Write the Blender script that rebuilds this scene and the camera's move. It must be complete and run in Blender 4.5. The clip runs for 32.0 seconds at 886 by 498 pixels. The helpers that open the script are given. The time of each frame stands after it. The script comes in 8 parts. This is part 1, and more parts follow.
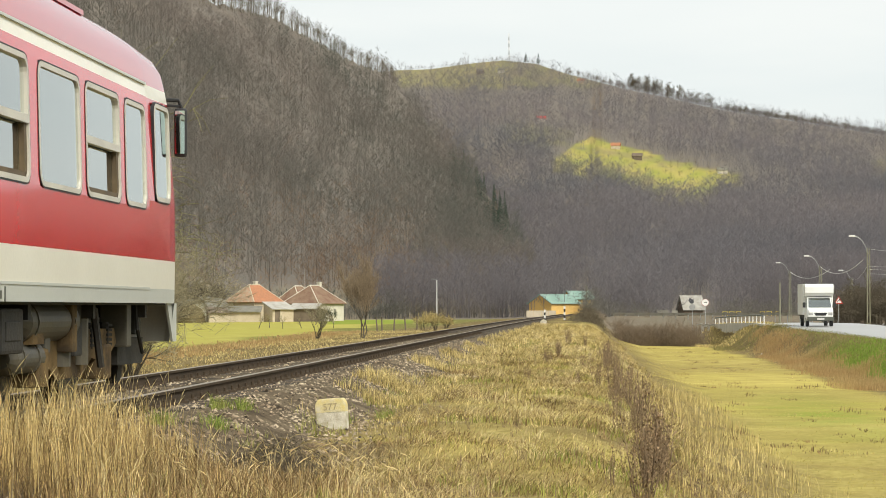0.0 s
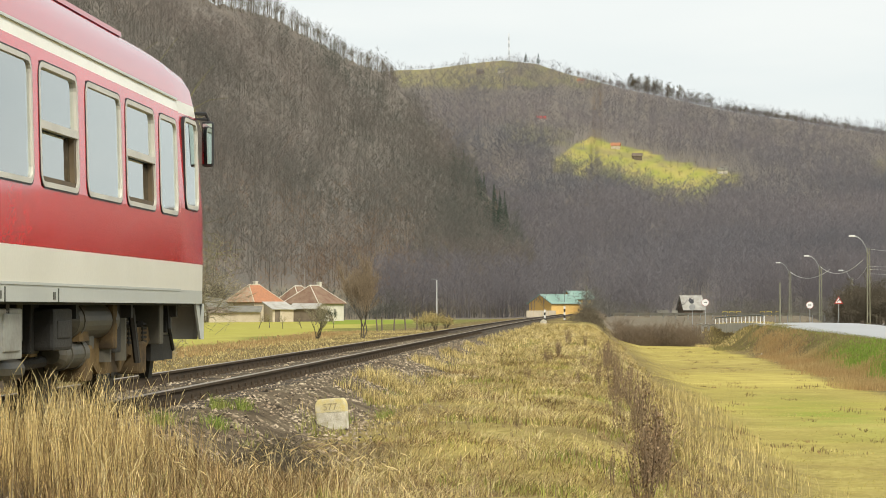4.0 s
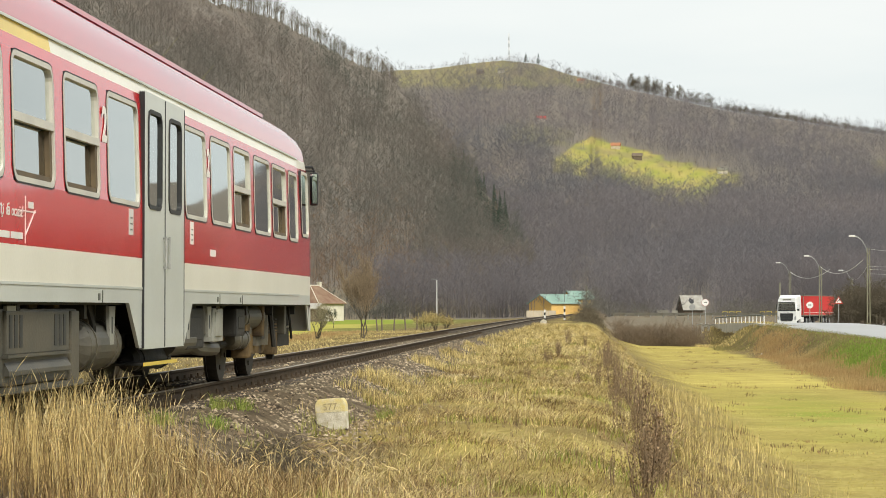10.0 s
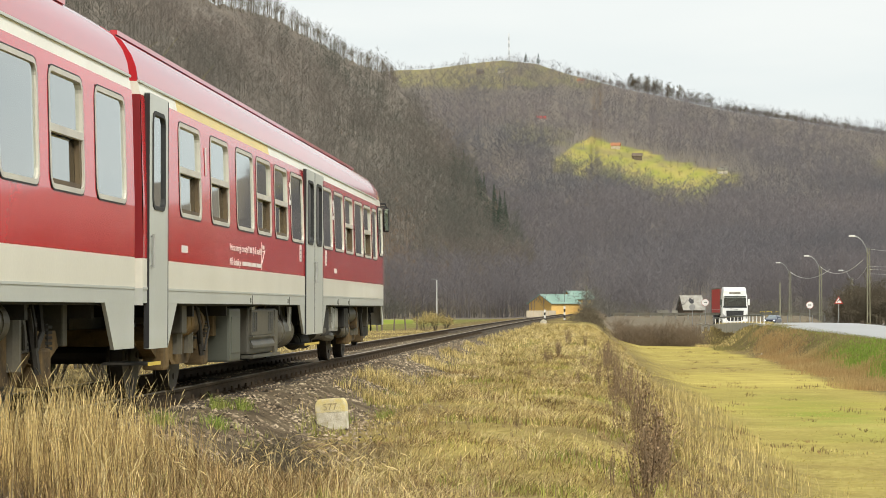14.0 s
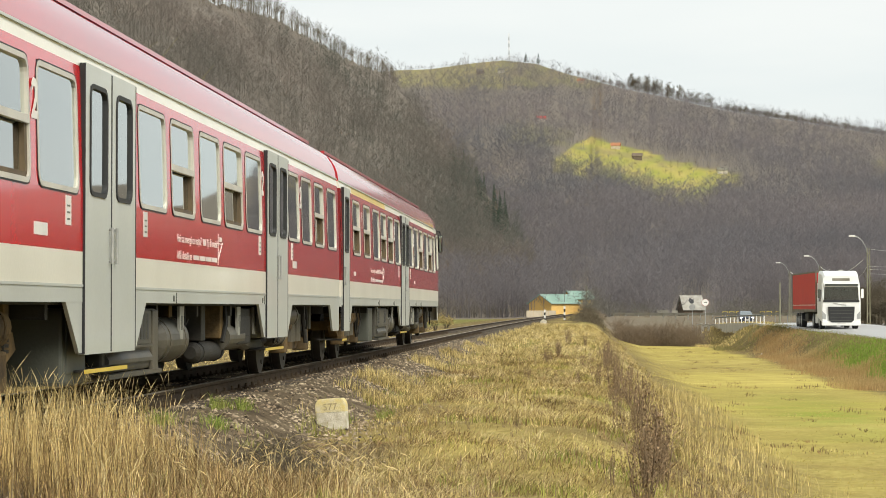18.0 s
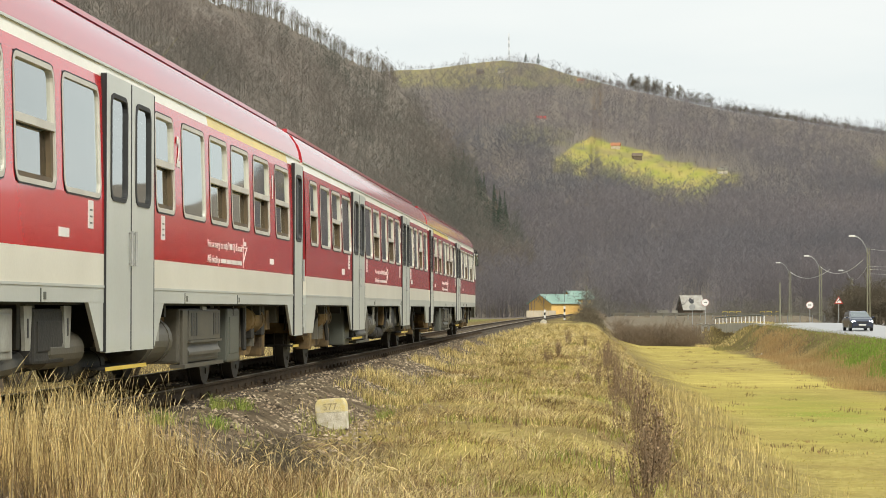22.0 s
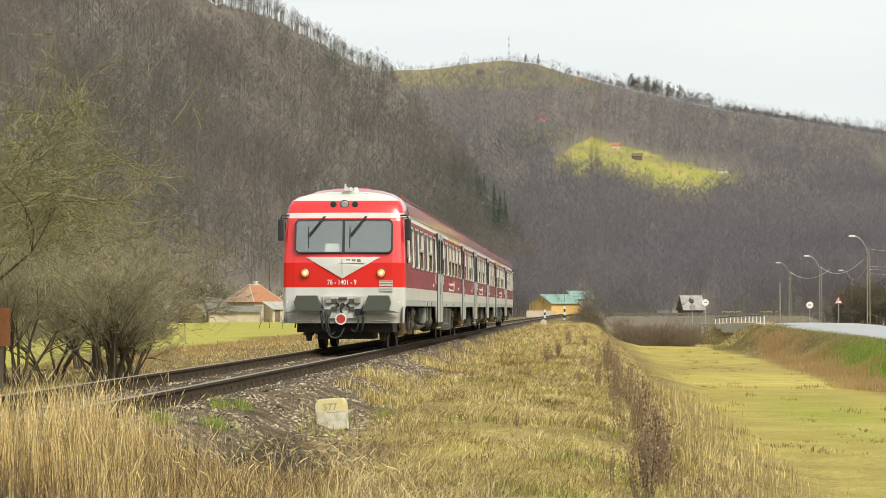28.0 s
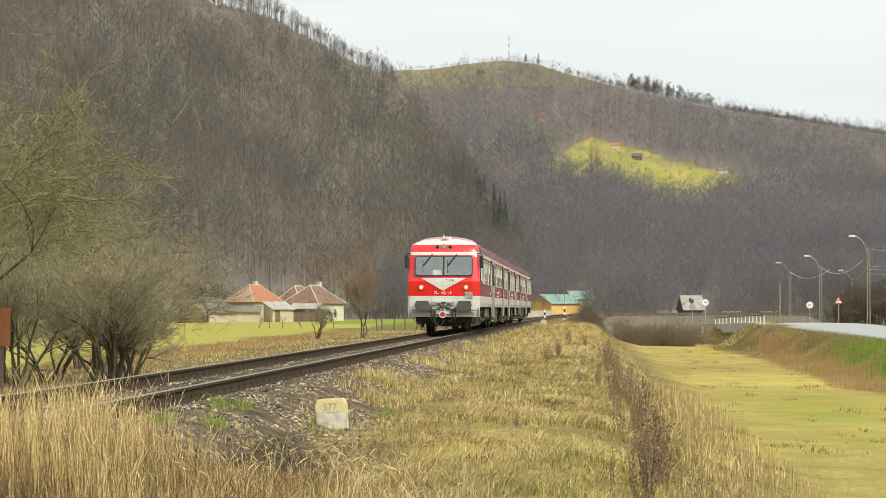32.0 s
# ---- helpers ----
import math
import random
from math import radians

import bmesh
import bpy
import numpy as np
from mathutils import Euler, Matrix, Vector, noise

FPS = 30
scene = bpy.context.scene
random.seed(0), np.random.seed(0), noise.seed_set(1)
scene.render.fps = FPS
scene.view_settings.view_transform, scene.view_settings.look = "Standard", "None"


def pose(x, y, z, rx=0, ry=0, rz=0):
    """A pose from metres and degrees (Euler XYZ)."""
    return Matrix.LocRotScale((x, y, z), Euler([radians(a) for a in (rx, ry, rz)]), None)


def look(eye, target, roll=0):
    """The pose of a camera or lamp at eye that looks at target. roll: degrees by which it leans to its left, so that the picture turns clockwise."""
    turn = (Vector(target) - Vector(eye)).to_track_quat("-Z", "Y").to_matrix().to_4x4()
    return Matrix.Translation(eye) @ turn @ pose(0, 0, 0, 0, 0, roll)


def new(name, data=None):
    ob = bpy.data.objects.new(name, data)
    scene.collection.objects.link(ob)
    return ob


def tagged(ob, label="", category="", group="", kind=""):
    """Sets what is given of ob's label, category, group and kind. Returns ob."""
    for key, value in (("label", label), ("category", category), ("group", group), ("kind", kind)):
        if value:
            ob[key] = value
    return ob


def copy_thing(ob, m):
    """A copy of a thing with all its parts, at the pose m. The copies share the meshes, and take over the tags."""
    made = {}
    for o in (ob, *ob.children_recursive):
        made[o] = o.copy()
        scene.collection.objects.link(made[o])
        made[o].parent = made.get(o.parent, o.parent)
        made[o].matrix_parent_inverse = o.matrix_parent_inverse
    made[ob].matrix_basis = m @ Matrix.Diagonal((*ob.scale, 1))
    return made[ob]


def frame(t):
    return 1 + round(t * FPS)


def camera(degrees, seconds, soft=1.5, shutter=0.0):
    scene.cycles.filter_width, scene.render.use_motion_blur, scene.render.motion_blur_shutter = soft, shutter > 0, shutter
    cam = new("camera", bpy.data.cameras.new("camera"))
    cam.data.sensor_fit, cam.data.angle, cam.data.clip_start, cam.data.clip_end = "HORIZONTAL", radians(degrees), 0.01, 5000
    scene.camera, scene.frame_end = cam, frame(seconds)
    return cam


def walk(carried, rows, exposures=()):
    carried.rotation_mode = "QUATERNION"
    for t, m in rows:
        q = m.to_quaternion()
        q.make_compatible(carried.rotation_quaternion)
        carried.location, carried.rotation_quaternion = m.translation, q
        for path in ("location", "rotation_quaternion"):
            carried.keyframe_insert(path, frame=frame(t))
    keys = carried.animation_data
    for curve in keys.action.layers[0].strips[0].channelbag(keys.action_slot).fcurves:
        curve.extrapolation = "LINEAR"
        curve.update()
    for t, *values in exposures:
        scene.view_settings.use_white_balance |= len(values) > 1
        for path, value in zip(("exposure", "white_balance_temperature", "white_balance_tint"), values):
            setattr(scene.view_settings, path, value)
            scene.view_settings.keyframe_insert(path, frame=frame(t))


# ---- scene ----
# Camera on a tripod beside the line, rail top is z = 0
EYE = Vector((5.777, 0.0, 0.951))
cam = camera(21.28, 32.0, soft=0.65, shutter=0.0)
AIM = EYE + Vector((math.sin(-0.0691) * 100, math.cos(-0.0691) * 100, math.tan(0.02511) * 100))
walk(cam, [(0.0, look(EYE, AIM)), (32.0, look(EYE, AIM))], exposures=[(0.0, 1.25, 6560, 5), (32.0, 1.25, 6560, 5)])

# ---- world and sun: bright overcast day
world = bpy.data.worlds.new("world")
scene.world = world
world.use_nodes = True
wn, wl = world.node_tree.nodes, world.node_tree.links
for n_ in list(wn):
    wn.remove(n_)
w_out, w_bg = wn.new("ShaderNodeOutputWorld"), wn.new("ShaderNodeBackground")
w_sky = wn.new("ShaderNodeTexSky")
w_sky.sky_type = "NISHITA"
w_sky.sun_disc = False
w_sky.sun_elevation, w_sky.sun_rotation = radians(38), radians(150)
w_sky.air_density, w_sky.dust_density = 1.0, 3.0
w_scale = wn.new("ShaderNodeMix")
w_scale.data_type = "RGBA"
w_scale.blend_type = "MULTIPLY"
w_scale.inputs[0].default_value = 1.0
w_scale.inputs[7].default_value = (0.05, 0.05, 0.05, 1)
w_co = wn.new("ShaderNodeTexCoord")
w_map = wn.new("ShaderNodeMapping")
w_map.inputs["Scale"].default_value = (1.0, 1.0, 5.0)
w_noise = wn.new("ShaderNodeTexNoise")
w_noise.inputs["Scale"].default_value = 2.6
w_noise.inputs["Detail"].default_value = 5
w_ramp = wn.new("ShaderNodeValToRGB")
w_ramp.color_ramp.elements[0].position, w_ramp.color_ramp.elements[0].color = 0.32, (0.345, 0.368, 0.385, 1)
w_ramp.color_ramp.elements[1].position, w_ramp.color_ramp.elements[1].color = 0.62, (0.418, 0.419, 0.421, 1)
w_mix = wn.new("ShaderNodeMix")
w_mix.data_type = "RGBA"
w_mix.inputs[0].default_value = 0.90
wl.new(w_co.outputs["Generated"], w_map.inputs["Vector"])
wl.new(w_map.outputs[0], w_noise.inputs["Vector"])
wl.new(w_noise.outputs["Fac"], w_ramp.inputs[0])
wl.new(w_sky.outputs[0], w_scale.inputs[6])
wl.new(w_scale.outputs[2], w_mix.inputs[6])
wl.new(w_ramp.outputs[0], w_mix.inputs[7])
wl.new(w_mix.outputs[2], w_bg.inputs["Color"])
w_bg.inputs["Strength"].default_value = 1.0
wl.new(w_bg.outputs[0], w_out.inputs["Surface"])

sun_data = bpy.data.lights.new("sun", "SUN")
sun_data.energy, sun_data.angle, sun_data.color = 1.5, radians(24), (1.0, 0.94, 0.85)
sun = new("sun", sun_data)
sun.matrix_world = look((60, -80, 90), (0, 0, 0))

# ---- materials
def mat(name, color, rough=0.7, metal=0.0, color2=None, scale=4.0, bump=0.0, bump_scale=40.0, coat=0.0, spec=0.5, fine=0.25, island=0.0, coords="Object", stretch=(1, 1, 1), thin=0.0):
    """Principled surface with variation at two scales."""
    m = bpy.data.materials.new(name)
    m.use_nodes = True
    nt = m.node_tree
    b = nt.nodes["Principled BSDF"]
    b.inputs["Roughness"].default_value = rough
    b.inputs["Metallic"].default_value = metal
    b.inputs["Coat Weight"].default_value = coat
    b.inputs["Coat Roughness"].default_value = 0.06
    b.inputs["Specular IOR Level"].default_value = min(spec, 0.06) if rough >= 0.79 else spec
    color2 = color2 or tuple(c * 0.72 for c in color)
    tc = nt.nodes.new("ShaderNodeTexCoord")
    mp = nt.nodes.new("ShaderNodeMapping")
    mp.inputs["Scale"].default_value = stretch
    nt.links.new(tc.outputs[coords], mp.inputs[0])
    n1 = nt.nodes.new("ShaderNodeTexNoise")
    n1.inputs["Scale"].default_value, n1.inputs["Detail"].default_value = scale, 4
    n2 = nt.nodes.new("ShaderNodeTexNoise")
    n2.inputs["Scale"].default_value, n2.inputs["Detail"].default_value = bump_scale, 3
    nt.links.new(mp.outputs[0], n1.inputs[0])
    nt.links.new(mp.outputs[0], n2.inputs[0])
    mx = nt.nodes.new("ShaderNodeMix")
    mx.data_type = "RGBA"
    mx.inputs[6].default_value, mx.inputs[7].default_value = (*color, 1), (*color2, 1)
    ramp = nt.nodes.new("ShaderNodeMapRange")
    ramp.inputs[1].default_value, ramp.inputs[2].default_value = 0.35, 0.68
    nt.links.new(n1.outputs["Fac"], ramp.inputs[0])
    nt.links.new(ramp.outputs[0], mx.inputs[0])
    hs = nt.nodes.new("ShaderNodeHueSaturation")
    add = nt.nodes.new("ShaderNodeMath")
    add.operation = "MULTIPLY_ADD"
    add.inputs[1].default_value, add.inputs[2].default_value = fine * 2, 1.0 - fine
    nt.links.new(n2.outputs["Fac"], add.inputs[0])
    last = add
    if island:
        geo = nt.nodes.new("ShaderNodeNewGeometry")
        ma = nt.nodes.new("ShaderNodeMath")
        ma.operation = "MULTIPLY_ADD"
        ma.inputs[1].default_value, ma.inputs[2].default_value = island * 2, 1.0 - island
        nt.links.new(geo.outputs["Random Per Island"], ma.inputs[0])
        mu = nt.nodes.new("ShaderNodeMath")
        mu.operation = "MULTIPLY"
        nt.links.new(add.outputs[0], mu.inputs[0])
        nt.links.new(ma.outputs[0], mu.inputs[1])
        last = mu
    nt.links.new(last.outputs[0], hs.inputs["Value"])
    nt.links.new(mx.outputs[2], hs.inputs["Color"])
    nt.links.new(hs.outputs[0], b.inputs["Base Color"])
    if thin:
        # twigs and blades let light past to their far side
        tl, ms = nt.nodes.new("ShaderNodeBsdfTranslucent"), nt.nodes.new("ShaderNodeMixShader")
        ms.inputs[0].default_value = thin
        nt.links.new(hs.outputs[0], tl.inputs[0])
        nt.links.new(b.outputs[0], ms.inputs[1])
        nt.links.new(tl.outputs[0], ms.inputs[2])
        nt.links.new(ms.outputs[0], nt.nodes["Material Output"].inputs[0])
    if bump:
        bp = nt.nodes.new("ShaderNodeBump")
        bp.inputs["Strength"].default_value, bp.inputs["Distance"].default_value = bump, 0.02
        nt.links.new(n2.outputs["Fac"], bp.inputs["Height"])
        nt.links.new(bp.outputs[0], b.inputs["Normal"])
    return m


def glow(name, color, strength):
    m = bpy.data.materials.new(name)
    m.use_nodes = True
    b = m.node_tree.nodes["Principled BSDF"]
    b.inputs["Base Color"].default_value = (*color, 1)
    b.inputs["Emission Color"].default_value = (*color, 1)
    b.inputs["Emission Strength"].default_value = strength
    b.inputs["Roughness"].default_value = 0.2
    return m


def glass(name, tint, faces=2.0, ior=1.5):
    """A thin pane: tinted see-through with a Fresnel gloss."""
    m = bpy.data.materials.new(name)
    m.use_nodes = True
    nt = m.node_tree
    for n_ in list(nt.nodes):
        nt.nodes.remove(n_)
    out, mixs = nt.nodes.new("ShaderNodeOutputMaterial"), nt.nodes.new("ShaderNodeMixShader")
    tr, gl, fr = nt.nodes.new("ShaderNodeBsdfTransparent"), nt.nodes.new("ShaderNodeBsdfGlossy"), nt.nodes.new("ShaderNodeFresnel")
    tr.inputs[0].default_value = (*tint, 1)
    gl.inputs[0].default_value = (0.95, 0.98, 0.96, 1)
    gl.inputs["Roughness"].default_value = 0.03
    fr.inputs[0].default_value = ior
    # several glass faces one behind another: n F / (1 + (n - 1) F)
    top, low, div = (nt.nodes.new("ShaderNodeMath") for _ in range(3))
    top.operation, low.operation, div.operation = "MULTIPLY", "MULTIPLY_ADD", "DIVIDE"
    top.inputs[1].default_value = faces
    low.inputs[1].default_value, low.inputs[2].default_value = faces - 1.0, 1.0
    nt.links.new(fr.outputs[0], top.inputs[0])
    nt.links.new(fr.outputs[0], low.inputs[0])
    nt.links.new(top.outputs[0], div.inputs[0])
    nt.links.new(low.outputs[0], div.inputs[1])
    nt.links.new(div.outputs[0], mixs.inputs[0])
    nt.links.new(tr.outputs[0], mixs.inputs[1])
    nt.links.new(gl.outputs[0], mixs.inputs[2])
    nt.links.new(mixs.outputs[0], out.inputs[0])
    return m


def ground_mat():
    """Fields, dry grass, leaf litter and soil mixed by the plan's zones."""
    m = bpy.data.materials.new("ground")
    m.use_nodes = True
    nt = m.node_tree
    b = nt.nodes["Principled BSDF"]
    b.inputs["Roughness"].default_value = 0.95
    b.inputs["Specular IOR Level"].default_value = 0.0
    tc = nt.nodes.new("ShaderNodeTexCoord")

    def noise_(scale, detail=5):
        n_ = nt.nodes.new("ShaderNodeTexNoise")
        n_.inputs["Scale"].default_value, n_.inputs["Detail"].default_value = scale, detail
        nt.links.new(tc.outputs["Object"], n_.inputs[0])
        r_ = nt.nodes.new("ShaderNodeMapRange")
        r_.inputs[1].default_value, r_.inputs[2].default_value = 0.36, 0.64
        nt.links.new(n_.outputs["Fac"], r_.inputs[0])
        return r_.outputs[0]

    def mix_(fac, a, c):
        x = nt.nodes.new("ShaderNodeMix")
        x.data_type = "RGBA"
        nt.links.new(fac, x.inputs[0])
        for i, v in ((6, a), (7, c)):
            if isinstance(v, tuple):
                x.inputs[i].default_value = (*v, 1)
            else:
                nt.links.new(v, x.inputs[i])
        return x.outputs[2]

    big, mid, small = noise_(0.09), noise_(0.7), noise_(6.0)
    dry = mix_(mid, (0.33, 0.265, 0.125), (0.20, 0.15, 0.08))
    dry = mix_(small, dry, (0.11, 0.08, 0.042))
    green = mix_(big, (0.47, 0.40, 0.105), (0.54, 0.445, 0.145))
    green = mix_(mid, green, (0.41, 0.335, 0.105))
    lush = mix_(mid, (0.14, 0.24, 0.03), (0.22, 0.27, 0.05))
    # hillside litter browns carry a bluish tint for the haze
    litter = mix_(big, (0.175, 0.163, 0.145), (0.205, 0.175, 0.146))
    litter = mix_(mid, litter, (0.175, 0.15, 0.128))
    soil = mix_(small, (0.17, 0.125, 0.075), (0.09, 0.063, 0.038))
    za, zb = nt.nodes.new("ShaderNodeVertexColor"), nt.nodes.new("ShaderNodeVertexColor")
    za.layer_name, zb.layer_name = "zone_a", "zone_b"
    sa, sb = nt.nodes.new("ShaderNodeSeparateColor"), nt.nodes.new("ShaderNodeSeparateColor")
    nt.links.new(za.outputs[0], sa.inputs[0])
    nt.links.new(zb.outputs[0], sb.inputs[0])
    c = mix_(sa.outputs[0], dry, green)
    c = mix_(sa.outputs[1], c, litter)
    c = mix_(sa.outputs[2], c, soil)
    c = mix_(sb.outputs[0], c, lush)
    nt.links.new(c, b.inputs["Base Color"])
    bp = nt.nodes.new("ShaderNodeBump")
    bp.inputs["Strength"].default_value, bp.inputs["Distance"].default_value = 0.45, 0.05
    nt.links.new(small, bp.inputs["Height"])
    nt.links.new(bp.outputs[0], b.inputs["Normal"])
    return m


M = {
    "ground": ground_mat(),
    "red": mat("red_paint", (0.62, 0.006, 0.012), 0.25, 0, (0.56, 0.006, 0.012), 0.6, 0.0, 60, coat=0.80, spec=0.25, fine=0.04),
    "end_red": mat("dull_end_wall_red", (0.26, 0.008, 0.012), 0.6, 0, (0.19, 0.008, 0.012), 0.8, 0.0, 40, fine=0.1),
    "face_red": mat("bright_red_paint", (0.70, 0.016, 0.012), 0.25, 0, (0.64, 0.016, 0.012), 0.8, 0.0, 60, coat=0.6, fine=0.04),
    # slightly paler red for the upper cab front
    "face_pale": mat("pale_red_paint", (0.70, 0.022, 0.024), 0.3, 0, (0.64, 0.02, 0.022), 0.8, 0.0, 60, coat=0.6, fine=0.04),
    "roof_red": mat("roof_red_paint", (0.50, 0.02, 0.03), 0.28, 0, (0.44, 0.03, 0.035), 0.5, 0.0, 30, coat=0.9, fine=0.08),
    "cream": mat("cream_white_paint", (0.78, 0.75, 0.66), 0.35, 0, (0.70, 0.67, 0.58), 0.7, 0.0, 30, coat=0.3, fine=0.06),
    "white": mat("white_paint", (0.80, 0.80, 0.78), 0.4, 0, (0.72, 0.72, 0.70), 1.0, 0.0, 30, coat=0.2, fine=0.05),
    "cab_white": mat("cab_white_paint", (0.64, 0.63, 0.585), 0.45, 0, (0.52, 0.51, 0.46), 1.3, 0.0, 30, coat=0.06, fine=0.07),
    "grey": mat("light_grey_paint", (0.52, 0.535, 0.50), 0.4, 0, (0.45, 0.46, 0.43), 0.7, 0.0, 30, coat=0.25, fine=0.06),
    "yellow": mat("yellow_paint", (0.72, 0.52, 0.08), 0.4, 0, (0.62, 0.45, 0.08), 1.0, 0.0, 30, coat=0.3, fine=0.06),
    "seal": mat("window_frame_metal", (0.60, 0.57, 0.50), 0.4, 0.25, (0.50, 0.47, 0.42), 2.0, 0, 40, fine=0.08),
    "rubber": mat("black_rubber", (0.018, 0.018, 0.02), 0.6, 0, None, 3.0, 0.1, 50),
    "under": mat("dark_underframe", (0.009, 0.009, 0.008), 0.75, 0.0, (0.028, 0.024, 0.018), 2.6, 0.3, 30),
    "tank": mat("dusty_grey_steel", (0.055, 0.052, 0.041), 0.55, 0.0, (0.088, 0.076, 0.053), 1.6, 0.12, 30),
    "dust": mat("ochre_dust_on_steel", (0.20, 0.135, 0.062), 0.8, 0, (0.06, 0.045, 0.03), 3.0, 0.3, 30),
    "tank_pale": mat("pale_grey_locker_steel", (0.30, 0.30, 0.27), 0.5, 0.0, (0.20, 0.19, 0.16), 3.0, 0.1, 30),
    "wheel": mat("worn_wheel_steel", (0.05, 0.042, 0.036), 0.6, 0.3, (0.03, 0.026, 0.022), 3.0, 0.2, 30),
    "inner": mat("beige_interior", (0.22, 0.205, 0.175), 0.7, 0, (0.18, 0.165, 0.14), 1.0, 0, 20),
    "inner_pale": mat("pale_cab_lining", (0.82, 0.82, 0.78), 0.7, 0, (0.76, 0.76, 0.72), 1.0, 0, 20, fine=0.05),
    "brownwood": mat("brown_sash", (0.11, 0.075, 0.038), 0.6, 0, (0.075, 0.05, 0.026), 3.0, 0, 20),
    "dark": mat("dark_grey_moulding", (0.068, 0.072, 0.058), 0.5, 0, (0.078, 0.08, 0.066), 1.2, 0.05, 40, fine=0.12),
    "glass": glass("window_glass", (0.66, 0.70, 0.68), 4.0),
    "glass_dark": glass("tinted_glass", (0.86, 0.90, 0.88), 6.0),
    "auto_glass": glass("vehicle_glass", (0.34, 0.38, 0.37), 8.0),
    "lorry_glass": glass("lorry_windscreen_glass", (0.50, 0.55, 0.54), 9.0),
    "faint_black": mat("faint_black_paint", (0.30, 0.25, 0.15), 0.9, 0, (0.5, 0.42, 0.25), 12.0, 0, 60),
    "rust": mat("rusty_rail_steel", (0.085, 0.062, 0.042), 0.8, 0.15, (0.06, 0.046, 0.032), 5.0, 0.3, 60),
    "railtop": mat("polished_rail_head", (0.27, 0.23, 0.18), 0.55, 0.25, (0.20, 0.165, 0.125), 6.0, 0, 60, fine=0.1),
    "sleeper": mat("weathered_sleeper", (0.10, 0.085, 0.07), 0.9, 0, (0.07, 0.06, 0.05), 4.0, 0.4, 40),
    "ballast": mat("dirty_ballast", (0.165, 0.128, 0.082), 0.95, 0, (0.065, 0.049, 0.032), 2.6, 1.0, 22, fine=0.7),
    "stones": mat("ballast_stones", (0.36, 0.295, 0.21), 0.95, 0, (0.15, 0.105, 0.066), 1.3, 0.3, 30, island=0.85),
    "asphalt": mat("grey_asphalt", (0.38, 0.37, 0.36), 0.38, 0, (0.33, 0.32, 0.31), 0.25, 0.2, 30, fine=0.12),
    "concrete": mat("weathered_concrete", (0.36, 0.34, 0.30), 0.9, 0, (0.27, 0.25, 0.21), 1.2, 0.3, 24),
    "post": mat("pale_concrete_pole", (0.25, 0.24, 0.175), 0.9, 0, (0.19, 0.185, 0.135), 1.2, 0.2, 24),
    "straw": mat("straw_blades", (0.64, 0.48, 0.215), 0.85, 0, (0.42, 0.30, 0.115), 1.3, 0, 20, island=0.5, spec=0.2),
    "stalk": mat("bleached_stalks", (0.72, 0.60, 0.335), 0.85, 0, (0.56, 0.44, 0.21), 1.1, 0, 20, island=0.4, spec=0.2),
    "rustgrass": mat("russet_dead_grass", (0.30, 0.20, 0.095), 0.9, 0, (0.19, 0.135, 0.065), 1.1, 0, 20, island=0.5, spec=0.1),
    "tuftgrass": mat("fresh_green_tufts", (0.20, 0.27, 0.055), 0.85, 0, (0.30, 0.30, 0.09), 3.0, 0, 20, island=0.4, spec=0.15),
    "mossgrass": mat("yellow_green_moss_grass", (0.46, 0.42, 0.115), 0.9, 0, (0.36, 0.31, 0.09), 0.9, 0, 20, island=0.4, spec=0.1, thin=0.2),
    "drygrass": mat("dry_grass_blades", (0.62, 0.50, 0.225), 0.9, 0, (0.35, 0.265, 0.105), 1.0, 0, 20, island=0.62, spec=0.15, thin=0.12),
    "greengrass": mat("green_grass_blades", (0.24, 0.27, 0.06), 0.85, 0, (0.32, 0.30, 0.09), 0.8, 0, 20, island=0.45, spec=0.15),
    "meadow": mat("yellow_green_meadow_blades", (0.58, 0.485, 0.15), 0.85, 0, (0.48, 0.395, 0.12), 0.4, 0, 20, island=0.12, spec=0.1, thin=0.3),
    # needle green lifted and dulled to put haze into the gully spruces
    "spruce_hazed": mat("hazed_spruce_needles", (0.062, 0.082, 0.062), 0.9, 0, (0.075, 0.095, 0.07), 0.05, 0, 0.5, island=0.2, thin=0.4),
    "concrete_pale": mat("pale_concrete", (0.52, 0.49, 0.42), 0.9, 0, (0.42, 0.39, 0.32), 1.2, 0.3, 24),
    "lushgrass": mat("fresh_green_blades", (0.20, 0.31, 0.05), 0.85, 0, (0.27, 0.33, 0.07), 0.8, 0, 20, island=0.15, spec=0.15, thin=0.3),
    "beech": mat("pale_russet_beech_leaves", (0.30, 0.20, 0.13), 0.95, 0, (0.25, 0.175, 0.12), 0.02, 0, 0.2, island=0.2, thin=0.5),
    "olive": mat("dull_olive_grass", (0.23, 0.215, 0.075), 0.9, 0, (0.30, 0.25, 0.11), 0.5, 0, 20, island=0.3, thin=0.3),
    "scrub": mat("brown_scrub_twigs", (0.28, 0.215, 0.15), 0.9, 0, (0.20, 0.155, 0.11), 0.6, 0, 20, island=0.3, thin=0.4),
    "dead_leaf": mat("curled_brown_leaves", (0.20, 0.135, 0.08), 0.9, 0, (0.36, 0.26, 0.155), 3.0, 0, 20, island=0.6, spec=0.1),
    "russet_twig": mat("russet_fine_twigs", (0.36, 0.28, 0.19), 0.9, 0, (0.28, 0.215, 0.145), 0.8, 0, 12, island=0.3, spec=0.1),
    "weed": mat("dead_brown_weeds", (0.19, 0.135, 0.085), 0.9, 0, (0.30, 0.22, 0.14), 1.0, 0, 20, island=0.45, spec=0.1),
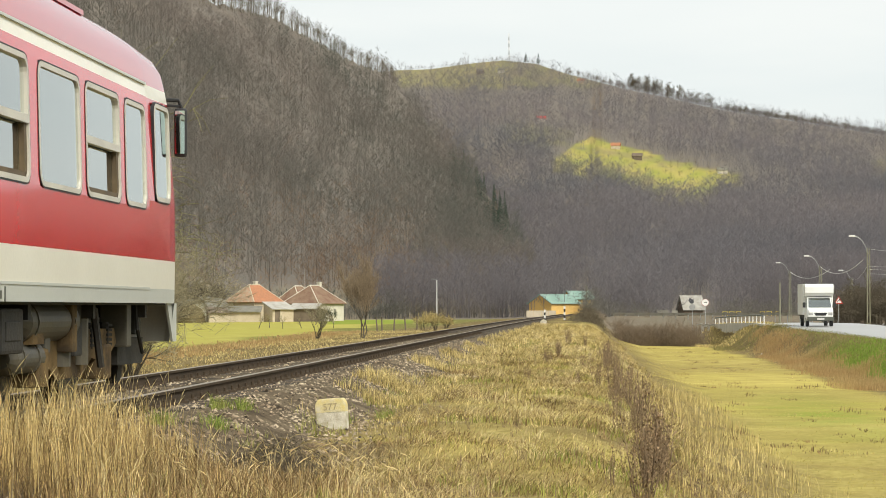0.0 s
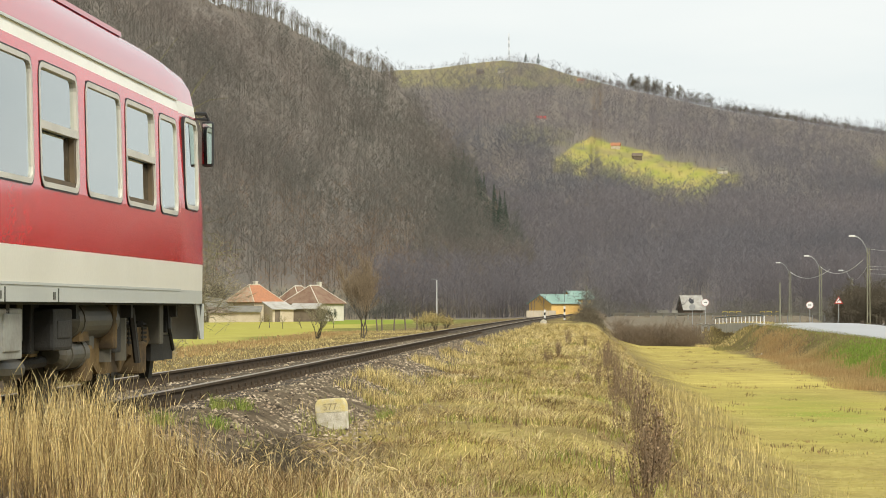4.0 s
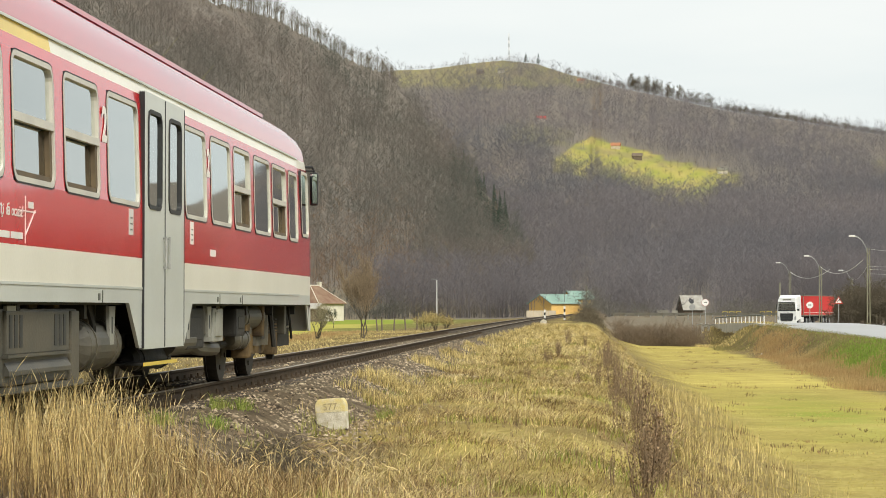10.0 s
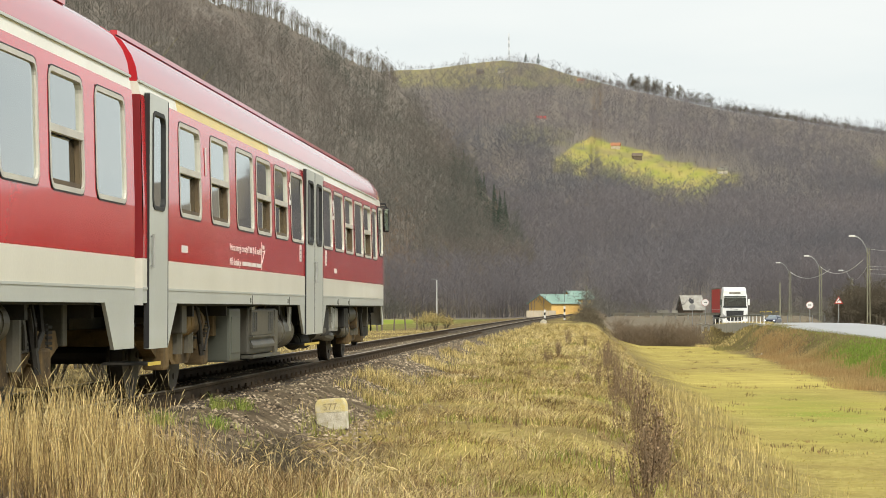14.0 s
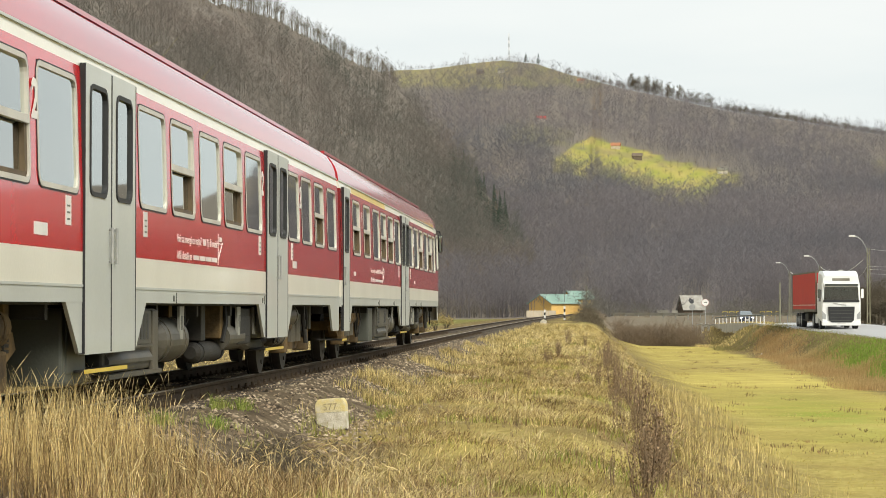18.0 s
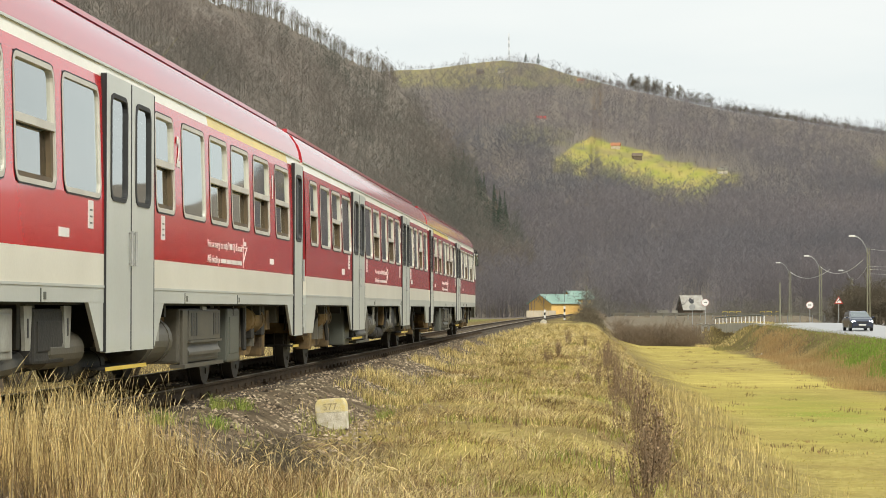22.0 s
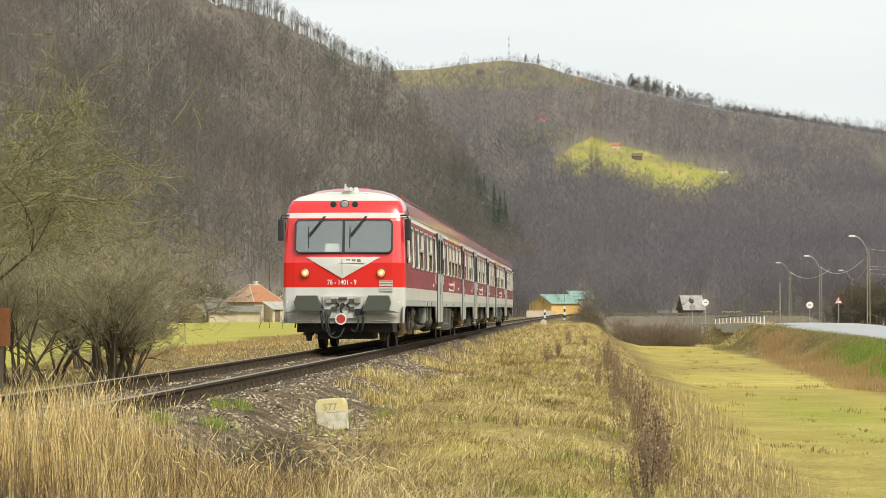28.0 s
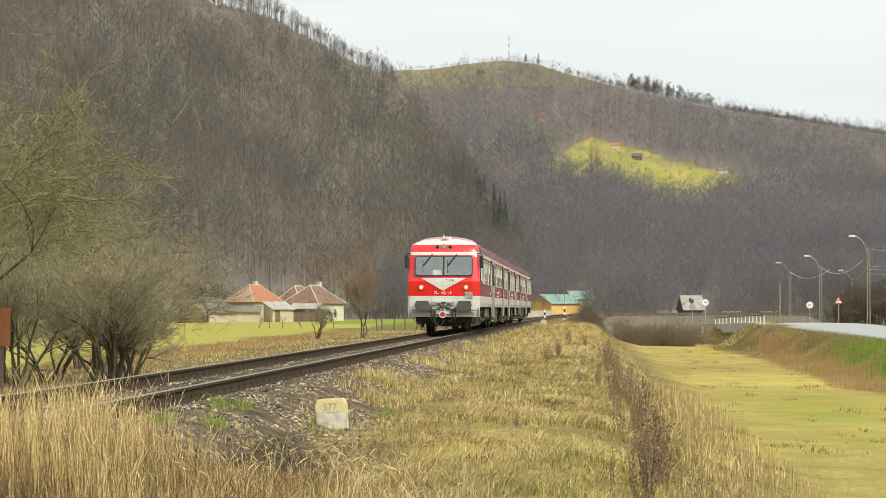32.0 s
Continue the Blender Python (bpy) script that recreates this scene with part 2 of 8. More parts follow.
    "reed": mat("russet_reed_blades", (0.40, 0.255, 0.115), 0.9, 0, (0.46, 0.34, 0.16), 0.3, 0, 20, island=0.2, spec=0.1, thin=0.3),
    # grey-brown hillside twigs, tinted towards blue as haze
    "twig": mat("grey_brown_twigs_hazed", (0.25, 0.215, 0.186), 0.9, 0, (0.145, 0.148, 0.126), 0.016, 0, 0.10, island=0.22, fine=0.32, thin=0.5, spec=0.1),
    # pale grey-mauve twigs: distance haze is mixed into the colour
    "twig_hazed": mat("far_woods_hazed", (0.268, 0.238, 0.238), 0.95, 0, (0.182, 0.180, 0.196), 0.0048, 0, 0.03, island=0.10, fine=0.30, thin=0.5, spec=0.05),
    "twig_near": mat("mossy_grey_branches", (0.37, 0.325, 0.205), 0.9, 0, (0.25, 0.225, 0.14), 0.6, 0, 12, island=0.3, spec=0.1),
    "mossy": mat("mossy_olive_twigs", (0.29, 0.265, 0.13), 0.9, 0, (0.20, 0.185, 0.095), 0.5, 0, 12, island=0.3),
    "bark": mat("dark_bark", (0.11, 0.09, 0.065), 0.95, 0, (0.14, 0.12, 0.085), 2.0, 0.4, 30),
    "birch": mat("pale_birch_bark", (0.50, 0.47, 0.42), 0.9, 0, (0.36, 0.33, 0.29), 0.5, 0, 3),
    "conifer": mat("dark_spruce_needles", (0.020, 0.040, 0.022), 0.9, 0, (0.03, 0.05, 0.03), 0.05, 0, 0.5, island=0.35, spec=0.1),
    "tile_orange": mat("orange_roof_tiles", (0.42, 0.19, 0.105), 0.85, 0, (0.34, 0.17, 0.10), 1.6, 0.3, 8, fine=0.35),
    "tile_old": mat("mossy_brown_roof_tiles", (0.19, 0.115, 0.080), 0.9, 0, (0.26, 0.18, 0.125), 0.9, 0.4, 8, fine=0.4),
    "tin": mat("weathered_sheet_roof", (0.23, 0.215, 0.18), 0.8, 0.0, (0.16, 0.15, 0.115), 0.8, 0.1, 10),
    "plaster": mat("cream_plaster", (0.58, 0.50, 0.38), 0.9, 0, (0.48, 0.40, 0.29), 0.6, 0.1, 12),
    "plaster_w": mat("off_white_plaster", (0.66, 0.62, 0.52), 0.9, 0, (0.55, 0.50, 0.41), 0.6, 0.1, 12),
    "wall_yellow": mat("yellow_wall_paint", (0.74, 0.49, 0.17), 0.85, 0, (0.66, 0.43, 0.15), 0.4, 0, 6),
    "roof_green": mat("green_sheet_roof", (0.22, 0.35, 0.29), 0.6, 0.0, (0.28, 0.40, 0.34), 0.3, 0, 6),
    "timber": mat("old_grey_timber", (0.14, 0.11, 0.085), 0.9, 0, (0.20, 0.16, 0.12), 1.0, 0.3, 20),
    "thatch": mat("dark_hay", (0.12, 0.10, 0.05), 0.95, 0, (0.17, 0.135, 0.07), 1.0, 0.5, 12),
    "sign_white": mat("white_sign_sheet", (0.78, 0.76, 0.73), 0.5, 0, None, 1.0, 0, 10, fine=0.05),
    "sign_red": mat("red_sign_sheet", (0.45, 0.04, 0.03), 0.5, 0, None, 1.0, 0, 10, fine=0.05),
    "black": mat("black_paint", (0.02, 0.02, 0.022), 0.5, 0, None, 2.0, 0, 10),
    "steel": mat("galvanised_steel", (0.42, 0.42, 0.41), 0.45, 0.6, (0.34, 0.34, 0.33), 2.0, 0, 20),
    "pipe_yellow": mat("yellow_pipe_paint", (0.70, 0.55, 0.10), 0.5, 0, (0.62, 0.48, 0.10), 1.0, 0, 10),
    "tarp": mat("red_curtain_tarpaulin", (0.52, 0.022, 0.018), 0.6, 0, (0.46, 0.02, 0.018), 0.5, 0.1, 3, fine=0.06),
    "carblue": mat("blue_grey_car_paint", (0.028, 0.036, 0.065), 0.3, 0.3, (0.024, 0.032, 0.06), 1.0, 0, 20, coat=0.8, fine=0.04),
    "carsilver": mat("silver_car_paint", (0.55, 0.56, 0.57), 0.3, 0.3, (0.5, 0.51, 0.52), 1.0, 0, 20, coat=0.8, fine=0.04),
    "board_brown": mat("orange_brown_board", (0.36, 0.16, 0.07), 0.8, 0, (0.30, 0.13, 0.06), 3.0, 0.1, 20),
    "lamp_warm": glow("lit_headlamp", (0.85, 0.27, 0.05), 0.30),
    "lamp_bulb": glow("glowing_bulb", (1.0, 0.72, 0.42), 0.9),
    "lamp_white": glow("lit_white_headlamp", (1.0, 0.98, 0.94), 6.0),
    "mirror": mat("mirror_glass", (0.55, 0.65, 0.60), 0.05, 1.0, (0.5, 0.6, 0.56), 1.0, 0, 10, fine=0.02),
}

# ---- mesh tools
def finish(bm, name, mats, smooth=False):
    me = bpy.data.meshes.new(name)
    bm.normal_update()
    bm.to_mesh(me)
    bm.free()
    for k in mats if isinstance(mats, (list, tuple)) else [mats]:
        me.materials.append(M[k])
    if smooth:
        me.polygons.foreach_set("use_smooth", [True] * len(me.polygons))
    return me


def part(name, bm, material, parent, label="", smooth=False):
    ob = new(name, finish(bm, name, material, smooth))
    ob.parent = parent
    if label:
        ob["label"] = label
    return ob


def share(name, me, parent, m=None, label=""):
    ob = new(name, me)
    ob.parent = parent
    if m is not None:
        ob.matrix_basis = m
    if label:
        ob["label"] = label
    return ob


def thing(name, label, category, group="", kind="", m=None):
    ob = new(name)
    if m is not None:
        ob.matrix_basis = m
    return tagged(ob, label, category, group, kind)


def box(bm, x0, x1, y0, y1, z0, z1, bevel=0.0, mi=0):
    r = bmesh.ops.create_cube(bm, size=1.0, matrix=Matrix.LocRotScale(((x0 + x1) / 2, (y0 + y1) / 2, (z0 + z1) / 2), None, (abs(x1 - x0), abs(y1 - y0), abs(z1 - z0))))
    fs = {f for v in r["verts"] for f in v.link_faces}
    for f in fs:
        f.material_index = mi
    if bevel:
        es = {e for v in r["verts"] for e in v.link_edges}
        rr = bmesh.ops.bevel(bm, geom=list(es), offset=bevel, segments=2, affect="EDGES", profile=0.6)
        for f in rr["faces"]:
            f.material_index = mi
    return bm


def prism(bm, pts, axis, a, b, mi=0):
    """Polygon pts (u, v) pushed from a to b along axis x, y or z."""
    def at(u, v, w):
        return {"x": (w, u, v), "y": (u, w, v), "z": (u, v, w)}[axis]
    va = [bm.verts.new(at(u, v, a)) for u, v in pts]
    vb = [bm.verts.new(at(u, v, b)) for u, v in pts]
    fs = [bm.faces.new(va), bm.faces.new(vb[::-1])]
    n = len(pts)
    for i in range(n):
        fs.append(bm.faces.new((va[i], vb[i], vb[(i + 1) % n], va[(i + 1) % n])))
    for f in fs:
        f.material_index = mi
    bmesh.ops.recalc_face_normals(bm, faces=fs)
    return bm


def rod(bm, a, b, r0, r1=None, n=8, mi=0):
    a, b = Vector(a), Vector(b)
    d = b - a
    m = Matrix.Translation((a + b) / 2) @ d.to_track_quat("Z", "Y").to_matrix().to_4x4()
    r = bmesh.ops.create_cone(bm, cap_ends=True, segments=n, radius1=r0, radius2=r0 if r1 is None else r1, depth=d.length, matrix=m)
    for f in {f for v in r["verts"] for f in v.link_faces}:
        f.material_index = mi
    return bm


def pipe(bm, pts, r, n=6, mi=0):
    """One unbroken tube through the points, closed at both ends."""
    p, rings, up = [Vector(q) for q in pts], [], None
    for i, c in enumerate(p):
        d = (p[min(i + 1, len(p) - 1)] - p[max(i - 1, 0)]).normalized()
        up = d.orthogonal().normalized() if up is None else (up - d * up.dot(d)).normalized()
        t = d.cross(up)
        rings.append([bm.verts.new(c + (up * math.cos(6.28319 * k / n) + t * math.sin(6.28319 * k / n)) * r) for k in range(n)])
    fs = [bm.faces.new(rings[0][::-1]), bm.faces.new(rings[-1])]
    for a, b in zip(rings[:-1], rings[1:]):
        fs += [bm.faces.new((a[k], a[(k + 1) % n], b[(k + 1) % n], b[k])) for k in range(n)]
    for f in fs:
        f.material_index = mi


def ring_outline(w, h, r, k=4):
    pts = []
    for cx, cy, a0 in ((w / 2 - r, h / 2 - r, 0), (-w / 2 + r, h / 2 - r, 90), (-w / 2 + r, -h / 2 + r, 180), (w / 2 - r, -h / 2 + r, 270)):
        for i in range(k + 1):
            a = radians(a0 + 90 * i / k)
            pts.append((cx + r * math.cos(a), cy + r * math.sin(a)))
    return pts


def frame_ring(bm, w, h, r, t, x0, x1, cy=0.0, cz=0.0, mi=0):
    """A rounded window frame in the y-z plane, of width t, from x0 to x1."""
    o, i_ = ring_outline(w, h, r), ring_outline(w - 2 * t, h - 2 * t, max(0.01, r - t))
    n = len(o)
    lay = [[bm.verts.new((x, cy + a, cz + c)) for a, c in pts] for x in (x0, x1) for pts in (o, i_)]
    o0, i0, o1, i1 = lay
    for k in range(n):
        j = (k + 1) % n
        for q in ((o1[k], o1[j], i1[j], i1[k]), (o0[k], o0[j], o1[j], o1[k]), (i1[k], i1[j], i0[j], i0[k])):
            bm.faces.new(q).material_index = mi
    return bm


def mesh_np(name, verts, tris, material, smooth=False):
    me = bpy.data.meshes.new(name)
    verts, tris = np.asarray(verts, np.float32), np.asarray(tris, np.int32)
    k = tris.shape[1]
    me.vertices.add(len(verts))
    me.vertices.foreach_set("co", verts.ravel())
    me.loops.add(tris.size)
    me.loops.foreach_set("vertex_index", tris.ravel())
    me.polygons.add(len(tris))
    me.polygons.foreach_set("loop_start", np.arange(0, tris.size, k, dtype=np.int32))
    if smooth:
        me.polygons.foreach_set("use_smooth", np.ones(len(tris), bool))
    me.update(calc_edges=True)
    me.materials.append(M[material])
    return me


def words(name, text, size, material, parent, m, label=""):
    cu = bpy.data.curves.new(name, "FONT")
    cu.body, cu.size, cu.align_x, cu.extrude = text, size, "CENTER", 0.001
    cu.offset = 0.0 if size < 0.14 else 0.0022 if size < 0.2 else size * 0.03
    tmp = bpy.data.objects.new(name, cu)
    me = bpy.data.meshes.new_from_object(tmp)
    bpy.data.objects.remove(tmp)
    me.materials.clear()
    me.materials.append(M[material])
    return share(name, me, parent, m, label)


# ---- the line of the track: small bends to left, then to right
def track_at(s, lat=0.0):
    k0, k1 = -1.838e-4, 1.997e-6
    t = min(s, 190.0)
    th = k0 * t + k1 * t * t / 2
    x = k0 * t * t / 2 + k1 * t ** 3 / 6 + (s - t) * th
    return Vector((x + lat * math.cos(th), s - lat * math.sin(th), 0)), th


def track_x(y):
    t = np.minimum(y, 190.0)
    th = -1.838e-4 * t + 1.997e-6 * t * t / 2
    return -1.838e-4 * t * t / 2 + 1.997e-6 * t ** 3 / 6 + (y - t) * th


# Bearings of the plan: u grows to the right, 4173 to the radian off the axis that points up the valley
def bearing(x, y):
    return 784 + 4173 * np.tan(np.clip(np.arctan2(x - EYE.x, y) + 0.0691, -1.45, 1.45))


def place(u, d):
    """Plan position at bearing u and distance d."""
    a = np.arctan((u - 784) / 4173) - 0.0691
    return EYE.x + d * np.sin(a), d * np.cos(a)


# ---- the lie of the land
ROAD = [(26.5, -60), (24.6, 30), (23.6, 70), (23.0, 104), (23.1, 133), (22.3, 151), (21.8, 173), (21.5, 183), (20.2, 222), (19.9, 242), (20.4, 252), (21.6, 264), (23.8, 277), (27.5, 290), (31.5, 301), (38, 313), (60, 345), (110, 400)]


def smooth_line(pts, step=2.0):
    """A Catmull-Rom line through the points, at even steps."""
    p = np.array([pts[0]] + pts + [pts[-1]], float)
    out = []
    for i in range(1, len(p) - 2):
        n = max(2, int(np.hypot(*(p[i + 1] - p[i])) / step))
        for t in np.arange(n) / n:
            a, b, c, d = p[i - 1], p[i], p[i + 1], p[i + 2]
            out.append(0.5 * (2 * b + (c - a) * t + (2 * a - 5 * b + 4 * c - d) * t * t + (3 * b - a - 3 * c + d) * t ** 3))
    out.append(p[-2])
    return np.array(out)


ROAD_LINE = smooth_line(ROAD)


def road_z(y):
    return np.interp(y, [-60, 60, 104, 133, 151, 173, 183, 200, 222, 242, 260, 320, 400], [-0.75, -0.65, -0.58, -0.52, -0.43, -0.30, -0.24, -0.36, -0.6, -0.9, -1.1, -1.2, -1.2])


def smoothstep(a, b, x):
    t = np.clip((x - a) / (b - a), 0, 1)
    return t * t * (3 - 2 * t)


def wave(x, y, s, seed=0.0):
    """Cheap smooth unevenness in -1 to 1."""
    x, y = x / s + seed * 7.1, y / s + seed * 3.7
    return (np.sin(x * 1.3 + 1.7 * np.sin(y * 0.9 + seed)) + np.sin(y * 1.7 + 1.3 * np.sin(x * 1.1)) + np.sin((x + y) * 2.3 + seed) * 0.6 + np.sin((x - y) * 3.9) * 0.35) / 2.95


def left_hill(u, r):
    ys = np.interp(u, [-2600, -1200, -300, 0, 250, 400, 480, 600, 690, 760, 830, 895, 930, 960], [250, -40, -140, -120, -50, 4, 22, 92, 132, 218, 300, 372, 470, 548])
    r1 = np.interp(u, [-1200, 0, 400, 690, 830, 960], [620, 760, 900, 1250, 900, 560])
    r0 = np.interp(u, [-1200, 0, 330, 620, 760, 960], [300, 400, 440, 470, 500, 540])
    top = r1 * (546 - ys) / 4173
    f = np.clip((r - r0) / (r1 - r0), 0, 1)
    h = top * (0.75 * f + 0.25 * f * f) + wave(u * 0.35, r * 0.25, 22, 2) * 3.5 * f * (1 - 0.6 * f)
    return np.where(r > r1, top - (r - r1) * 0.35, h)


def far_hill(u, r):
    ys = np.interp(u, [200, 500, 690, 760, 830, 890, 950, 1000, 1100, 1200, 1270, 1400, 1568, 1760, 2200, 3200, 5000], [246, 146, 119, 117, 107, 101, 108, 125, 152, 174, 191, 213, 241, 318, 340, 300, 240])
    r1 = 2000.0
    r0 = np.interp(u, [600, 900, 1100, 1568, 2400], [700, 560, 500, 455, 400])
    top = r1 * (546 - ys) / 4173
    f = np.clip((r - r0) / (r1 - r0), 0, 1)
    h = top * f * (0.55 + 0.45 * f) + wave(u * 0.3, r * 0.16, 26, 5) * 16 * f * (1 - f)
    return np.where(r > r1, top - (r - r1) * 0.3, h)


def road_gap(x, y):
    """Distance from the road's centre line."""
    d = np.full(np.shape(x), 999.0)
    near = (np.abs(x - 40) < 90) & (y > -80) & (y < 420)
    if np.any(near):
        xs, ys_ = x[near], y[near]
        best = np.full(xs.shape, 999.0)
        for px_, py_ in ROAD_LINE:
            best = np.minimum(best, (xs - px_) ** 2 + (ys_ - py_) ** 2)
        d[near] = np.sqrt(best)
    return d


def land(x, y):
    x, y = np.asarray(x, float), np.asarray(y, float)
    shape = x.shape
    x, y = x.ravel(), y.ravel()
    xt = x - track_x(np.clip(y, -100, 400))
    z = np.interp(xt, [-120, -60, -14, -5, -2.6, -1.5, 1.5, 2.4, 4.0, 5.5, 6.3, 8.0, 9.5, 17, 40, 120], [-1.3, -1.25, -1.0, -0.72, -0.6, -0.42, -0.42, -0.54, -0.56, -0.62, -0.85, -1.6, -1.95, -2.0, -1.6, -1.3])
    bench = smoothstep(1.4, 2.2, xt) * (1 - smoothstep(5.6, 7.5, xt))
    z = z + bench * np.clip((y - 45) * 0.0042, 0, 0.55)
    z = z + (wave(x, y, 1.5, 1) * 0.085 * np.clip((95 - y) / 50, 0.15, 1) + wave(x, y, 0.62, 12) * 0.035 * np.clip((34 - y) / 12, 0, 1)) * (np.abs(xt) > 2.2) + wave(x, y, 7, 3) * 0.07 * (np.abs(xt) > 3)
    g = road_gap(x, y)
    zr = road_z(y) - 0.05
    k = 1 - smoothstep(4.2, 7.0, g)
    z = z * (1 - k) + zr * k
    z = z - 1.05 * np.exp(-((y - 205 + (x - 12) * 0.5) / 13) ** 2) * smoothstep(6, 9, xt) * smoothstep(4.1, 4.7, g) * (xt < 20)
    r = np.hypot(x - EYE.x, y)
    ahead = y > 1
    u = np.where(ahead, bearing(x, np.maximum(y, 1.0)), 9000.0)
    # bank that carries the far road's barrier
    z = z + (-0.12 - z) * np.exp(-((r - 352) / 15) ** 2) * smoothstep(1050, 1090, u) * (1 - smoothstep(1420, 1480, u))
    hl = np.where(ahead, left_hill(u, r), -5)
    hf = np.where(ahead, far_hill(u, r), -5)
    # unseen ridges outside the view, added so reflections meet hills
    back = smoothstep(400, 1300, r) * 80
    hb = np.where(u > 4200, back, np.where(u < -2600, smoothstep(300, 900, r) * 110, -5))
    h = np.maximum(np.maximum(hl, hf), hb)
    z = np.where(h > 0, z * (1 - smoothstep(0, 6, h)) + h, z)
    return z.reshape(shape)


def zones(x, y):
    """Share of green, litter, soil and lush cover at a place."""
    x, y = np.asarray(x, float), np.asarray(y, float)
    xt = x - track_x(np.clip(y, -100, 400))
    r = np.hypot(x - EYE.x, y)
    u = np.where(y > 1, bearing(x, np.maximum(y, 1.0)), 9000.0)
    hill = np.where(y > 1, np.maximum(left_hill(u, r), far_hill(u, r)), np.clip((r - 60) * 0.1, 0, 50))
    edge = wave(x, y, 9, 4) * 2.5
    green = smoothstep(0, 3, -(xt + 9 + 0.035 * y) + edge) * smoothstep(60, 80, y) * 0.95
    meadow = smoothstep(7.5, 10, xt + wave(x, y, 3, 2) * 0.6) * (1 - smoothstep(195, 240, y) * 0.9)
    g = road_gap(x.ravel(), y.ravel()).reshape(x.shape)
    meadow = meadow * smoothstep(7.6, 9.0, g + wave(x, y, 4, 3) * 0.4)
    green = np.maximum(green, meadow * (0.72 + 0.28 * wave(x, y, 11, 6)))
    bench = smoothstep(2.2, 3.2, xt) * (1 - smoothstep(5.8, 7, xt))
    green = np.maximum(green, bench * np.clip(0.25 + 0.6 * wave(x, y, 2.3, 8), 0, 0.8))
    litter = np.maximum(smoothstep(0.5, 6, hill), (0.72 * smoothstep(215, 245, r) + 0.28 * smoothstep(352, 372, r)) * smoothstep(1030, 1070, u) * (u < 3000))
    litter = np.maximum(litter, 0.9 * smoothstep(398, 432, r) * (u < 1010))
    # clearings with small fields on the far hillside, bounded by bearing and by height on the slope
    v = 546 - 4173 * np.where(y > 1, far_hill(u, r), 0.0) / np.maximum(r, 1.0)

    def patch(us, top, low, soft=5.0):
        w = u + wave(u, v * 2.3, 19, 9) * 9
        e = v + wave(u, v * 2.0, 14, 3) * 4
        inside = smoothstep(us[0] - 8, us[0] + 8, w) * (1 - smoothstep(us[-1] - 8, us[-1] + 8, w))
        return inside * smoothstep(-soft, soft, e - np.interp(w, us, top)) * smoothstep(-soft, soft, np.interp(w, us, low) - e)
    field = patch([978, 1040, 1120, 1185, 1245, 1312], [280, 240, 260, 280, 295, 306], [300, 308, 330, 364, 360, 326], 4)
    hedge = np.clip(1.6 - np.abs(v - 262 - (u - 1040) * 0.16) / 4, 0, 1) * 0.5 + np.clip(wave(u, v * 2, 17, 6) * 1.2 - 0.35, 0, 0.55)
    clear = field * (0.86 - 0.5 * np.clip(hedge, 0, 1))
    clear = np.maximum(clear, patch([700, 860, 930, 1000, 1060], [60, 60, 60, 60, 60], [150, 152, 152, 150, 158]) * 0.3)
    clear = np.maximum(clear, patch([895, 940, 1010], [214, 216, 226], [246, 252, 256]) * 0.3)
    clear = np.maximum(clear, patch([1545, 1600], [288, 296], [316, 320]) * 0.6)
    clear = clear * (r > 700)
    litter = litter * (1 - clear)
    green = np.maximum(green, clear)
    # soil by the ballast; under the straw it also paints shaded gaps dark
    soil = np.maximum(np.exp(-((np.abs(xt) - 1.9) / 0.9) ** 2) * 0.85, (r < 26) * smoothstep(0.5, 1.5, xt) * (1 - smoothstep(3.2, 4.6, xt)) * 0.9)
    soil = np.maximum(soil, bench * np.clip(wave(x, y, 1.3, 15) - 0.3, 0, 0.5) * 1.5)
    verge = smoothstep(4.4, 5.2, g) * (1 - smoothstep(6.0, 7.2, g)) * (xt > 5) * (1 - smoothstep(110, 140, y))
    lush = np.maximum(verge * 0.9, 0.62 * np.exp(-((x - 11.8) / 2.0) ** 2 - ((y - 66) / 13) ** 2) * np.clip(0.75 + 0.5 * wave(x, y, 1.6, 5), 0.2, 1))
    lush = np.maximum(lush, 0.28 * smoothstep(-9, -14, xt) * (y > 60) * (y < 420))
    lush = np.maximum(lush, 0.8 * smoothstep(560, 590, u) * (1 - smoothstep(720, 760, u)) * smoothstep(290, 310, r) * (1 - smoothstep(400, 420, r)))
    lush = np.maximum(lush, 0.55 * np.clip(wave(x, y, 1.1, 5) - 0.55, 0, 0.4) * 2.5 * (np.abs(xt - 2.6) < 1.2))
    lush = np.maximum(lush, clear * np.clip(0.30 + 0.4 * wave(u, v * 2, 15, 11), 0.05, 0.6))
    return green, litter, soil, lush


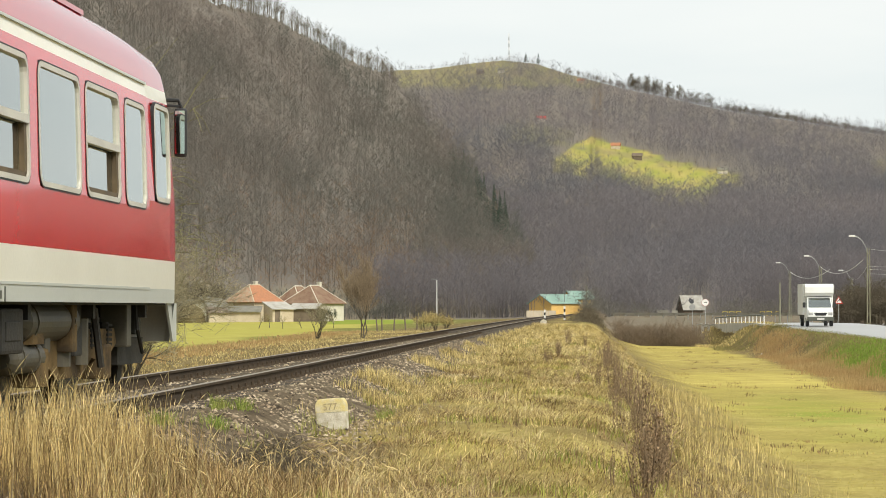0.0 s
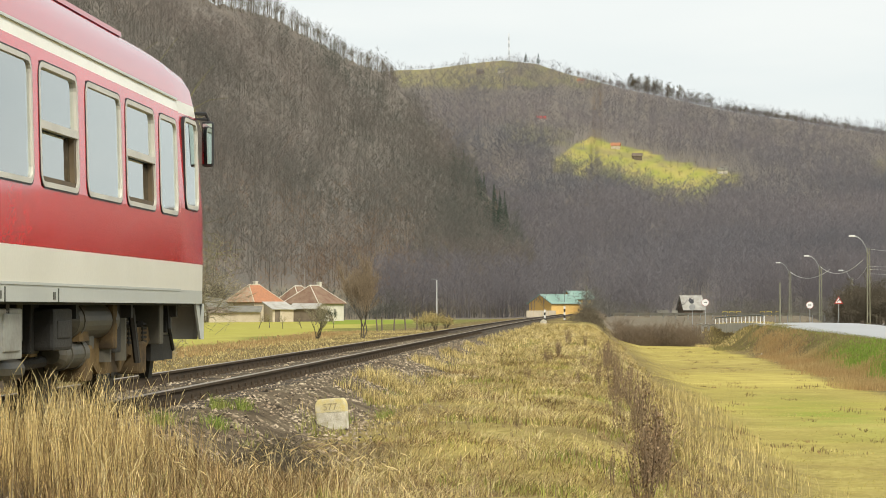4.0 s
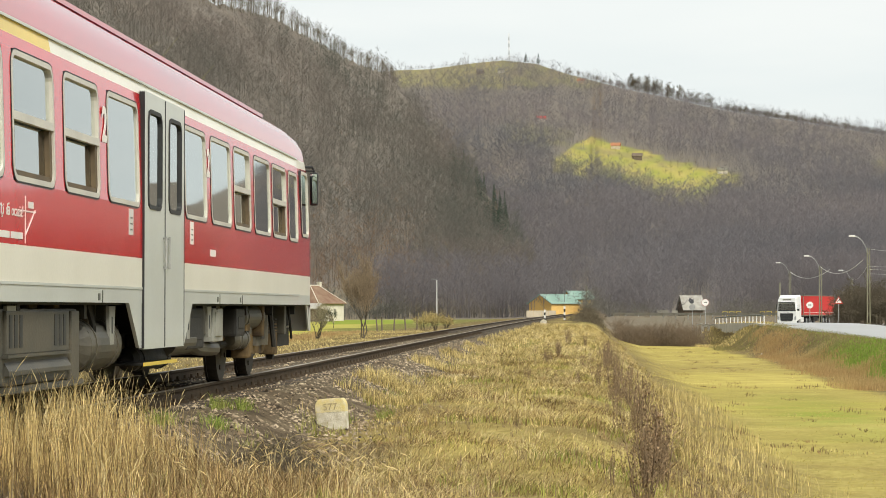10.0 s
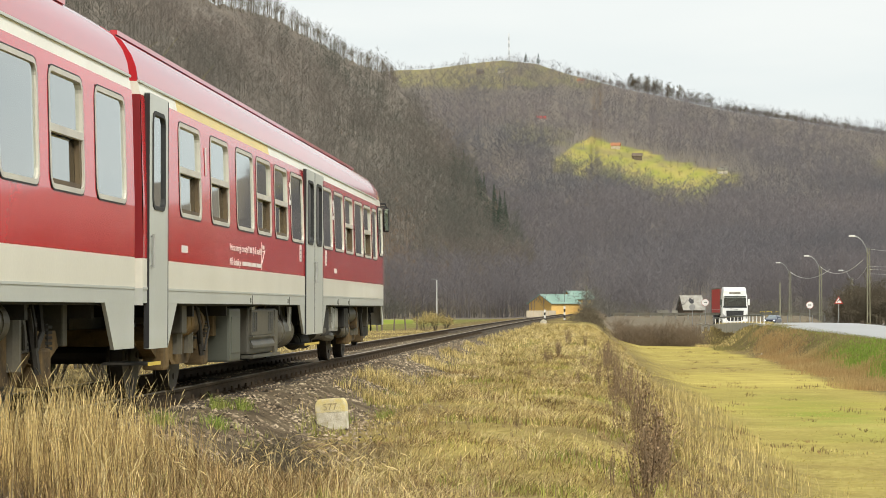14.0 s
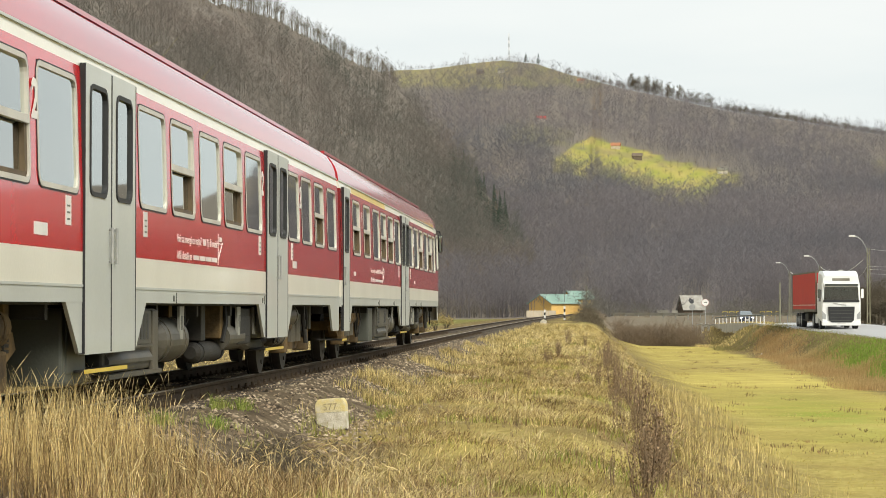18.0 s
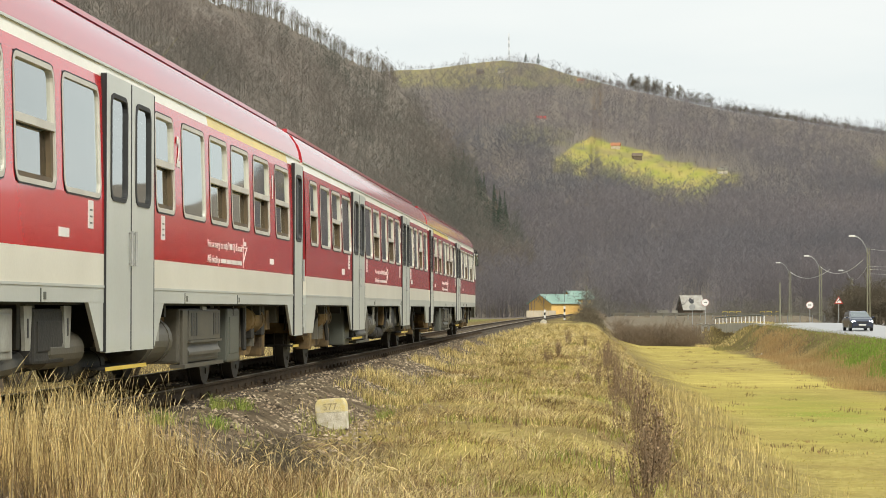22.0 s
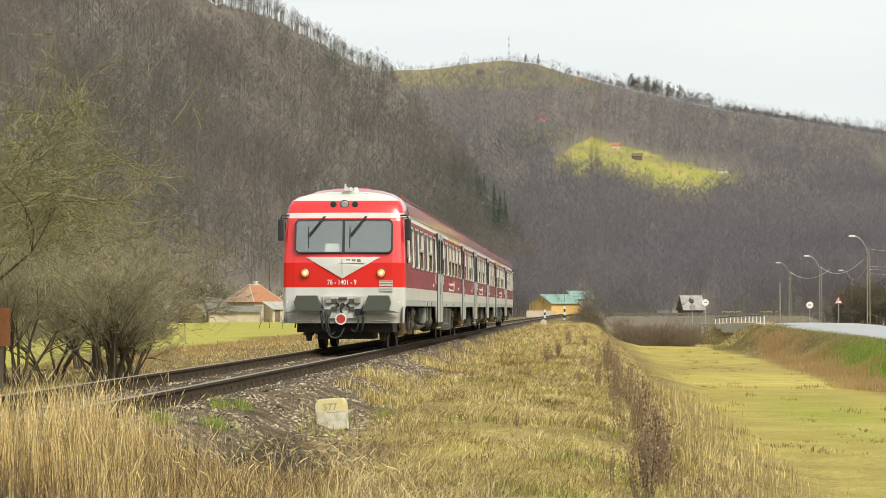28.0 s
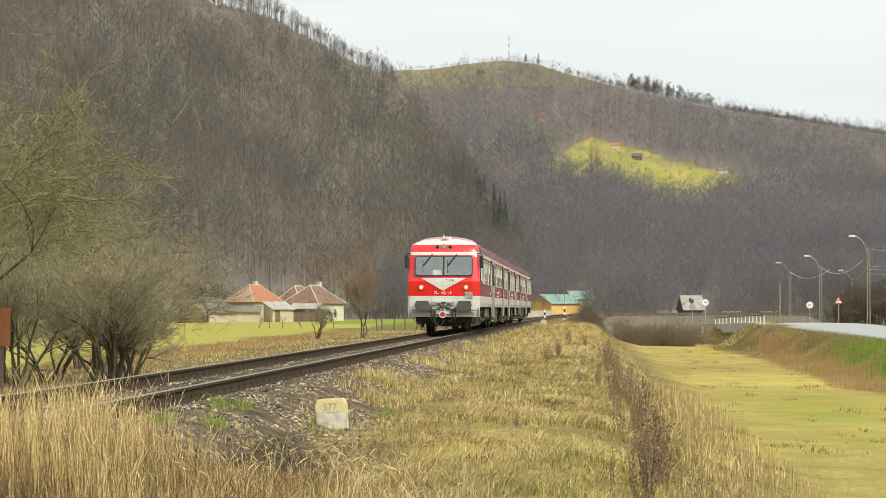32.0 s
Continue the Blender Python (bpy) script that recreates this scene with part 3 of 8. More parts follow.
def build_ground():
    fine = np.arange(-0.275, 0.275, 0.00125)
    az = np.concatenate([np.linspace(-math.pi, -0.30, 70), fine, np.linspace(0.30, math.pi, 70)[:-1]])
    rad = [1.5]
    while rad[-1] < 3600:
        rad.append(rad[-1] * (1.014 if 12 < rad[-1] < 2300 else 1.08))
    rad = np.array(rad)
    a, r = np.meshgrid(az, rad)
    x, y = EYE.x + r * np.sin(a), r * np.cos(a)
    z = land(x, y)
    n, k = len(rad), len(az)
    v = np.stack([x, y, z], -1).reshape(-1, 3)
    v = np.vstack([v, [[EYE.x, 0, float(land(np.array([EYE.x]), np.array([0.0]))[0])]]])
    i = np.arange(n - 1)[:, None] * k + np.arange(k)[None]
    j = np.arange(n - 1)[:, None] * k + (np.arange(k)[None] + 1) % k
    quads = np.stack([i, j, j + k, i + k], -1).reshape(-1, 4)
    tris = np.vstack([quads[:, [0, 1, 2]], quads[:, [0, 2, 3]], np.stack([np.full(k, n * k), (np.arange(k) + 1) % k, np.arange(k)], -1)])
    me = mesh_np("ground", v, tris, "ground", True)
    gr, li, so, lu = zones(v[:, 0], v[:, 1])
    for nm, cols in (("zone_a", (gr, li, so)), ("zone_b", (lu, lu, lu))):
        at = me.color_attributes.new(nm, "FLOAT_COLOR", "POINT")
        c = np.ones((len(v), 4), np.float32)
        for q in range(3):
            c[:, q] = cols[q]
        at.data.foreach_set("color", c.ravel())
    me.flip_normals() if me.polygons[0].normal.z < 0 else None
    return tagged(new("ground", me), "valley floor and hillsides of dry winter grass and leaf litter", "ground", kind="structure")


build_ground()


# ---- the road
def build_road():
    p = ROAD_LINE
    d = np.gradient(p, axis=0)
    nrm = np.stack([d[:, 1], -d[:, 0]], -1) / np.hypot(d[:, 0], d[:, 1])[:, None]
    rows = []
    zc = road_z(p[:, 1])
    for off, dz in ((-3.9, -0.25), (-3.9, 0.0), (-3.0, 0.04), (0, 0.09), (3.0, 0.04), (3.9, 0.0), (3.9, -0.25)):
        q = p + nrm * off
        rows.append(np.column_stack([q, zc + dz]))
    v = np.stack(rows, 1).reshape(-1, 3)
    k, n = len(rows), len(p)
    i = (np.arange(n - 1)[:, None] * k + np.arange(k - 1)[None]).ravel()
    me = mesh_np("road", v, np.stack([i, i + 1, i + k + 1, i + k], -1), "asphalt")
    tagged(new("road", me), "pale grey asphalt country road on a low bank", "road", kind="structure")
    for off in (-3.55, 3.55):
        a, b = p + nrm * (off - 0.06), p + nrm * (off + 0.06)
        zz = zc + 0.026
        v = np.stack([np.column_stack([a, zz]), np.column_stack([b, zz])], 1).reshape(-1, 3)
        i = np.arange(n - 1) * 2
        tagged(new("road_marking", mesh_np("road_marking", v, np.stack([i, i + 1, i + 3, i + 2], -1), "white")), "worn white edge line on the asphalt", "road marking", kind="structure")


build_road()


# ---- the track: ballast bed, rails, sleepers with their fastenings
def build_track():
    tr = thing("railway_track", "single railway track with rusty rails on dark sleepers", "railway track", kind="structure")
    s = np.concatenate([np.arange(-30, 220, 1.0), np.arange(220, 420, 8.0)])
    prof = [(-3.1, -0.75), (-2.2, -0.42), (-1.75, -0.23), (-1.3, -0.17), (-0.85, -0.175), (0, -0.16), (0.85, -0.175), (1.3, -0.17), (1.7, -0.25), (2.2, -0.44), (3.0, -0.75)]
    v = []
    for q in s:
        for lat, z in prof:
            p, _ = track_at(q, lat + 0.05 * math.sin(q * 1.7 + lat * 3))
            v.append((p.x, p.y, z + 0.018 * math.sin(q * 2.3 + lat * 5)))
    k = len(prof)
    i = (np.arange(len(s) - 1)[:, None] * k + np.arange(k - 1)[None]).ravel()
    me = mesh_np("ballast_bed", np.array(v), np.stack([i, i + 1, i + k + 1, i + k], -1), "ballast", True)
    share("ballast_bed", me, tr, label="dirty brown ballast")
    # rail section, foot to head
    sec = [(-0.075, -0.172), (-0.075, -0.160), (-0.012, -0.145), (-0.009, -0.05), (-0.036, -0.038), (-0.036, -0.006), (-0.028, 0.0), (0.028, 0.0), (0.036, -0.006), (0.036, -0.038), (0.009, -0.05), (0.012, -0.145), (0.075, -0.160), (0.075, -0.172)]
    for side in (-0.7535, 0.7535):
        bm = bmesh.new()
        ss = list(np.arange(-30, 190, 3.0)) + list(np.arange(190, 420, 10.0))
        rows = []
        for q in ss:
            row = []
            for dx, dz in sec:
                p, _ = track_at(q, side + dx)
                row.append(bm.verts.new((p.x, p.y, dz)))
            rows.append(row)
        for a, b in zip(rows[:-1], rows[1:]):
            for m_ in range(len(sec)):
                w = (m_ + 1) % len(sec)
                f = bm.faces.new((a[m_], a[w], b[w], b[m_]))
                f.material_index = 1 if m_ in (5, 6, 7) else 0
        bmesh.ops.recalc_face_normals(bm, faces=bm.faces[:])
        part("rail", bm, ["rust", "railtop"], tr, "rusty rail with a polished head")
    bm = bmesh.new()
    prism(bm, [(-0.13, -0.40), (0.13, -0.40), (0.12, -0.165), (-0.12, -0.165)], "x", -1.28, 1.28)
    me_s = finish(bm, "sleeper", "sleeper")
    bm = bmesh.new()
    for off in (-0.13, 0.13):
        prism(bm, [(-0.075, -0.168), (0.075, -0.168), (0.06, -0.135), (-0.06, -0.135)], "x", off - 0.05, off + 0.05)
        rod(bm, (off * 0.95, 0, -0.14), (off * 0.95, 0, -0.085), 0.022, 0.018, 6)
        rod(bm, (off * 0.95, 0.05, -0.14), (off * 0.95, 0.05, -0.11), 0.014, 0.014, 5)
    me_f = finish(bm, "fastening", "rust")
    q, made = 12.0, 0
    rest_v, rest_f = [], []
    while q < 330:
        p, th = track_at(q)
        m = Matrix.Translation(p) @ Matrix.Rotation(-th, 4, "Z")
        if made < 150:
            sl = share("sleeper", me_s, tr, m)
            for side in (-0.7535, 0.7535):
                share("fastening", me_f, sl, Matrix.Translation((side, 0, 0)))
            made += 1
        else:
            b0 = len(rest_v)
            rest_v += [m @ Vector(c) for c in ((-1.28, -0.12, -0.3), (1.28, -0.12, -0.3), (1.28, 0.12, -0.3), (-1.28, 0.12, -0.3), (-1.28, -0.12, -0.165), (1.28, -0.12, -0.165), (1.28, 0.12, -0.165), (-1.28, 0.12, -0.165))]
            rest_f += [[b0 + a for a in f] for f in ((4, 5, 6, 7), (0, 1, 5, 4), (1, 2, 6, 5), (2, 3, 7, 6), (3, 0, 4, 7))]
            for side in (-0.7535, 0.7535):
                b0 = len(rest_v)
                rest_v += [m @ Vector((side + dx, dy, dz)) for dz in (-0.168, -0.1) for dx, dy in ((-0.17, -0.06), (0.17, -0.06), (0.17, 0.06), (-0.17, 0.06))]
                rest_f += [[b0 + a for a in f] for f in ((4, 5, 6, 7), (0, 1, 5, 4), (1, 2, 6, 5), (2, 3, 7, 6), (3, 0, 4, 7))]
        q += 0.62
    tagged(share("sleeper_row", mesh_np("sleeper_row", rest_v, rest_f, "sleeper"), tr), kind="stuff")
    # loose stones on and beside the bed
    rng = np.random.default_rng(4)
    n = 24000
    base = np.array([(0, 0, 1), (1, 0, 0.2), (0.3, 0.95, 0.1), (-0.8, 0.6, 0), (-0.8, -0.6, 0.1), (0.3, -0.95, 0)])
    tri = np.array([(0, 1, 2), (0, 2, 3), (0, 3, 4), (0, 4, 5), (0, 5, 1)])
    yy = 14 + 70 * rng.random(n) ** 1.6
    lat = np.where(rng.random(n) < 0.68, rng.normal(2.1, 0.55, n), rng.uniform(-1.6, 1.6, n))
    lat = np.where(np.abs(np.abs(lat) - 0.7535) < 0.11, lat + 0.25, lat)
    zz = np.interp(lat, [c[0] for c in prof], [c[1] for c in prof])
    sz = 0.010 + 0.024 * rng.random(n) ** 2
    a = rng.random(n) * 6.28
    bx = base[None, :, 0] * np.cos(a)[:, None] - base[None, :, 1] * np.sin(a)[:, None]
    by = base[None, :, 0] * np.sin(a)[:, None] + base[None, :, 1] * np.cos(a)[:, None]
    jit = rng.uniform(0.7, 1.3, (n, 6))
    V = np.stack([(lat + track_x(yy))[:, None] + bx * sz[:, None] * jit, yy[:, None] + by * sz[:, None] * jit, np.maximum(zz, land(lat + track_x(yy), yy) - 0.0)[:, None] + (base[None, :, 2] * 0.9 - 0.1) * sz[:, None]], -1)
    T = tri[None] + (np.arange(n) * 6)[:, None, None]
    tagged(share("ballast_stones", mesh_np("ballast_stones", V.reshape(-1, 3), T.reshape(-1, 3), "stones"), tr, label="pale loose ballast stones"), kind="stuff")


build_track()

# ---- grass, weeds and woods
def on_bed(x, y):
    """Height of the ground or of the ballast over it."""
    xt = np.abs(x - track_x(np.clip(y, -100, 400)))
    return np.maximum(land(x, y), np.interp(xt, [0, 1.3, 1.7, 2.2, 3.0, 3.1], [-0.165, -0.17, -0.25, -0.43, -0.75, -9]))


def arched(name, x, y, h, w, material, label, rng, reach, droop, turn=None, heads=None):
    """Blades that rise and bow over in three lengths; heads: material of the feathery seed heads at their tips."""
    n = len(x)
    z = on_bed(x, y) - 0.02
    a = rng.random(n) * 6.283 if turn is None else turn
    re, dr = rng.uniform(0.3, 1.0, n) * reach * h, rng.uniform(0.2, 1.0, n) * droop
    fa = rng.random(n) * 6.283
    px, py = np.cos(fa) * w / 2, np.sin(fa) * w / 2

    def at(f):
        return np.stack([x + np.cos(a) * re * f ** 1.7, y + np.sin(a) * re * f ** 1.7, z + h * (f * (1 + dr) - dr * f * f)], -1)

    side = np.stack([px, py, np.zeros(n)], -1)
    V = np.empty((n, 7, 3), np.float32)
    for i, (f, k) in enumerate(((0.0, 1.0), (0.36, 0.9), (0.7, 0.65))):
        V[:, 2 * i], V[:, 2 * i + 1] = at(f) - side * k, at(f) + side * k
    V[:, 6] = at(1.0)
    F = np.array([(0, 1, 3), (0, 3, 2), (2, 3, 5), (2, 5, 4), (4, 5, 6)])[None] + (np.arange(n) * 7)[:, None, None]
    ob = tagged(new(name, mesh_np(name, V.reshape(-1, 3), F.reshape(-1, 3), material)), label, "grass", kind="stuff")
    if heads:
        p, q, r = at(0.80), at(0.92), at(1.08)
        H = np.empty((n, 6, 3), np.float32)
        up = np.stack([np.zeros(n), np.zeros(n), w], -1)
        H[:, 0], H[:, 1], H[:, 2], H[:, 3], H[:, 4], H[:, 5] = p, q - side * 2.6, r, q + side * 2.6, q + up * 1.3, q - up * 1.3
        F = np.array([(0, 1, 2), (0, 2, 3), (0, 4, 2), (0, 2, 5)])[None] + (np.arange(n) * 6)[:, None, None]
        tagged(new(name + "_heads", mesh_np(name + "_heads", H.reshape(-1, 3), F.reshape(-1, 3), heads)), "feathery seed heads on the tall dead grass", "grass", kind="stuff")
    return ob


def blades(name, x, y, h, w, material, label, lean=0.35, rng=None, wind=(0.0, 0.0), curl=0.5, flat=1.0):
    n = len(x)
    z = on_bed(x, y) - 0.02
    a = rng.random(n) * 6.283
    le = rng.random(n) ** 1.2 * lean
    tx, ty = np.cos(a) * le * h + wind[0] * h, np.sin(a) * le * h + wind[1] * h
    fa = rng.random(n) * 6.283
    px, py = np.cos(fa) * w / 2, np.sin(fa) * w / 2
    hz = h * flat * np.sqrt(np.clip(1 - (le * 0.8) ** 2, 0.1, 1))
    V = np.empty((n, 5, 3), np.float32)
    m1 = curl * 0.6
    for i, (sx, fx, fz) in enumerate(((-1, 0, 0), (1, 0, 0), (0.8, m1 * 0.5, 0.55), (-0.8, m1 * 0.5, 0.55), (0, 1, 1))):
        V[:, i, 0] = x + sx * px + tx * fx
        V[:, i, 1] = y + sx * py + ty * fx
        V[:, i, 2] = z + hz * fz
    F = np.array([(0, 1, 2), (0, 2, 3), (3, 2, 4)])[None] + (np.arange(n) * 5)[:, None, None]
    ob = new(name, mesh_np(name, V.reshape(-1, 3), F.reshape(-1, 3), material))
    return tagged(ob, label, "grass", kind="stuff")


def scatter(rng, n, x0, x1, y0, y1, power=1.0, follow=True):
    y = y0 + (y1 - y0) * rng.random(n) ** power
    x = rng.uniform(x0, x1, n)
    return (x + track_x(y) if follow else x), y


def build_grass():
    rng = np.random.default_rng(11)
    # tall straw beside the track at the near end: fine stalks in loose bunches, some bowed over
    def straw(n, x0, x1, y0, y1, hmin, hmax, width, edge, name, material, label, reach, droop, heads=None, seed=3):
        x, y = scatter(rng, n, x0, x1, y0, y1)
        keep = rng.random(n) < np.clip(0.95 - (x - edge) * 1.1 - np.clip(y - 18.5, 0, 9) * 0.28 + 0.85 * wave(x, y, 0.42, seed), 0.03, 1)
        x, y = x[keep], y[keep]
        h = (hmin + (hmax - hmin) * rng.random(len(x)) ** 1.4) * (1 - 0.08 * np.clip(x - 2.2, 0, 4)) * (1 - 0.05 * np.clip(y - 17, 0, 6)) * (1 + 0.18 * wave(x, y, 0.5, 8))
        arched(name, x, y, h, rng.uniform(0.6, 1.3, len(x)) * width, material, label, rng, reach, droop, None, heads)
    straw(7800, 0.9, 4.3, 15.2, 21.5, 0.26, 0.72, 0.0038, 1.9, "tall_straw_grass", "straw", "tall dead straw-coloured grass beside the ballast", 0.22, 0.12)
    straw(1500, 0.9, 4.3, 15.2, 22.5, 0.40, 0.74, 0.0028, 2.0, "pale_grass_stalks", "stalk", "pale bleached grass stalks with seed heads", 0.38, 0.5, "stalk", 6)
    straw(4800, 0.9, 4.0, 15.2, 21.0, 0.14, 0.42, 0.0056, 2.2, "brown_grass_stalks", "rustgrass", "russet dead stems low in the tall grass", 0.6, 0.5, None, 5)
    straw(500, 2.6, 5.0, 16.5, 23, 0.3, 0.58, 0.0032, 4.2, "thin_stalks", "stalk", "thin pale stalks bowed over the ballast edge", 0.75, 1.0, "stalk", 9)
    x, y = scatter(rng, 5200, 0.9, 3.6, 15.2, 20.8)
    arched("straw_undergrowth", x, y, rng.uniform(0.08, 0.28, len(x)), rng.uniform(0.005, 0.009, len(x)), "rustgrass", "bent dead leaves among the tall straw", rng, 0.9, 0.9)
    # rough tussocks over the bank: blades fan out of each clump
    def tussocks(n, x0, x1, y0, y1, power, per, spread, hmin, hmax, name, material, label, width, lean=0.95, flat=1.0):
        cx, cy = scatter(rng, n, x0, x1, y0, y1, power)
        keep = rng.random(n) < np.clip(0.7 + 0.9 * wave(cx, cy, 1.4, 7), 0.1, 1)
        keep &= cx - track_x(cy) > 2.3 + (1.1 * np.clip((40 - cy) / 14, 0, 1) + 0.4 * wave(cx, cy, 0.8, 3)) * smoothstep(19.5, 23, cy)
        cx, cy = cx[keep], cy[keep]
        m = len(cx)
        ch = rng.uniform(hmin, hmax, m) * (1 + 0.45 * wave(cx, cy, 1.9, 2))
        x, y = np.repeat(cx, per), np.repeat(cy, per)
        h = np.repeat(ch, per) * rng.uniform(0.45, 1.1, m * per)
        gx, gy = rng.normal(0, spread, m * per), rng.normal(0, spread, m * per)
        far_ = np.clip((y - 20) / 90, 0, 1)
        # blades fan outward from the clump, most of them laid over the same way
        turn = np.arctan2(gy, gx) + rng.normal(0, 0.5, m * per)
        laid = rng.random(m * per) < 0.55
        turn = np.where(laid, np.repeat(rng.normal(-0.6, 0.8, m), per) + rng.normal(0, 0.35, m * per), turn)
        arched(name, x + gx, y + gy, h * (1 + 0.5 * far_), rng.uniform(0.6, 1.3, m * per) * width * (1 + 2.6 * far_), material, label, rng, lean, flat, turn)

    tussocks(3200, 2.2, 7.6, 15.0, 150, 2.3, 28, 0.13, 0.06, 0.15, "dry_bank_grass", "drygrass", "rough tan winter grass tussocks on the bank", 0.0060, 1.5, 1.3)
    tussocks(1300, 2.4, 7.4, 15.0, 120, 2.0, 24, 0.09, 0.08, 0.20, "pale_bank_grass", "stalk", "pale bleached straw tufts on the bank", 0.0040, 1.5, 1.0)
    tussocks(2600, 2.4, 7.4, 15.0, 70, 1.8, 26, 0.15, 0.05, 0.12, "brown_bank_grass", "rustgrass", "brown matted tufts in the hollows of the bank", 0.0065, 1.6, 1.3)
    tussocks(900, 2.6, 7.4, 15.5, 60, 1.7, 26, 0.14, 0.04, 0.09, "mossy_bank_grass", "mossgrass", "yellow-green mossy tufts on the bank", 0.0065, 1.2, 1.0)
    x, y = scatter(rng, 34000, 2.4, 7.6, 15.0, 150, 2.2)
    far = np.clip((y - 20) / 80, 0, 1)
    blades("matted_grass", x, y, rng.uniform(0.04, 0.11, len(x)), rng.uniform(0.006, 0.011, len(x)) * (1 + 2.6 * far), "drygrass", "matted dead grass between the tussocks", 1.5, rng, (0, 0), 0.5, 0.6)
    cx, cy = scatter(rng, 170, 2.6, 7.2, 16, 60, 1.6)
    x, y = np.repeat(cx, 14) + rng.normal(0, 0.12, 170 * 14), np.repeat(cy, 14) + rng.normal(0, 0.16, 170 * 14)
    blades("dead_stalks", x, y, rng.uniform(0.08, 0.30, len(x)), rng.uniform(0.003, 0.006, len(x)), "weed", "thin dark dead stalks in the bank grass", 1.2, rng)
    x, y = scatter(rng, 40000, 2.2, 7.0, 15.0, 90, 2.2)
    keep = wave(x, y, 1.5, 9) > 0.25
    x, y = x[keep], y[keep]
    blades("green_bank_grass", x, y, rng.uniform(0.05, 0.16, len(x)), rng.uniform(0.005, 0.009, len(x)) * (1 + (y - 15) / 50), "greengrass", "low green grass growing through the dry stems", 0.8, rng)
    # taller tufts by the ballast shoulder further on
    x, y = scatter(rng, 16000, 1.7, 3.2, 30, 120, 1.5)
    keep = wave(x, y, 2.4, 4) > 0.15
    x, y = x[keep], y[keep]
    blades("shoulder_tufts", x, y, rng.uniform(0.06, 0.20, len(x)), rng.uniform(0.006, 0.011, len(x)), "drygrass", "dry tufts along the ballast shoulder", 1.0, rng)
    # bright green tufts on the shoulder
    x, y = scatter(rng, 4200, 1.5, 3.4, 19.5, 40)
    keep = wave(x, y, 0.55, 12) > 0.62
    x, y = x[keep], y[keep]
    blades("green_tufts", x, y, rng.uniform(0.04, 0.12, len(x)), rng.uniform(0.005, 0.009, len(x)), "greengrass", "bright green tufts in the ballast shoulder", 0.7, rng)
    # clumps between the stones by the near rail
    for cx, cy in ((1.38, 23.2), (1.36, 26.8), (1.55, 27.2), (2.35, 30.5), (2.7, 33.0), (1.75, 24.2)):
        m_ = 150
        arched("green_clump", cx + rng.normal(0, 0.07, m_), cy + rng.normal(0, 0.22, m_), rng.uniform(0.07, 0.19, m_), rng.uniform(0.005, 0.009, m_), "tuftgrass", "bright green grass clump between ballast stones", rng, 0.8, 0.9)
    # olive-tan clumps creeping up to the ballast
    x, y = scatter(rng, 26000, 1.55, 3.1, 35, 130, 1.6)
    keep = wave(x, y, 1.6, 21) > 0.22
    x, y = x[keep], y[keep]
    blades("shoulder_grass", x, y, rng.uniform(0.07, 0.22, len(x)), rng.uniform(0.006, 0.011, len(x)) * (1 + y / 80), "drygrass", "tan grass clumps beside the ballast", 1.0, rng)
    # wispy tan weeds down the bank's far side
    x, y = scatter(rng, 11000, 6.4, 9.2, 21, 75, 1.5)
    keep = wave(x, y, 1.1, 31) + 0.25 - np.abs(x - 7.5) * 0.25 > 0.1
    x, y = x[keep], y[keep]
    blades("bank_foot_weeds", x, y, rng.uniform(0.12, 0.42, len(x)), rng.uniform(0.003, 0.007, len(x)) * (1 + y / 60), "drygrass", "wispy tan weeds at the foot of the bank", 0.8, rng)
    # left side strip
    x, y = scatter(rng, 50000, -12, -2.3, 30, 190, 1.4)
    keep = rng.random(len(x)) < np.clip(0.6 + 0.8 * wave(x, y, 3, 5), 0.1, 1)
    x, y = x[keep], y[keep]
    blades("lineside_grass", x, y, rng.uniform(0.05, 0.17, len(x)), rng.uniform(0.006, 0.012, len(x)) * (1 + y / 80), "drygrass", "dry grass strip along the line", 1.2, rng)
    # meadow stubble
    x, y = scatter(rng, 36000, 7.6, 17.0, 30, 205, 1.5)
    blades("meadow_grass", x, y, rng.uniform(0.015, 0.05, len(x)), rng.uniform(0.012, 0.024, len(x)) * (1 + y / 80), "meadow", "short yellow-green meadow grass", 0.9, rng)
    x, y = scatter(rng, 15000, 7.0, 17.0, 28, 200, 1.3)
    keep = wave(x, y, 2.2, 14) > 0.45
    x, y = x[keep], y[keep]
    blades("meadow_dry_tufts", x, y, rng.uniform(0.03, 0.10, len(x)), rng.uniform(0.010, 0.018, len(x)) * (1 + y / 90), "drygrass", "dry tufts scattered over the meadow", 0.8, rng)
    # russet reeds at the foot of the road bank
    x, y = scatter(rng, 70000, 14.2, 18.0, 84, 178, 1.0, False)
    keep = rng.random(len(x)) < np.clip(0.95 + 0.6 * wave(x, y, 3.5, 6) - np.abs(x - 16.2 - (y - 130) * 0.012) * 0.55 - np.clip(y - 150, 0, 40) * 0.03, 0, 1)
    x, y = x[keep], y[keep]
    blades("russet_reeds", x, y, rng.uniform(0.12, 0.46, len(x)) * (1 - 0.22 * np.abs(x - 16.2)), rng.uniform(0.008, 0.02, len(x)), "reed", "russet dead reeds at the foot of the road bank", 0.6, rng)
    x, y = scatter(rng, 16000, 17.2, 19.6, 84, 200, 1.0, False)
    blades("bank_side_grass", x, y, rng.uniform(0.05, 0.18, len(x)), rng.uniform(0.012, 0.03, len(x)), "olive", "dull olive grass on the side of the road bank", 0.9, rng)
    x, y = scatter(rng, 9000, 12.6, 18.6, 178, 224, 1.0, False)
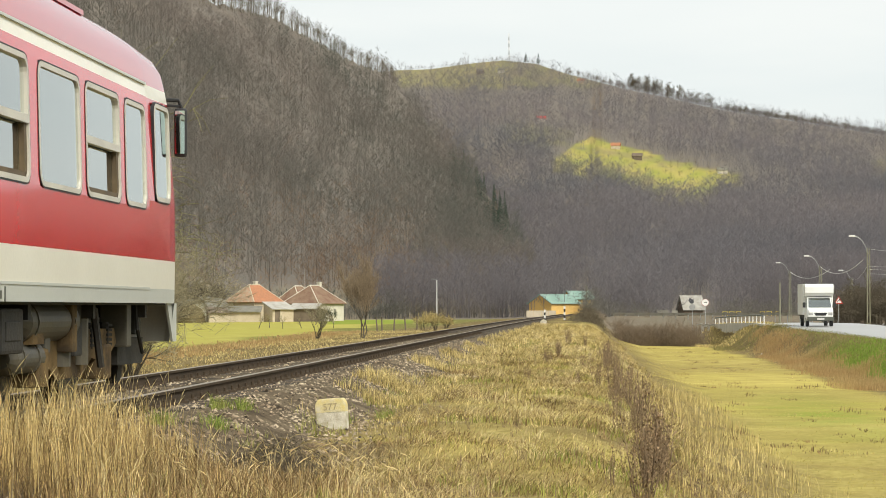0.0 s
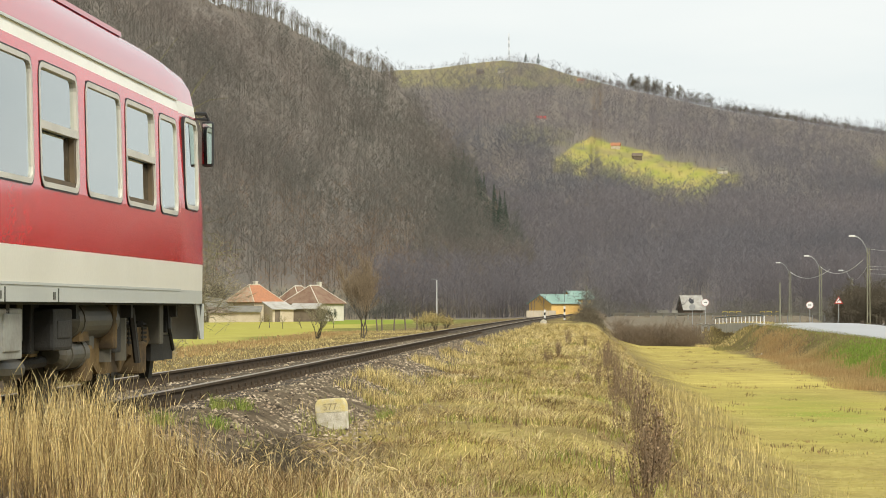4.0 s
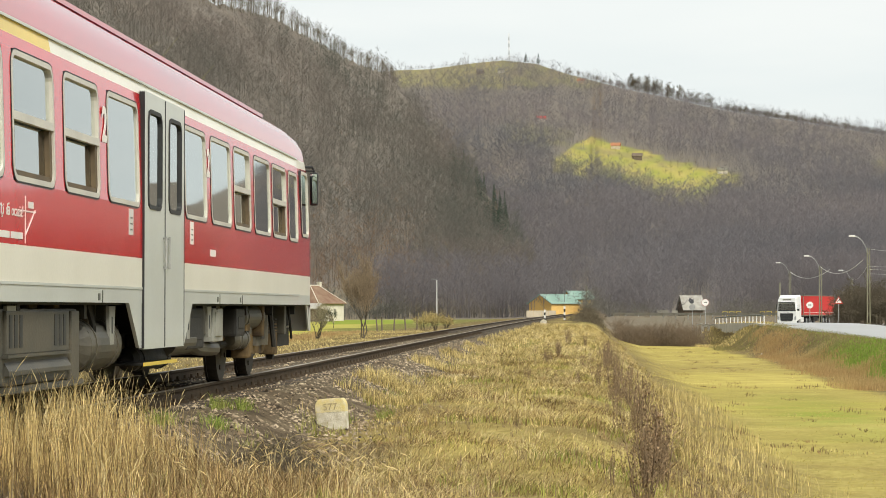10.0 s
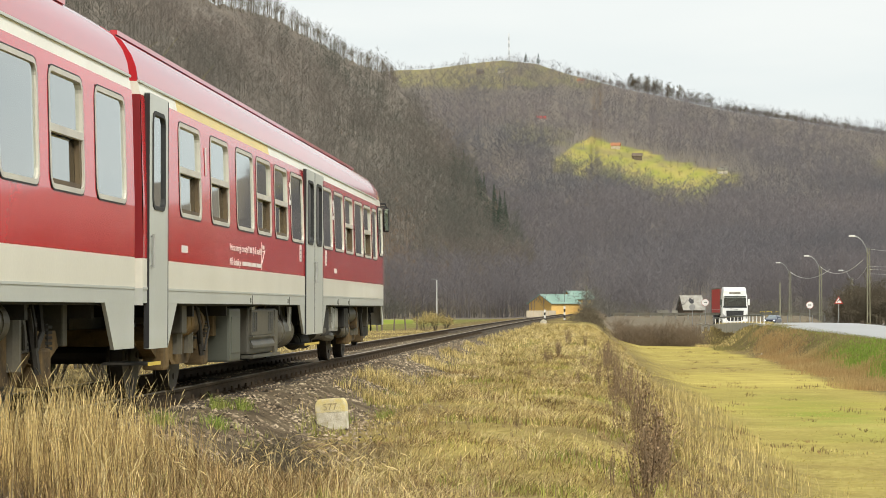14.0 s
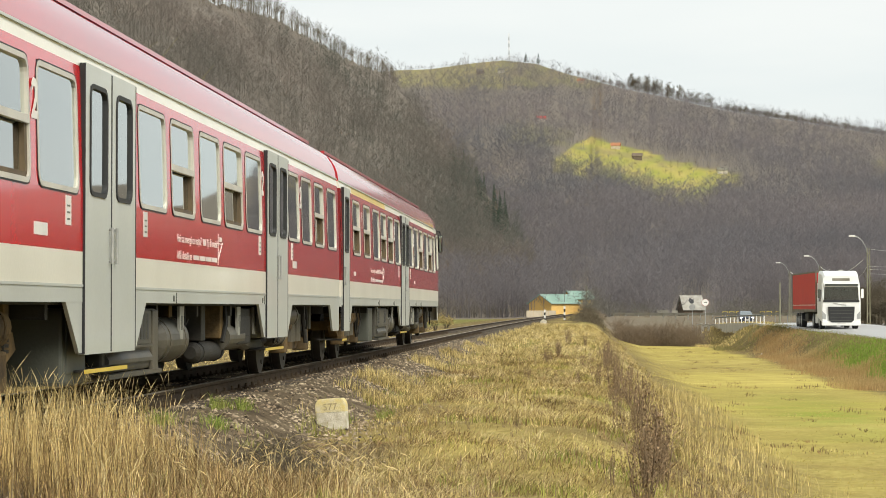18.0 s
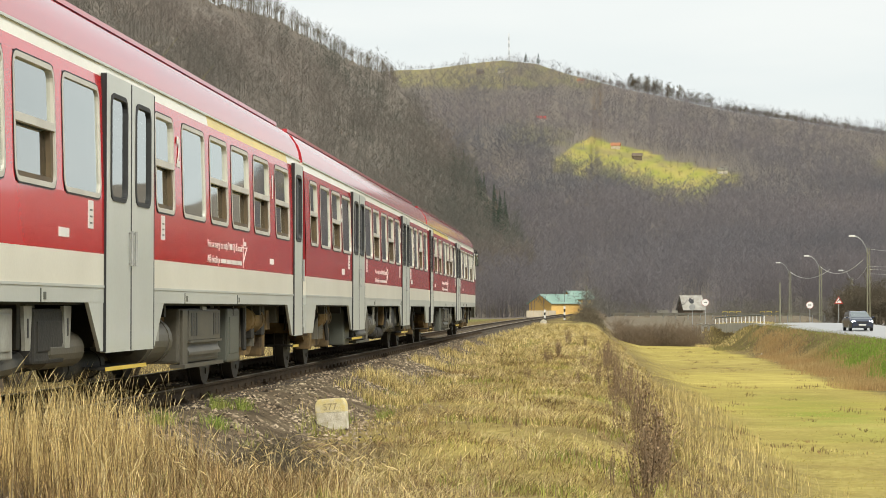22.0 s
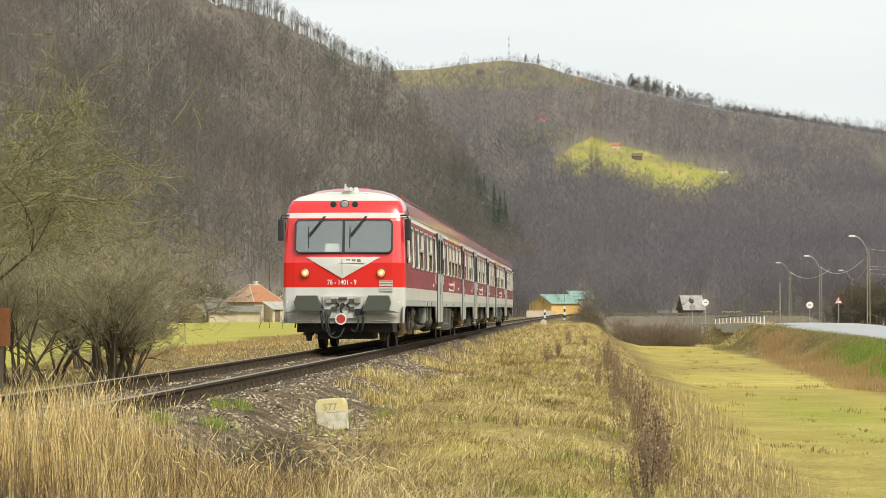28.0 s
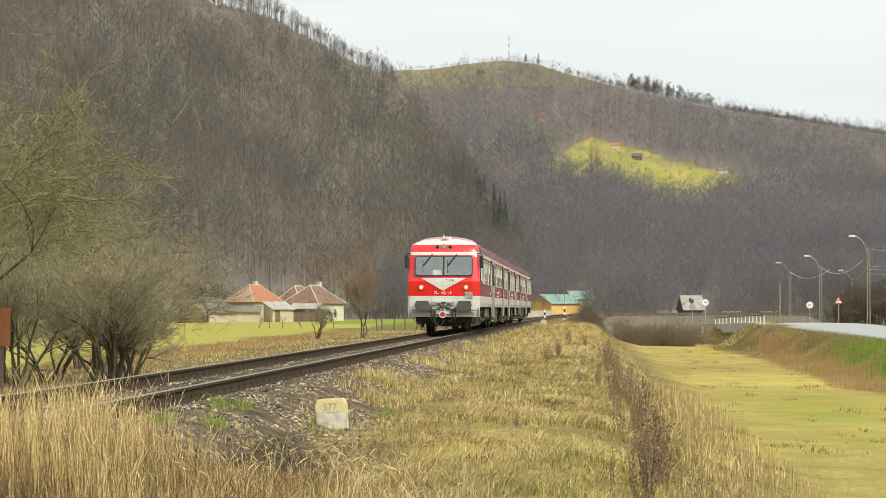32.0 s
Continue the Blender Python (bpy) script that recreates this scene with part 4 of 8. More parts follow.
    blades("creek_bank_grass", x, y, rng.uniform(0.10, 0.34, len(x)), rng.uniform(0.02, 0.045, len(x)), "drygrass", "pale rough grass on the creek bank by the bridge", 0.9, rng)
    x, y = scatter(rng, 6000, 13.5, 19.0, 165, 215, 1.0, False)
    blades("creek_bank_olive", x, y, rng.uniform(0.08, 0.26, len(x)), rng.uniform(0.02, 0.045, len(x)), "olive", "olive grass on the creek bank by the bridge", 0.9, rng)
    x, y = scatter(rng, 20000, 17.0, 19.3, 84, 150, 1.0, False)
    keep = rng.random(len(x)) < np.clip(1.1 - (y - 92) * 0.032, 0.03, 1)
    x, y = x[keep], y[keep]
    blades("verge_grass", x, y, rng.uniform(0.06, 0.18, len(x)), rng.uniform(0.02, 0.05, len(x)), "lushgrass", "fresh green grass on the road bank", 0.7, rng)


build_grass()


def tree_template(rng, limbs, twigs, trunk_w, twig_w, spread=0.30, low=0.28):
    """Bare tree of unit height as triangles: trunk, limbs and twigs. Widths are shares of the height."""
    V = []

    def sliver(p, q, w):
        d = q - p
        s = np.cross(d, rng.normal(size=3))
        s = s / (np.linalg.norm(s) + 1e-9) * w / 2
        V.extend((p - s, p + s, q))

    bend = rng.normal(0, 0.02, 2)
    for a in (0, 2.09, 4.19):
        c = np.array((math.cos(a), math.sin(a), 0)) * trunk_w / 2
        e = np.array((math.cos(a + 2.09), math.sin(a + 2.09), 0)) * trunk_w / 2
        V.extend((c, e, np.array((bend[0], bend[1], 0.97))))
    for _ in range(limbs):
        h = low + (0.93 - low) * rng.random()
        a = rng.random() * 6.283
        up = 0.5 + 0.9 * rng.random()
        ln = spread * (1.15 - h * 0.75) * (0.7 + 0.6 * rng.random())
        d = np.array((math.cos(a), math.sin(a), up))
        d /= np.linalg.norm(d)
        p = np.array((bend[0] * h, bend[1] * h, h))
        q = p + d * ln
        sliver(p, q, trunk_w * 0.45 * (1.1 - h))
        for _ in range(twigs):
            f = 0.25 + 0.75 * rng.random()
            g = p + d * ln * f
            e = d + rng.normal(0, 0.55, 3) + np.array((0, 0, 0.25))
            e /= np.linalg.norm(e)
            sliver(g, g + e * ln * (0.25 + 0.45 * rng.random()), twig_w)
    return np.array(V, np.float32)


def plant(name, templates, x, y, h, material, label, rng, lean=0.03):
    out = []
    z = land(x, y) - 0.3
    pick = rng.integers(0, len(templates), len(x))
    for k, t in enumerate(templates):
        m = pick == k
        n = int(m.sum())
        if not n:
            continue
        a = rng.random(n) * 6.283
        wd = h[m] * rng.uniform(0.85, 1.2, n)
        X = t[None, :, 0] * np.cos(a)[:, None] - t[None, :, 1] * np.sin(a)[:, None]
        Y = t[None, :, 0] * np.sin(a)[:, None] + t[None, :, 1] * np.cos(a)[:, None]
        lx, ly = rng.normal(0, lean, n), rng.normal(0, lean, n)
        Z = t[None, :, 2] * h[m][:, None]
        out.append(np.stack([x[m][:, None] + X * wd[:, None] + Z * lx[:, None], y[m][:, None] + Y * wd[:, None] + Z * ly[:, None], z[m][:, None] + Z], -1).reshape(-1, 3))
    V = np.concatenate(out)
    ob = new(name, mesh_np(name, V, np.arange(len(V)).reshape(-1, 3), material))
    return tagged(ob, label, "woodland", kind="stuff")


def build_woods():
    rng = np.random.default_rng(21)
    near = [tree_template(rng, 15, 9, 0.011, 0.0046, 0.36, 0.16) for _ in range(8)]
    u = rng.uniform(-80, 960, 9000)
    f = rng.random(9000) ** 0.8
    r0 = np.interp(u, [-1200, 0, 330, 620, 760, 960], [300, 400, 440, 470, 500, 540]) + 8
    r1 = np.interp(u, [-1200, 0, 400, 690, 830, 960], [620, 760, 900, 1250, 900, 560]) - 48
    r = r0 + (r1 - r0) * f
    x, y = place(u, r)
    gully = (u > 838) & (u < 900) & (r > 0.86 * r1)
    keep = (rng.random(9000) < 0.5) & ((r1 - r0) > 40) & ~gully
    x, y = x[keep], y[keep]
    plant("hillside_woods", near, x, y, rng.uniform(8, 16, len(x)) * (1 + 0.32 * wave(x, y, 40, 3)), "twig", "bare grey-brown beech woods on a steep hillside", rng)
    k = rng.random(len(x)) < 0.05
    birch = [tree_template(rng, 3, 1, 0.016, 0.004) for _ in range(3)]
    plant("birch_stems", birch, x[k], y[k] - 1.0, rng.uniform(7, 12, int(k.sum())), "birch", "pale birch stems among the bare woods", rng, 0.06)
    far = [tree_template(rng, 11, 5, 0.010, 0.0098, 0.38, 0.1) for _ in range(6)]
    n = 13500
    u = rng.uniform(640, 1640, n)
    r = 462 + 1490 * rng.random(n) ** 1.1
    x, y = place(u, r)
    gr, li, so, lu = zones(x, y)
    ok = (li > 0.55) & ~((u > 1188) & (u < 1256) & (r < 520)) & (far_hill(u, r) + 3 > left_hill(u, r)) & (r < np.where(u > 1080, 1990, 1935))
    x, y = x[ok], y[ok]
    k = np.hypot(x - EYE.x, y) < 760
    # both stands use the twig colour that carries the haze
    plant("far_woods", far, x[~k], y[~k], rng.uniform(9, 15, int((~k).sum())), "twig_hazed", "bare woods on the far hillside, haze mixed into their colour", rng)
    plant("valley_woods", near, x[k], y[k], rng.uniform(8, 14, int(k.sum())), "twig_hazed", "bare woods at the foot of the far hill", rng)
    # trees on the far ridge: a thin row, then clumps with gaps between them
    crest = [tree_template(rng, 16, 9, 0.03, 0.020, 0.34, 0.06) for _ in range(6)]
    clump = np.concatenate([rng.normal(c, s_, k) for c, s_, k in ((1118, 7, 14), (1143, 6, 12), (1165, 9, 14), (1188, 5, 8), (1207, 7, 10), (1228, 5, 7), (1252, 8, 10), (1297, 9, 8), (1322, 8, 9), (1352, 14, 13), (1392, 9, 10), (1408, 6, 8), (1450, 8, 9))])
    tall = np.interp(clump, [1100, 1150, 1260, 1300, 1460], [13, 14, 10, 7, 8]) * rng.uniform(0.55, 1.1, len(clump))
    thin_ = np.concatenate([rng.uniform(1000, 1110, 46), rng.uniform(1090, 1300, 60), rng.uniform(1290, 1640, 420), rng.uniform(700, 890, 40)])
    low_ = np.concatenate([rng.uniform(3, 6.5, 46), rng.uniform(2, 6, 60), rng.uniform(2.5, 6, 420), rng.uniform(1.5, 3.5, 40)])
    u = np.concatenate([clump, thin_])
    x, y = place(u, 1985 + 20 * rng.random(len(u)))
    plant("ridge_trees", crest, x, y, np.concatenate([tall, low_]), "bark", "row and clumps of bare trees on the far ridge", rng)
    brush = [tree_template(rng, 12, 5, 0.04, 0.04, 0.6, 0.0) for _ in range(4)]
    u = np.concatenate([rng.uniform(1060, 1300, 160), rng.uniform(1280, 1640, 420)])
    x, y = place(u, 1978 + 20 * rng.random(580))
    plant("ridge_brush", brush, x, y, rng.uniform(1.6, 3.4, 580), "bark", "low dark brush along the far ridge", rng)
    # close row of dark stems along the near hill's ridge
    u = 330 + 370 * rng.random(420)
    rr = np.interp(u, [-1200, 0, 400, 690, 830, 960], [620, 760, 900, 1250, 900, 560])
    x, y = place(u, rr + rng.uniform(-14, 6, 420))
    slim = [tree_template(rng, 14, 6, 0.026, 0.009, 0.22, 0.4) for _ in range(5)]
    plant("near_ridge_trees", slim, x, y, rng.uniform(5.5, 10.5, 420), "bark", "dark row of bare trees on the near ridge", rng)
    # low growth round the spruces in the gully, and young beeches that keep their leaves
    u = rng.uniform(742, 912, 260)
    rr = np.interp(u, [690, 830, 960], [1250, 900, 560]) * rng.uniform(0.80, 0.99, 260)
    x, y = place(u, rr)
    plant("gully_scrub", far, x, y, rng.uniform(3, 6.5, 260), "twig", "low bare growth in the gully", rng)
    u = np.concatenate([rng.normal(690, 60, 260), rng.normal(330, 160, 240), rng.normal(560, 40, 80)])
    rr = np.interp(u, [-1200, 0, 330, 620, 760, 960], [300, 400, 440, 470, 500, 540]) + np.abs(rng.normal(0, 110, 580)) + 10
    x, y = place(u, rr)
    plant("young_beeches", far, x, y, rng.uniform(4, 10, 580), "beech", "young beeches with pale russet dead leaves", rng)
    # russet leaf litter along the edge of the field
    yy = rng.uniform(70, 190, 9000)
    xx = -(8.5 + 0.035 * yy) + rng.normal(0, 1.2, 9000)
    blades("russet_litter", xx, yy, rng.uniform(0.05, 0.25, 9000), rng.uniform(0.03, 0.07, 9000), "reed", "russet dead bracken along the field edge", 1.1, rng)
    # belt of scrub at the hill's foot and along the creek
    scrub = [tree_template(rng, 12, 7, 0.02, 0.011, 0.42, 0.03) for _ in range(5)]
    u = rng.uniform(280, 960, 420)
    x, y = place(u, np.interp(u, [0, 330, 620, 760, 960], [392, 432, 462, 490, 530]) - rng.uniform(0, 25, 420))
    plant("scrub_belt", scrub, x, y, rng.uniform(2.5, 6, 420), "twig", "bare scrub at the foot of the hill", rng)
    creek = [tree_template(rng, 16, 14, 0.015, 0.0065, 0.5, 0.0) for _ in range(5)]
    t = rng.random(260)
    x, y = 6.6 + 6.6 * t + rng.normal(0, 0.35, 260), 191 - 2 * t + rng.normal(0, 2.5, 260)
    plant("creek_scrub", creek, x, y, rng.uniform(1.2, 2.4, 260) * (0.85 + 0.25 * wave(x, y, 2.0, 4)), "scrub", "brown bare bushes lining the creek", rng)
    u = rng.normal(1042, 20, 150)
    x, y = place(u, rng.uniform(165, 200, 150))
    plant("bank_bushes", creek, x, y, rng.uniform(0.7, 1.5, 150) * np.exp(-((u - 1040) / 38) ** 2), "bark", "dark leafless bush on the bank", rng)
    u = rng.uniform(1030, 1700, 1000)
    u = np.where((u > 1160) & (u < 1262), u + 300, u)
    x, y = place(u, rng.uniform(372, 500, 1000))
    plant("valley_scrub", scrub, x, y, rng.uniform(1.6, 4.6, 1000), "twig", "bare bushes on the valley floor", rng)
    u = rng.uniform(1055, 1450, 420)
    x, y = place(u, rng.uniform(262, 350, 420))
    g = road_gap(x, y)
    x, y = x[g > 6], y[g > 6]
    plant("far_bank_scrub", creek, x, y, rng.uniform(0.5, 1.2, len(x)), "scrub", "low brown scrub before the far road", rng)
    u, rr = rng.uniform(985, 1295, 130), rng.uniform(1150, 1480, 130)
    x, y = place(u, rr)
    plant("clearing_trees", scrub, x, y, rng.uniform(1.5, 5, 130), "bark", "small bare trees dotted over the clearing", rng)
    # spruces in a gully on the hill
    sp = []
    for _ in range(3):
        V = []
        for i in range(46):
            h = 0.12 + 0.86 * (i / 46)
            a = i * 2.4
            w = 0.17 * (1.04 - h)
            p = np.array((0, 0, h))
            q = np.array((math.cos(a) * w, math.sin(a) * w, h - 0.05 - 0.03 * rng.random()))
            s = np.array((-math.sin(a), math.cos(a), 0)) * w * 0.42
            V.extend((p, q - s, q + s))
        sp.append(np.array(V, np.float32))
    t = np.concatenate([0.52 + 0.46 * rng.random(40), 0.30 + 0.12 * rng.random(6)])
    u = 766 + 130 * t + rng.normal(0, 9, 46)
    r = np.interp(u, [690, 830, 960], [1250, 900, 560]) * rng.uniform(0.90, 0.985, 46)
    x, y = place(u, r)
    us, rs = rng.uniform(1680, 3400, 1300), rng.uniform(330, 620, 1300)
    xs, ys_ = place(us, rs)
    plant("valley_spruces", sp, xs, ys_, np.interp(rs, [330, 620], [9, 19]) * rng.uniform(0.6, 1.2, 1300), "conifer", "dark spruce woods beyond the road", rng)
    tagged(plant("spruce_row", sp, x, y, rng.uniform(6, 10, len(x)), "spruce_hazed", "dark green spruces in a gully", rng), category="woodland")


build_woods()

# ---- the diesel multiple unit: two driving cars and a middle car. In a car's space y = -distance from its leading end, +x is its right side.
WIN_Z0, WIN_Z1 = 1.90, 2.88
RIGHT = [(3.02, 4.50, "s"), (4.64, 6.18, "f"), (6.42, 7.84, "s"), (8.0, 9.52, "f"), (9.75, 11.2, "f"), (13.6, 15.1, "f"), (15.38, 16.8, "s"), (17.08, 18.5, "s"), (18.7, 20.2, "f"), (20.7, 22.1, "s"), (22.69, 24.1, "s")]
REAR = [(3.01, 4.46, "f"), (4.71, 6.09, "s"), (6.38, 7.82, "f"), (8.04, 9.45, "s"), (9.65, 11.15, "f"), (13.65, 14.75, "s"), (15.15, 16.65, "f"), (16.9, 18.25, "s"), (18.45, 19.95, "s"), (20.25, 21.75, "s"), (22.25, 23.75, "s")]
MIDDLE = [(0.35, 1.7, "f"), (2.1, 3.4, "s"), (3.7, 5.0, "f"), (5.2, 6.55, "f"), (9.06, 10.5, "f"), (10.7, 12.2, "s"), (12.4, 13.85, "f"), (14.15, 15.6, "s"), (15.8, 17.3, "f"), (19.85, 21.35, "f"), (21.53, 22.95, "s"), (23.18, 24.6, "f"), (24.9, 25.95, "s")]
BANDS = [(1.0, "grey"), (1.14, "cream"), (1.425, "red"), (WIN_Z0, "red"), (WIN_Z1, "red"), (2.985, "cream"), (3.11, "roof_red")]
SIDE_MATS = ["grey", "cream", "red", "roof_red", "inner", "yellow", "cab_white", "face_red", "face_pale", "dark", "end_red"]
ROOF = [(1.375, 3.11), (1.355, 3.24), (1.31, 3.36), (1.215, 3.50), (1.02, 3.63), (0.75, 3.71), (0.38, 3.76), (0.0, 3.78)]


def wall_x(z):
    return 1.43 - 0.03 * min(max(0.0, z - 2.0), 0.95) - 0.2 * max(0.0, z - 2.95)


def side_shell(bm, side, v0, v1, holes, first=None):
    """Wall cells between the breaks, with an inner lining; window and door openings are left out."""
    cuts = sorted({v0, v1, *[c for h in holes for c in h[:2] if v0 < c < v1]})
    zs = [b[0] for b in BANDS]
    for z0, z1, nm in zip(zs[:-1], zs[1:], [b[1] for b in BANDS]):
        for a, b in zip(cuts[:-1], cuts[1:]):
            mid, zm = (a + b) / 2, (z0 + z1) / 2
            if any(h[0] < mid < h[1] and h[2] < zm < h[3] for h in holes):
                continue
            k = nm
            if first and nm == "cream" and zm > 2 and first[0] < mid < first[1]:
                k = "yellow"
            for dx, kk in ((0.0, k), (-0.07, "inner")):
                q = [bm.verts.new((side * (wall_x(z) + dx), -v, z)) for v, z in ((a, z0), (b, z0), (b, z1), (a, z1))]
                f = bm.faces.new(q if (side < 0) == (dx < 0) else q[::-1])
                f.material_index = SIDE_MATS.index(kk)


def roof_shell(bm, v0, v1):
    pts = ROOF + [(-x, z) for x, z in ROOF[-2::-1]]
    n = max(1, int((v1 - v0) / 3))
    rows = [[bm.verts.new((x, -(v0 + (v1 - v0) * i / n), z)) for x, z in pts] for i in range(n + 1)]
    for a, b in zip(rows[:-1], rows[1:]):
        for i in range(len(pts) - 1):
            f = bm.faces.new((a[i], a[i + 1], b[i + 1], b[i]))
            f.material_index, f.smooth = SIDE_MATS.index("roof_red"), True


def end_wall(bm, v, out):
    """Banded end wall with a gangway opening."""
    zs = [0.98, 1.14, 1.425, 2.985, 3.11, 3.24, 3.36, 3.50, 3.63, 3.71, 3.76]
    for z0, z1 in zip(zs[:-1], zs[1:]):
        def half(z):
            if z <= 3.11:
                return wall_x(z)
            return float(np.interp(z, [p[1] for p in ROOF], [p[0] for p in ROOF]))
        k = "grey" if z1 < 1.2 else "cream" if z1 < 1.5 else "end_red" if z1 < 3 else "cream" if z1 < 3.12 else "roof_red"
        inner = 0.55 if z0 >= 1.1 and z1 <= 3.2 else 0.0
        for sg in (-1, 1):
            q = [bm.verts.new((sg * x, -v, z)) for x, z in ((inner, z0), (half(z0), z0), (half(z1), z1), (inner, z1))]
            f = bm.faces.new(q)
            f.material_index = SIDE_MATS.index(k)


def window(car, side, a, b, kind, z0=WIN_Z0, z1=WIN_Z1, name="window"):
    """Frame with rounded corners; 'f' one pane, 's' a fixed upper light over a lowered sash, 'n' narrow."""
    w, h, cy, cz = b - a, z1 - z0, -(a + b) / 2, (z0 + z1) / 2
    lean = math.atan(0.03) * side * (1 if z0 > 1.8 else 0)
    bm = bmesh.new()
    frame_ring(bm, w - 0.06, h, 0.13, 0.042, -0.05, 0.006)
    if kind == "s":
        box(bm, -0.03, 0.008, -w / 2 + 0.05, w / 2 - 0.05, -0.035, 0.03)
    if side < 0:
        bmesh.ops.rotate(bm, verts=bm.verts, cent=(0, 0, 0), matrix=Matrix.Rotation(math.pi, 3, "Z"))
    bmesh.ops.recalc_face_normals(bm, faces=bm.faces[:])
    ob = part(name, bm, "seal", car)
    ob.matrix_basis = Matrix.Translation((side * wall_x(cz), cy, cz)) @ Matrix.Rotation(-lean, 4, "Y")
    if kind == "s":
        bm = bmesh.new()
        box(bm, -0.030, -0.024, -w / 2 + 0.07, w / 2 - 0.07, 0.03, h / 2 - 0.04)
        g = part("pane", bm, "glass", ob)
        bm = bmesh.new()
        box(bm, -0.062, -0.056, -w / 2 + 0.07, w / 2 - 0.07, -h / 2 + 0.04, -0.03)
        g2 = part("pane", bm, "glass", ob)
        g2.visible_shadow = False
        bm = bmesh.new()
        for y0, y1 in ((-w / 2 + 0.07, -w / 2 + 0.15), (w / 2 - 0.15, w / 2 - 0.07)):
            box(bm, -0.055, -0.012, y0, y1, -h / 2 + 0.05, -0.03)
        box(bm, -0.055, -0.012, -w / 2 + 0.07, w / 2 - 0.07, -h / 2 + 0.045, -h / 2 + 0.085)
        sash = part("sash", bm, "brownwood", ob, "brown sash of a lowered window")
        if side < 0:
            for o_ in (g, g2, sash):
                o_.matrix_basis = Matrix.Rotation(math.pi, 4, "Z")
    else:
        bm = bmesh.new()
        prism(bm, ring_outline(w - 0.15, h - 0.09, 0.085), "x", -0.018, -0.012)
        g = part("pane", bm, "glass", ob)
        if side < 0:
            g.matrix_basis = Matrix.Rotation(math.pi, 4, "Z")
    bm = bmesh.new()
    frame_ring(bm, w - 0.034, h + 0.026, 0.14, 0.013, -0.03, 0.004)
    sl = part("seal", bm, "rubber", ob)
    if side < 0:
        sl.matrix_basis = Matrix.Rotation(math.pi, 4, "Z")
    g.visible_shadow = False
    return ob


def leaf(car, side, a, b, grip, z0=0.56, z1=3.02):
    """One door leaf with a tall rounded pane, a grab bar and a seam."""
    w, cy = b - a, -(a + b) / 2
    d = side
    bm = bmesh.new()
    pw, pz0, pz1 = w * 0.62, 1.93, 2.84
    # leaf sheet round the opening: strips below, above and at the sides
    for y0, y1, c, e in ((-w / 2 + 0.012, w / 2 - 0.012, z0, pz0), (-w / 2 + 0.012, w / 2 - 0.012, pz1, z1), (-w / 2 + 0.012, -pw / 2, pz0, pz1), (pw / 2, w / 2 - 0.012, pz0, pz1)):
        box(bm, -0.03, 0.02, y0, y1, c, e)
    ob = part("door_leaf", bm, "grey", car, "light grey door leaf")
    ob.matrix_basis = Matrix.Translation((d * 1.425, cy, 0)) @ (Matrix.Rotation(math.pi, 4, "Z") if d < 0 else Matrix.Identity(4))
    bm = bmesh.new()
    frame_ring(bm, pw + 0.05, pz1 - pz0 + 0.05, 0.13, 0.04, 0.0, 0.03, 0, (pz0 + pz1) / 2)
    part("seal", bm, "rubber", ob)
    bm = bmesh.new()
    box(bm, 0.0, 0.006, -pw / 2 - 0.01, pw / 2 + 0.01, pz0, pz1)
    g = part("pane", bm, "glass", ob)
    g.visible_shadow = False
    bm = bmesh.new()
    hy = grip * (w / 2 - 0.10) * side
    rod(bm, (0.05, hy, 1.34), (0.05, hy, 1.66), 0.015, n=6)
    for z in (1.36, 1.64):
        rod(bm, (0.015, hy, z), (0.06, hy, z), 0.012, n=5)
    part("handle", bm, "steel", ob)
    return ob


def doorway(car, side, a, b, leaves):
    step = (b - a) / leaves
    for i in range(leaves):
        leaf(car, side, a + i * step, a + (i + 1) * step, 1 if i == leaves - 1 and leaves > 1 else -1)
    # black strips paint the gaps where the leaves meet and close on the wall
    for q, e in [(a + 0.006, 0.010), (b - 0.006, 0.010)] + ([(a + step, 0.017)] if leaves > 1 else []):
        bm = bmesh.new()
        box(bm, side * 1.40, side * 1.449, -q - e, -q + e, 0.57, 3.01)
        part("door_seal", bm, "rubber", car)
    # flared skirt beside the door, down to the step
    x0, x1 = side * 1.395, side * 1.428
    for q in ([(-a + 0.62, 1.0), (-a + 0.012, 1.0), (-a + 0.012, 0.575), (-a + 0.12, 0.575)], [(-b - 0.012, 1.0), (-b - 0.62, 1.0), (-b - 0.12, 0.575), (-b - 0.012, 0.575)]):
        if q[1][0] < -25.9 or q[0][0] > 0.5:
            continue
        bm = bmesh.new()
        prism(bm, q, "x", x0, x1)
        part("skirt", bm, "grey", car)
    bm = bmesh.new()
    box(bm, side * 0.95, side * 1.40, -b + 0.2, -a - 0.2, 0.40, 0.425, 0.006)
    fs = part("footstep", bm, "under", car, "dark footstep")
    bm = bmesh.new()
    box(bm, side * 1.401, side * 1.412, -b + 0.2, -a - 0.2, 0.395, 0.43)
    part("yellow_edge", bm, "yellow", fs)


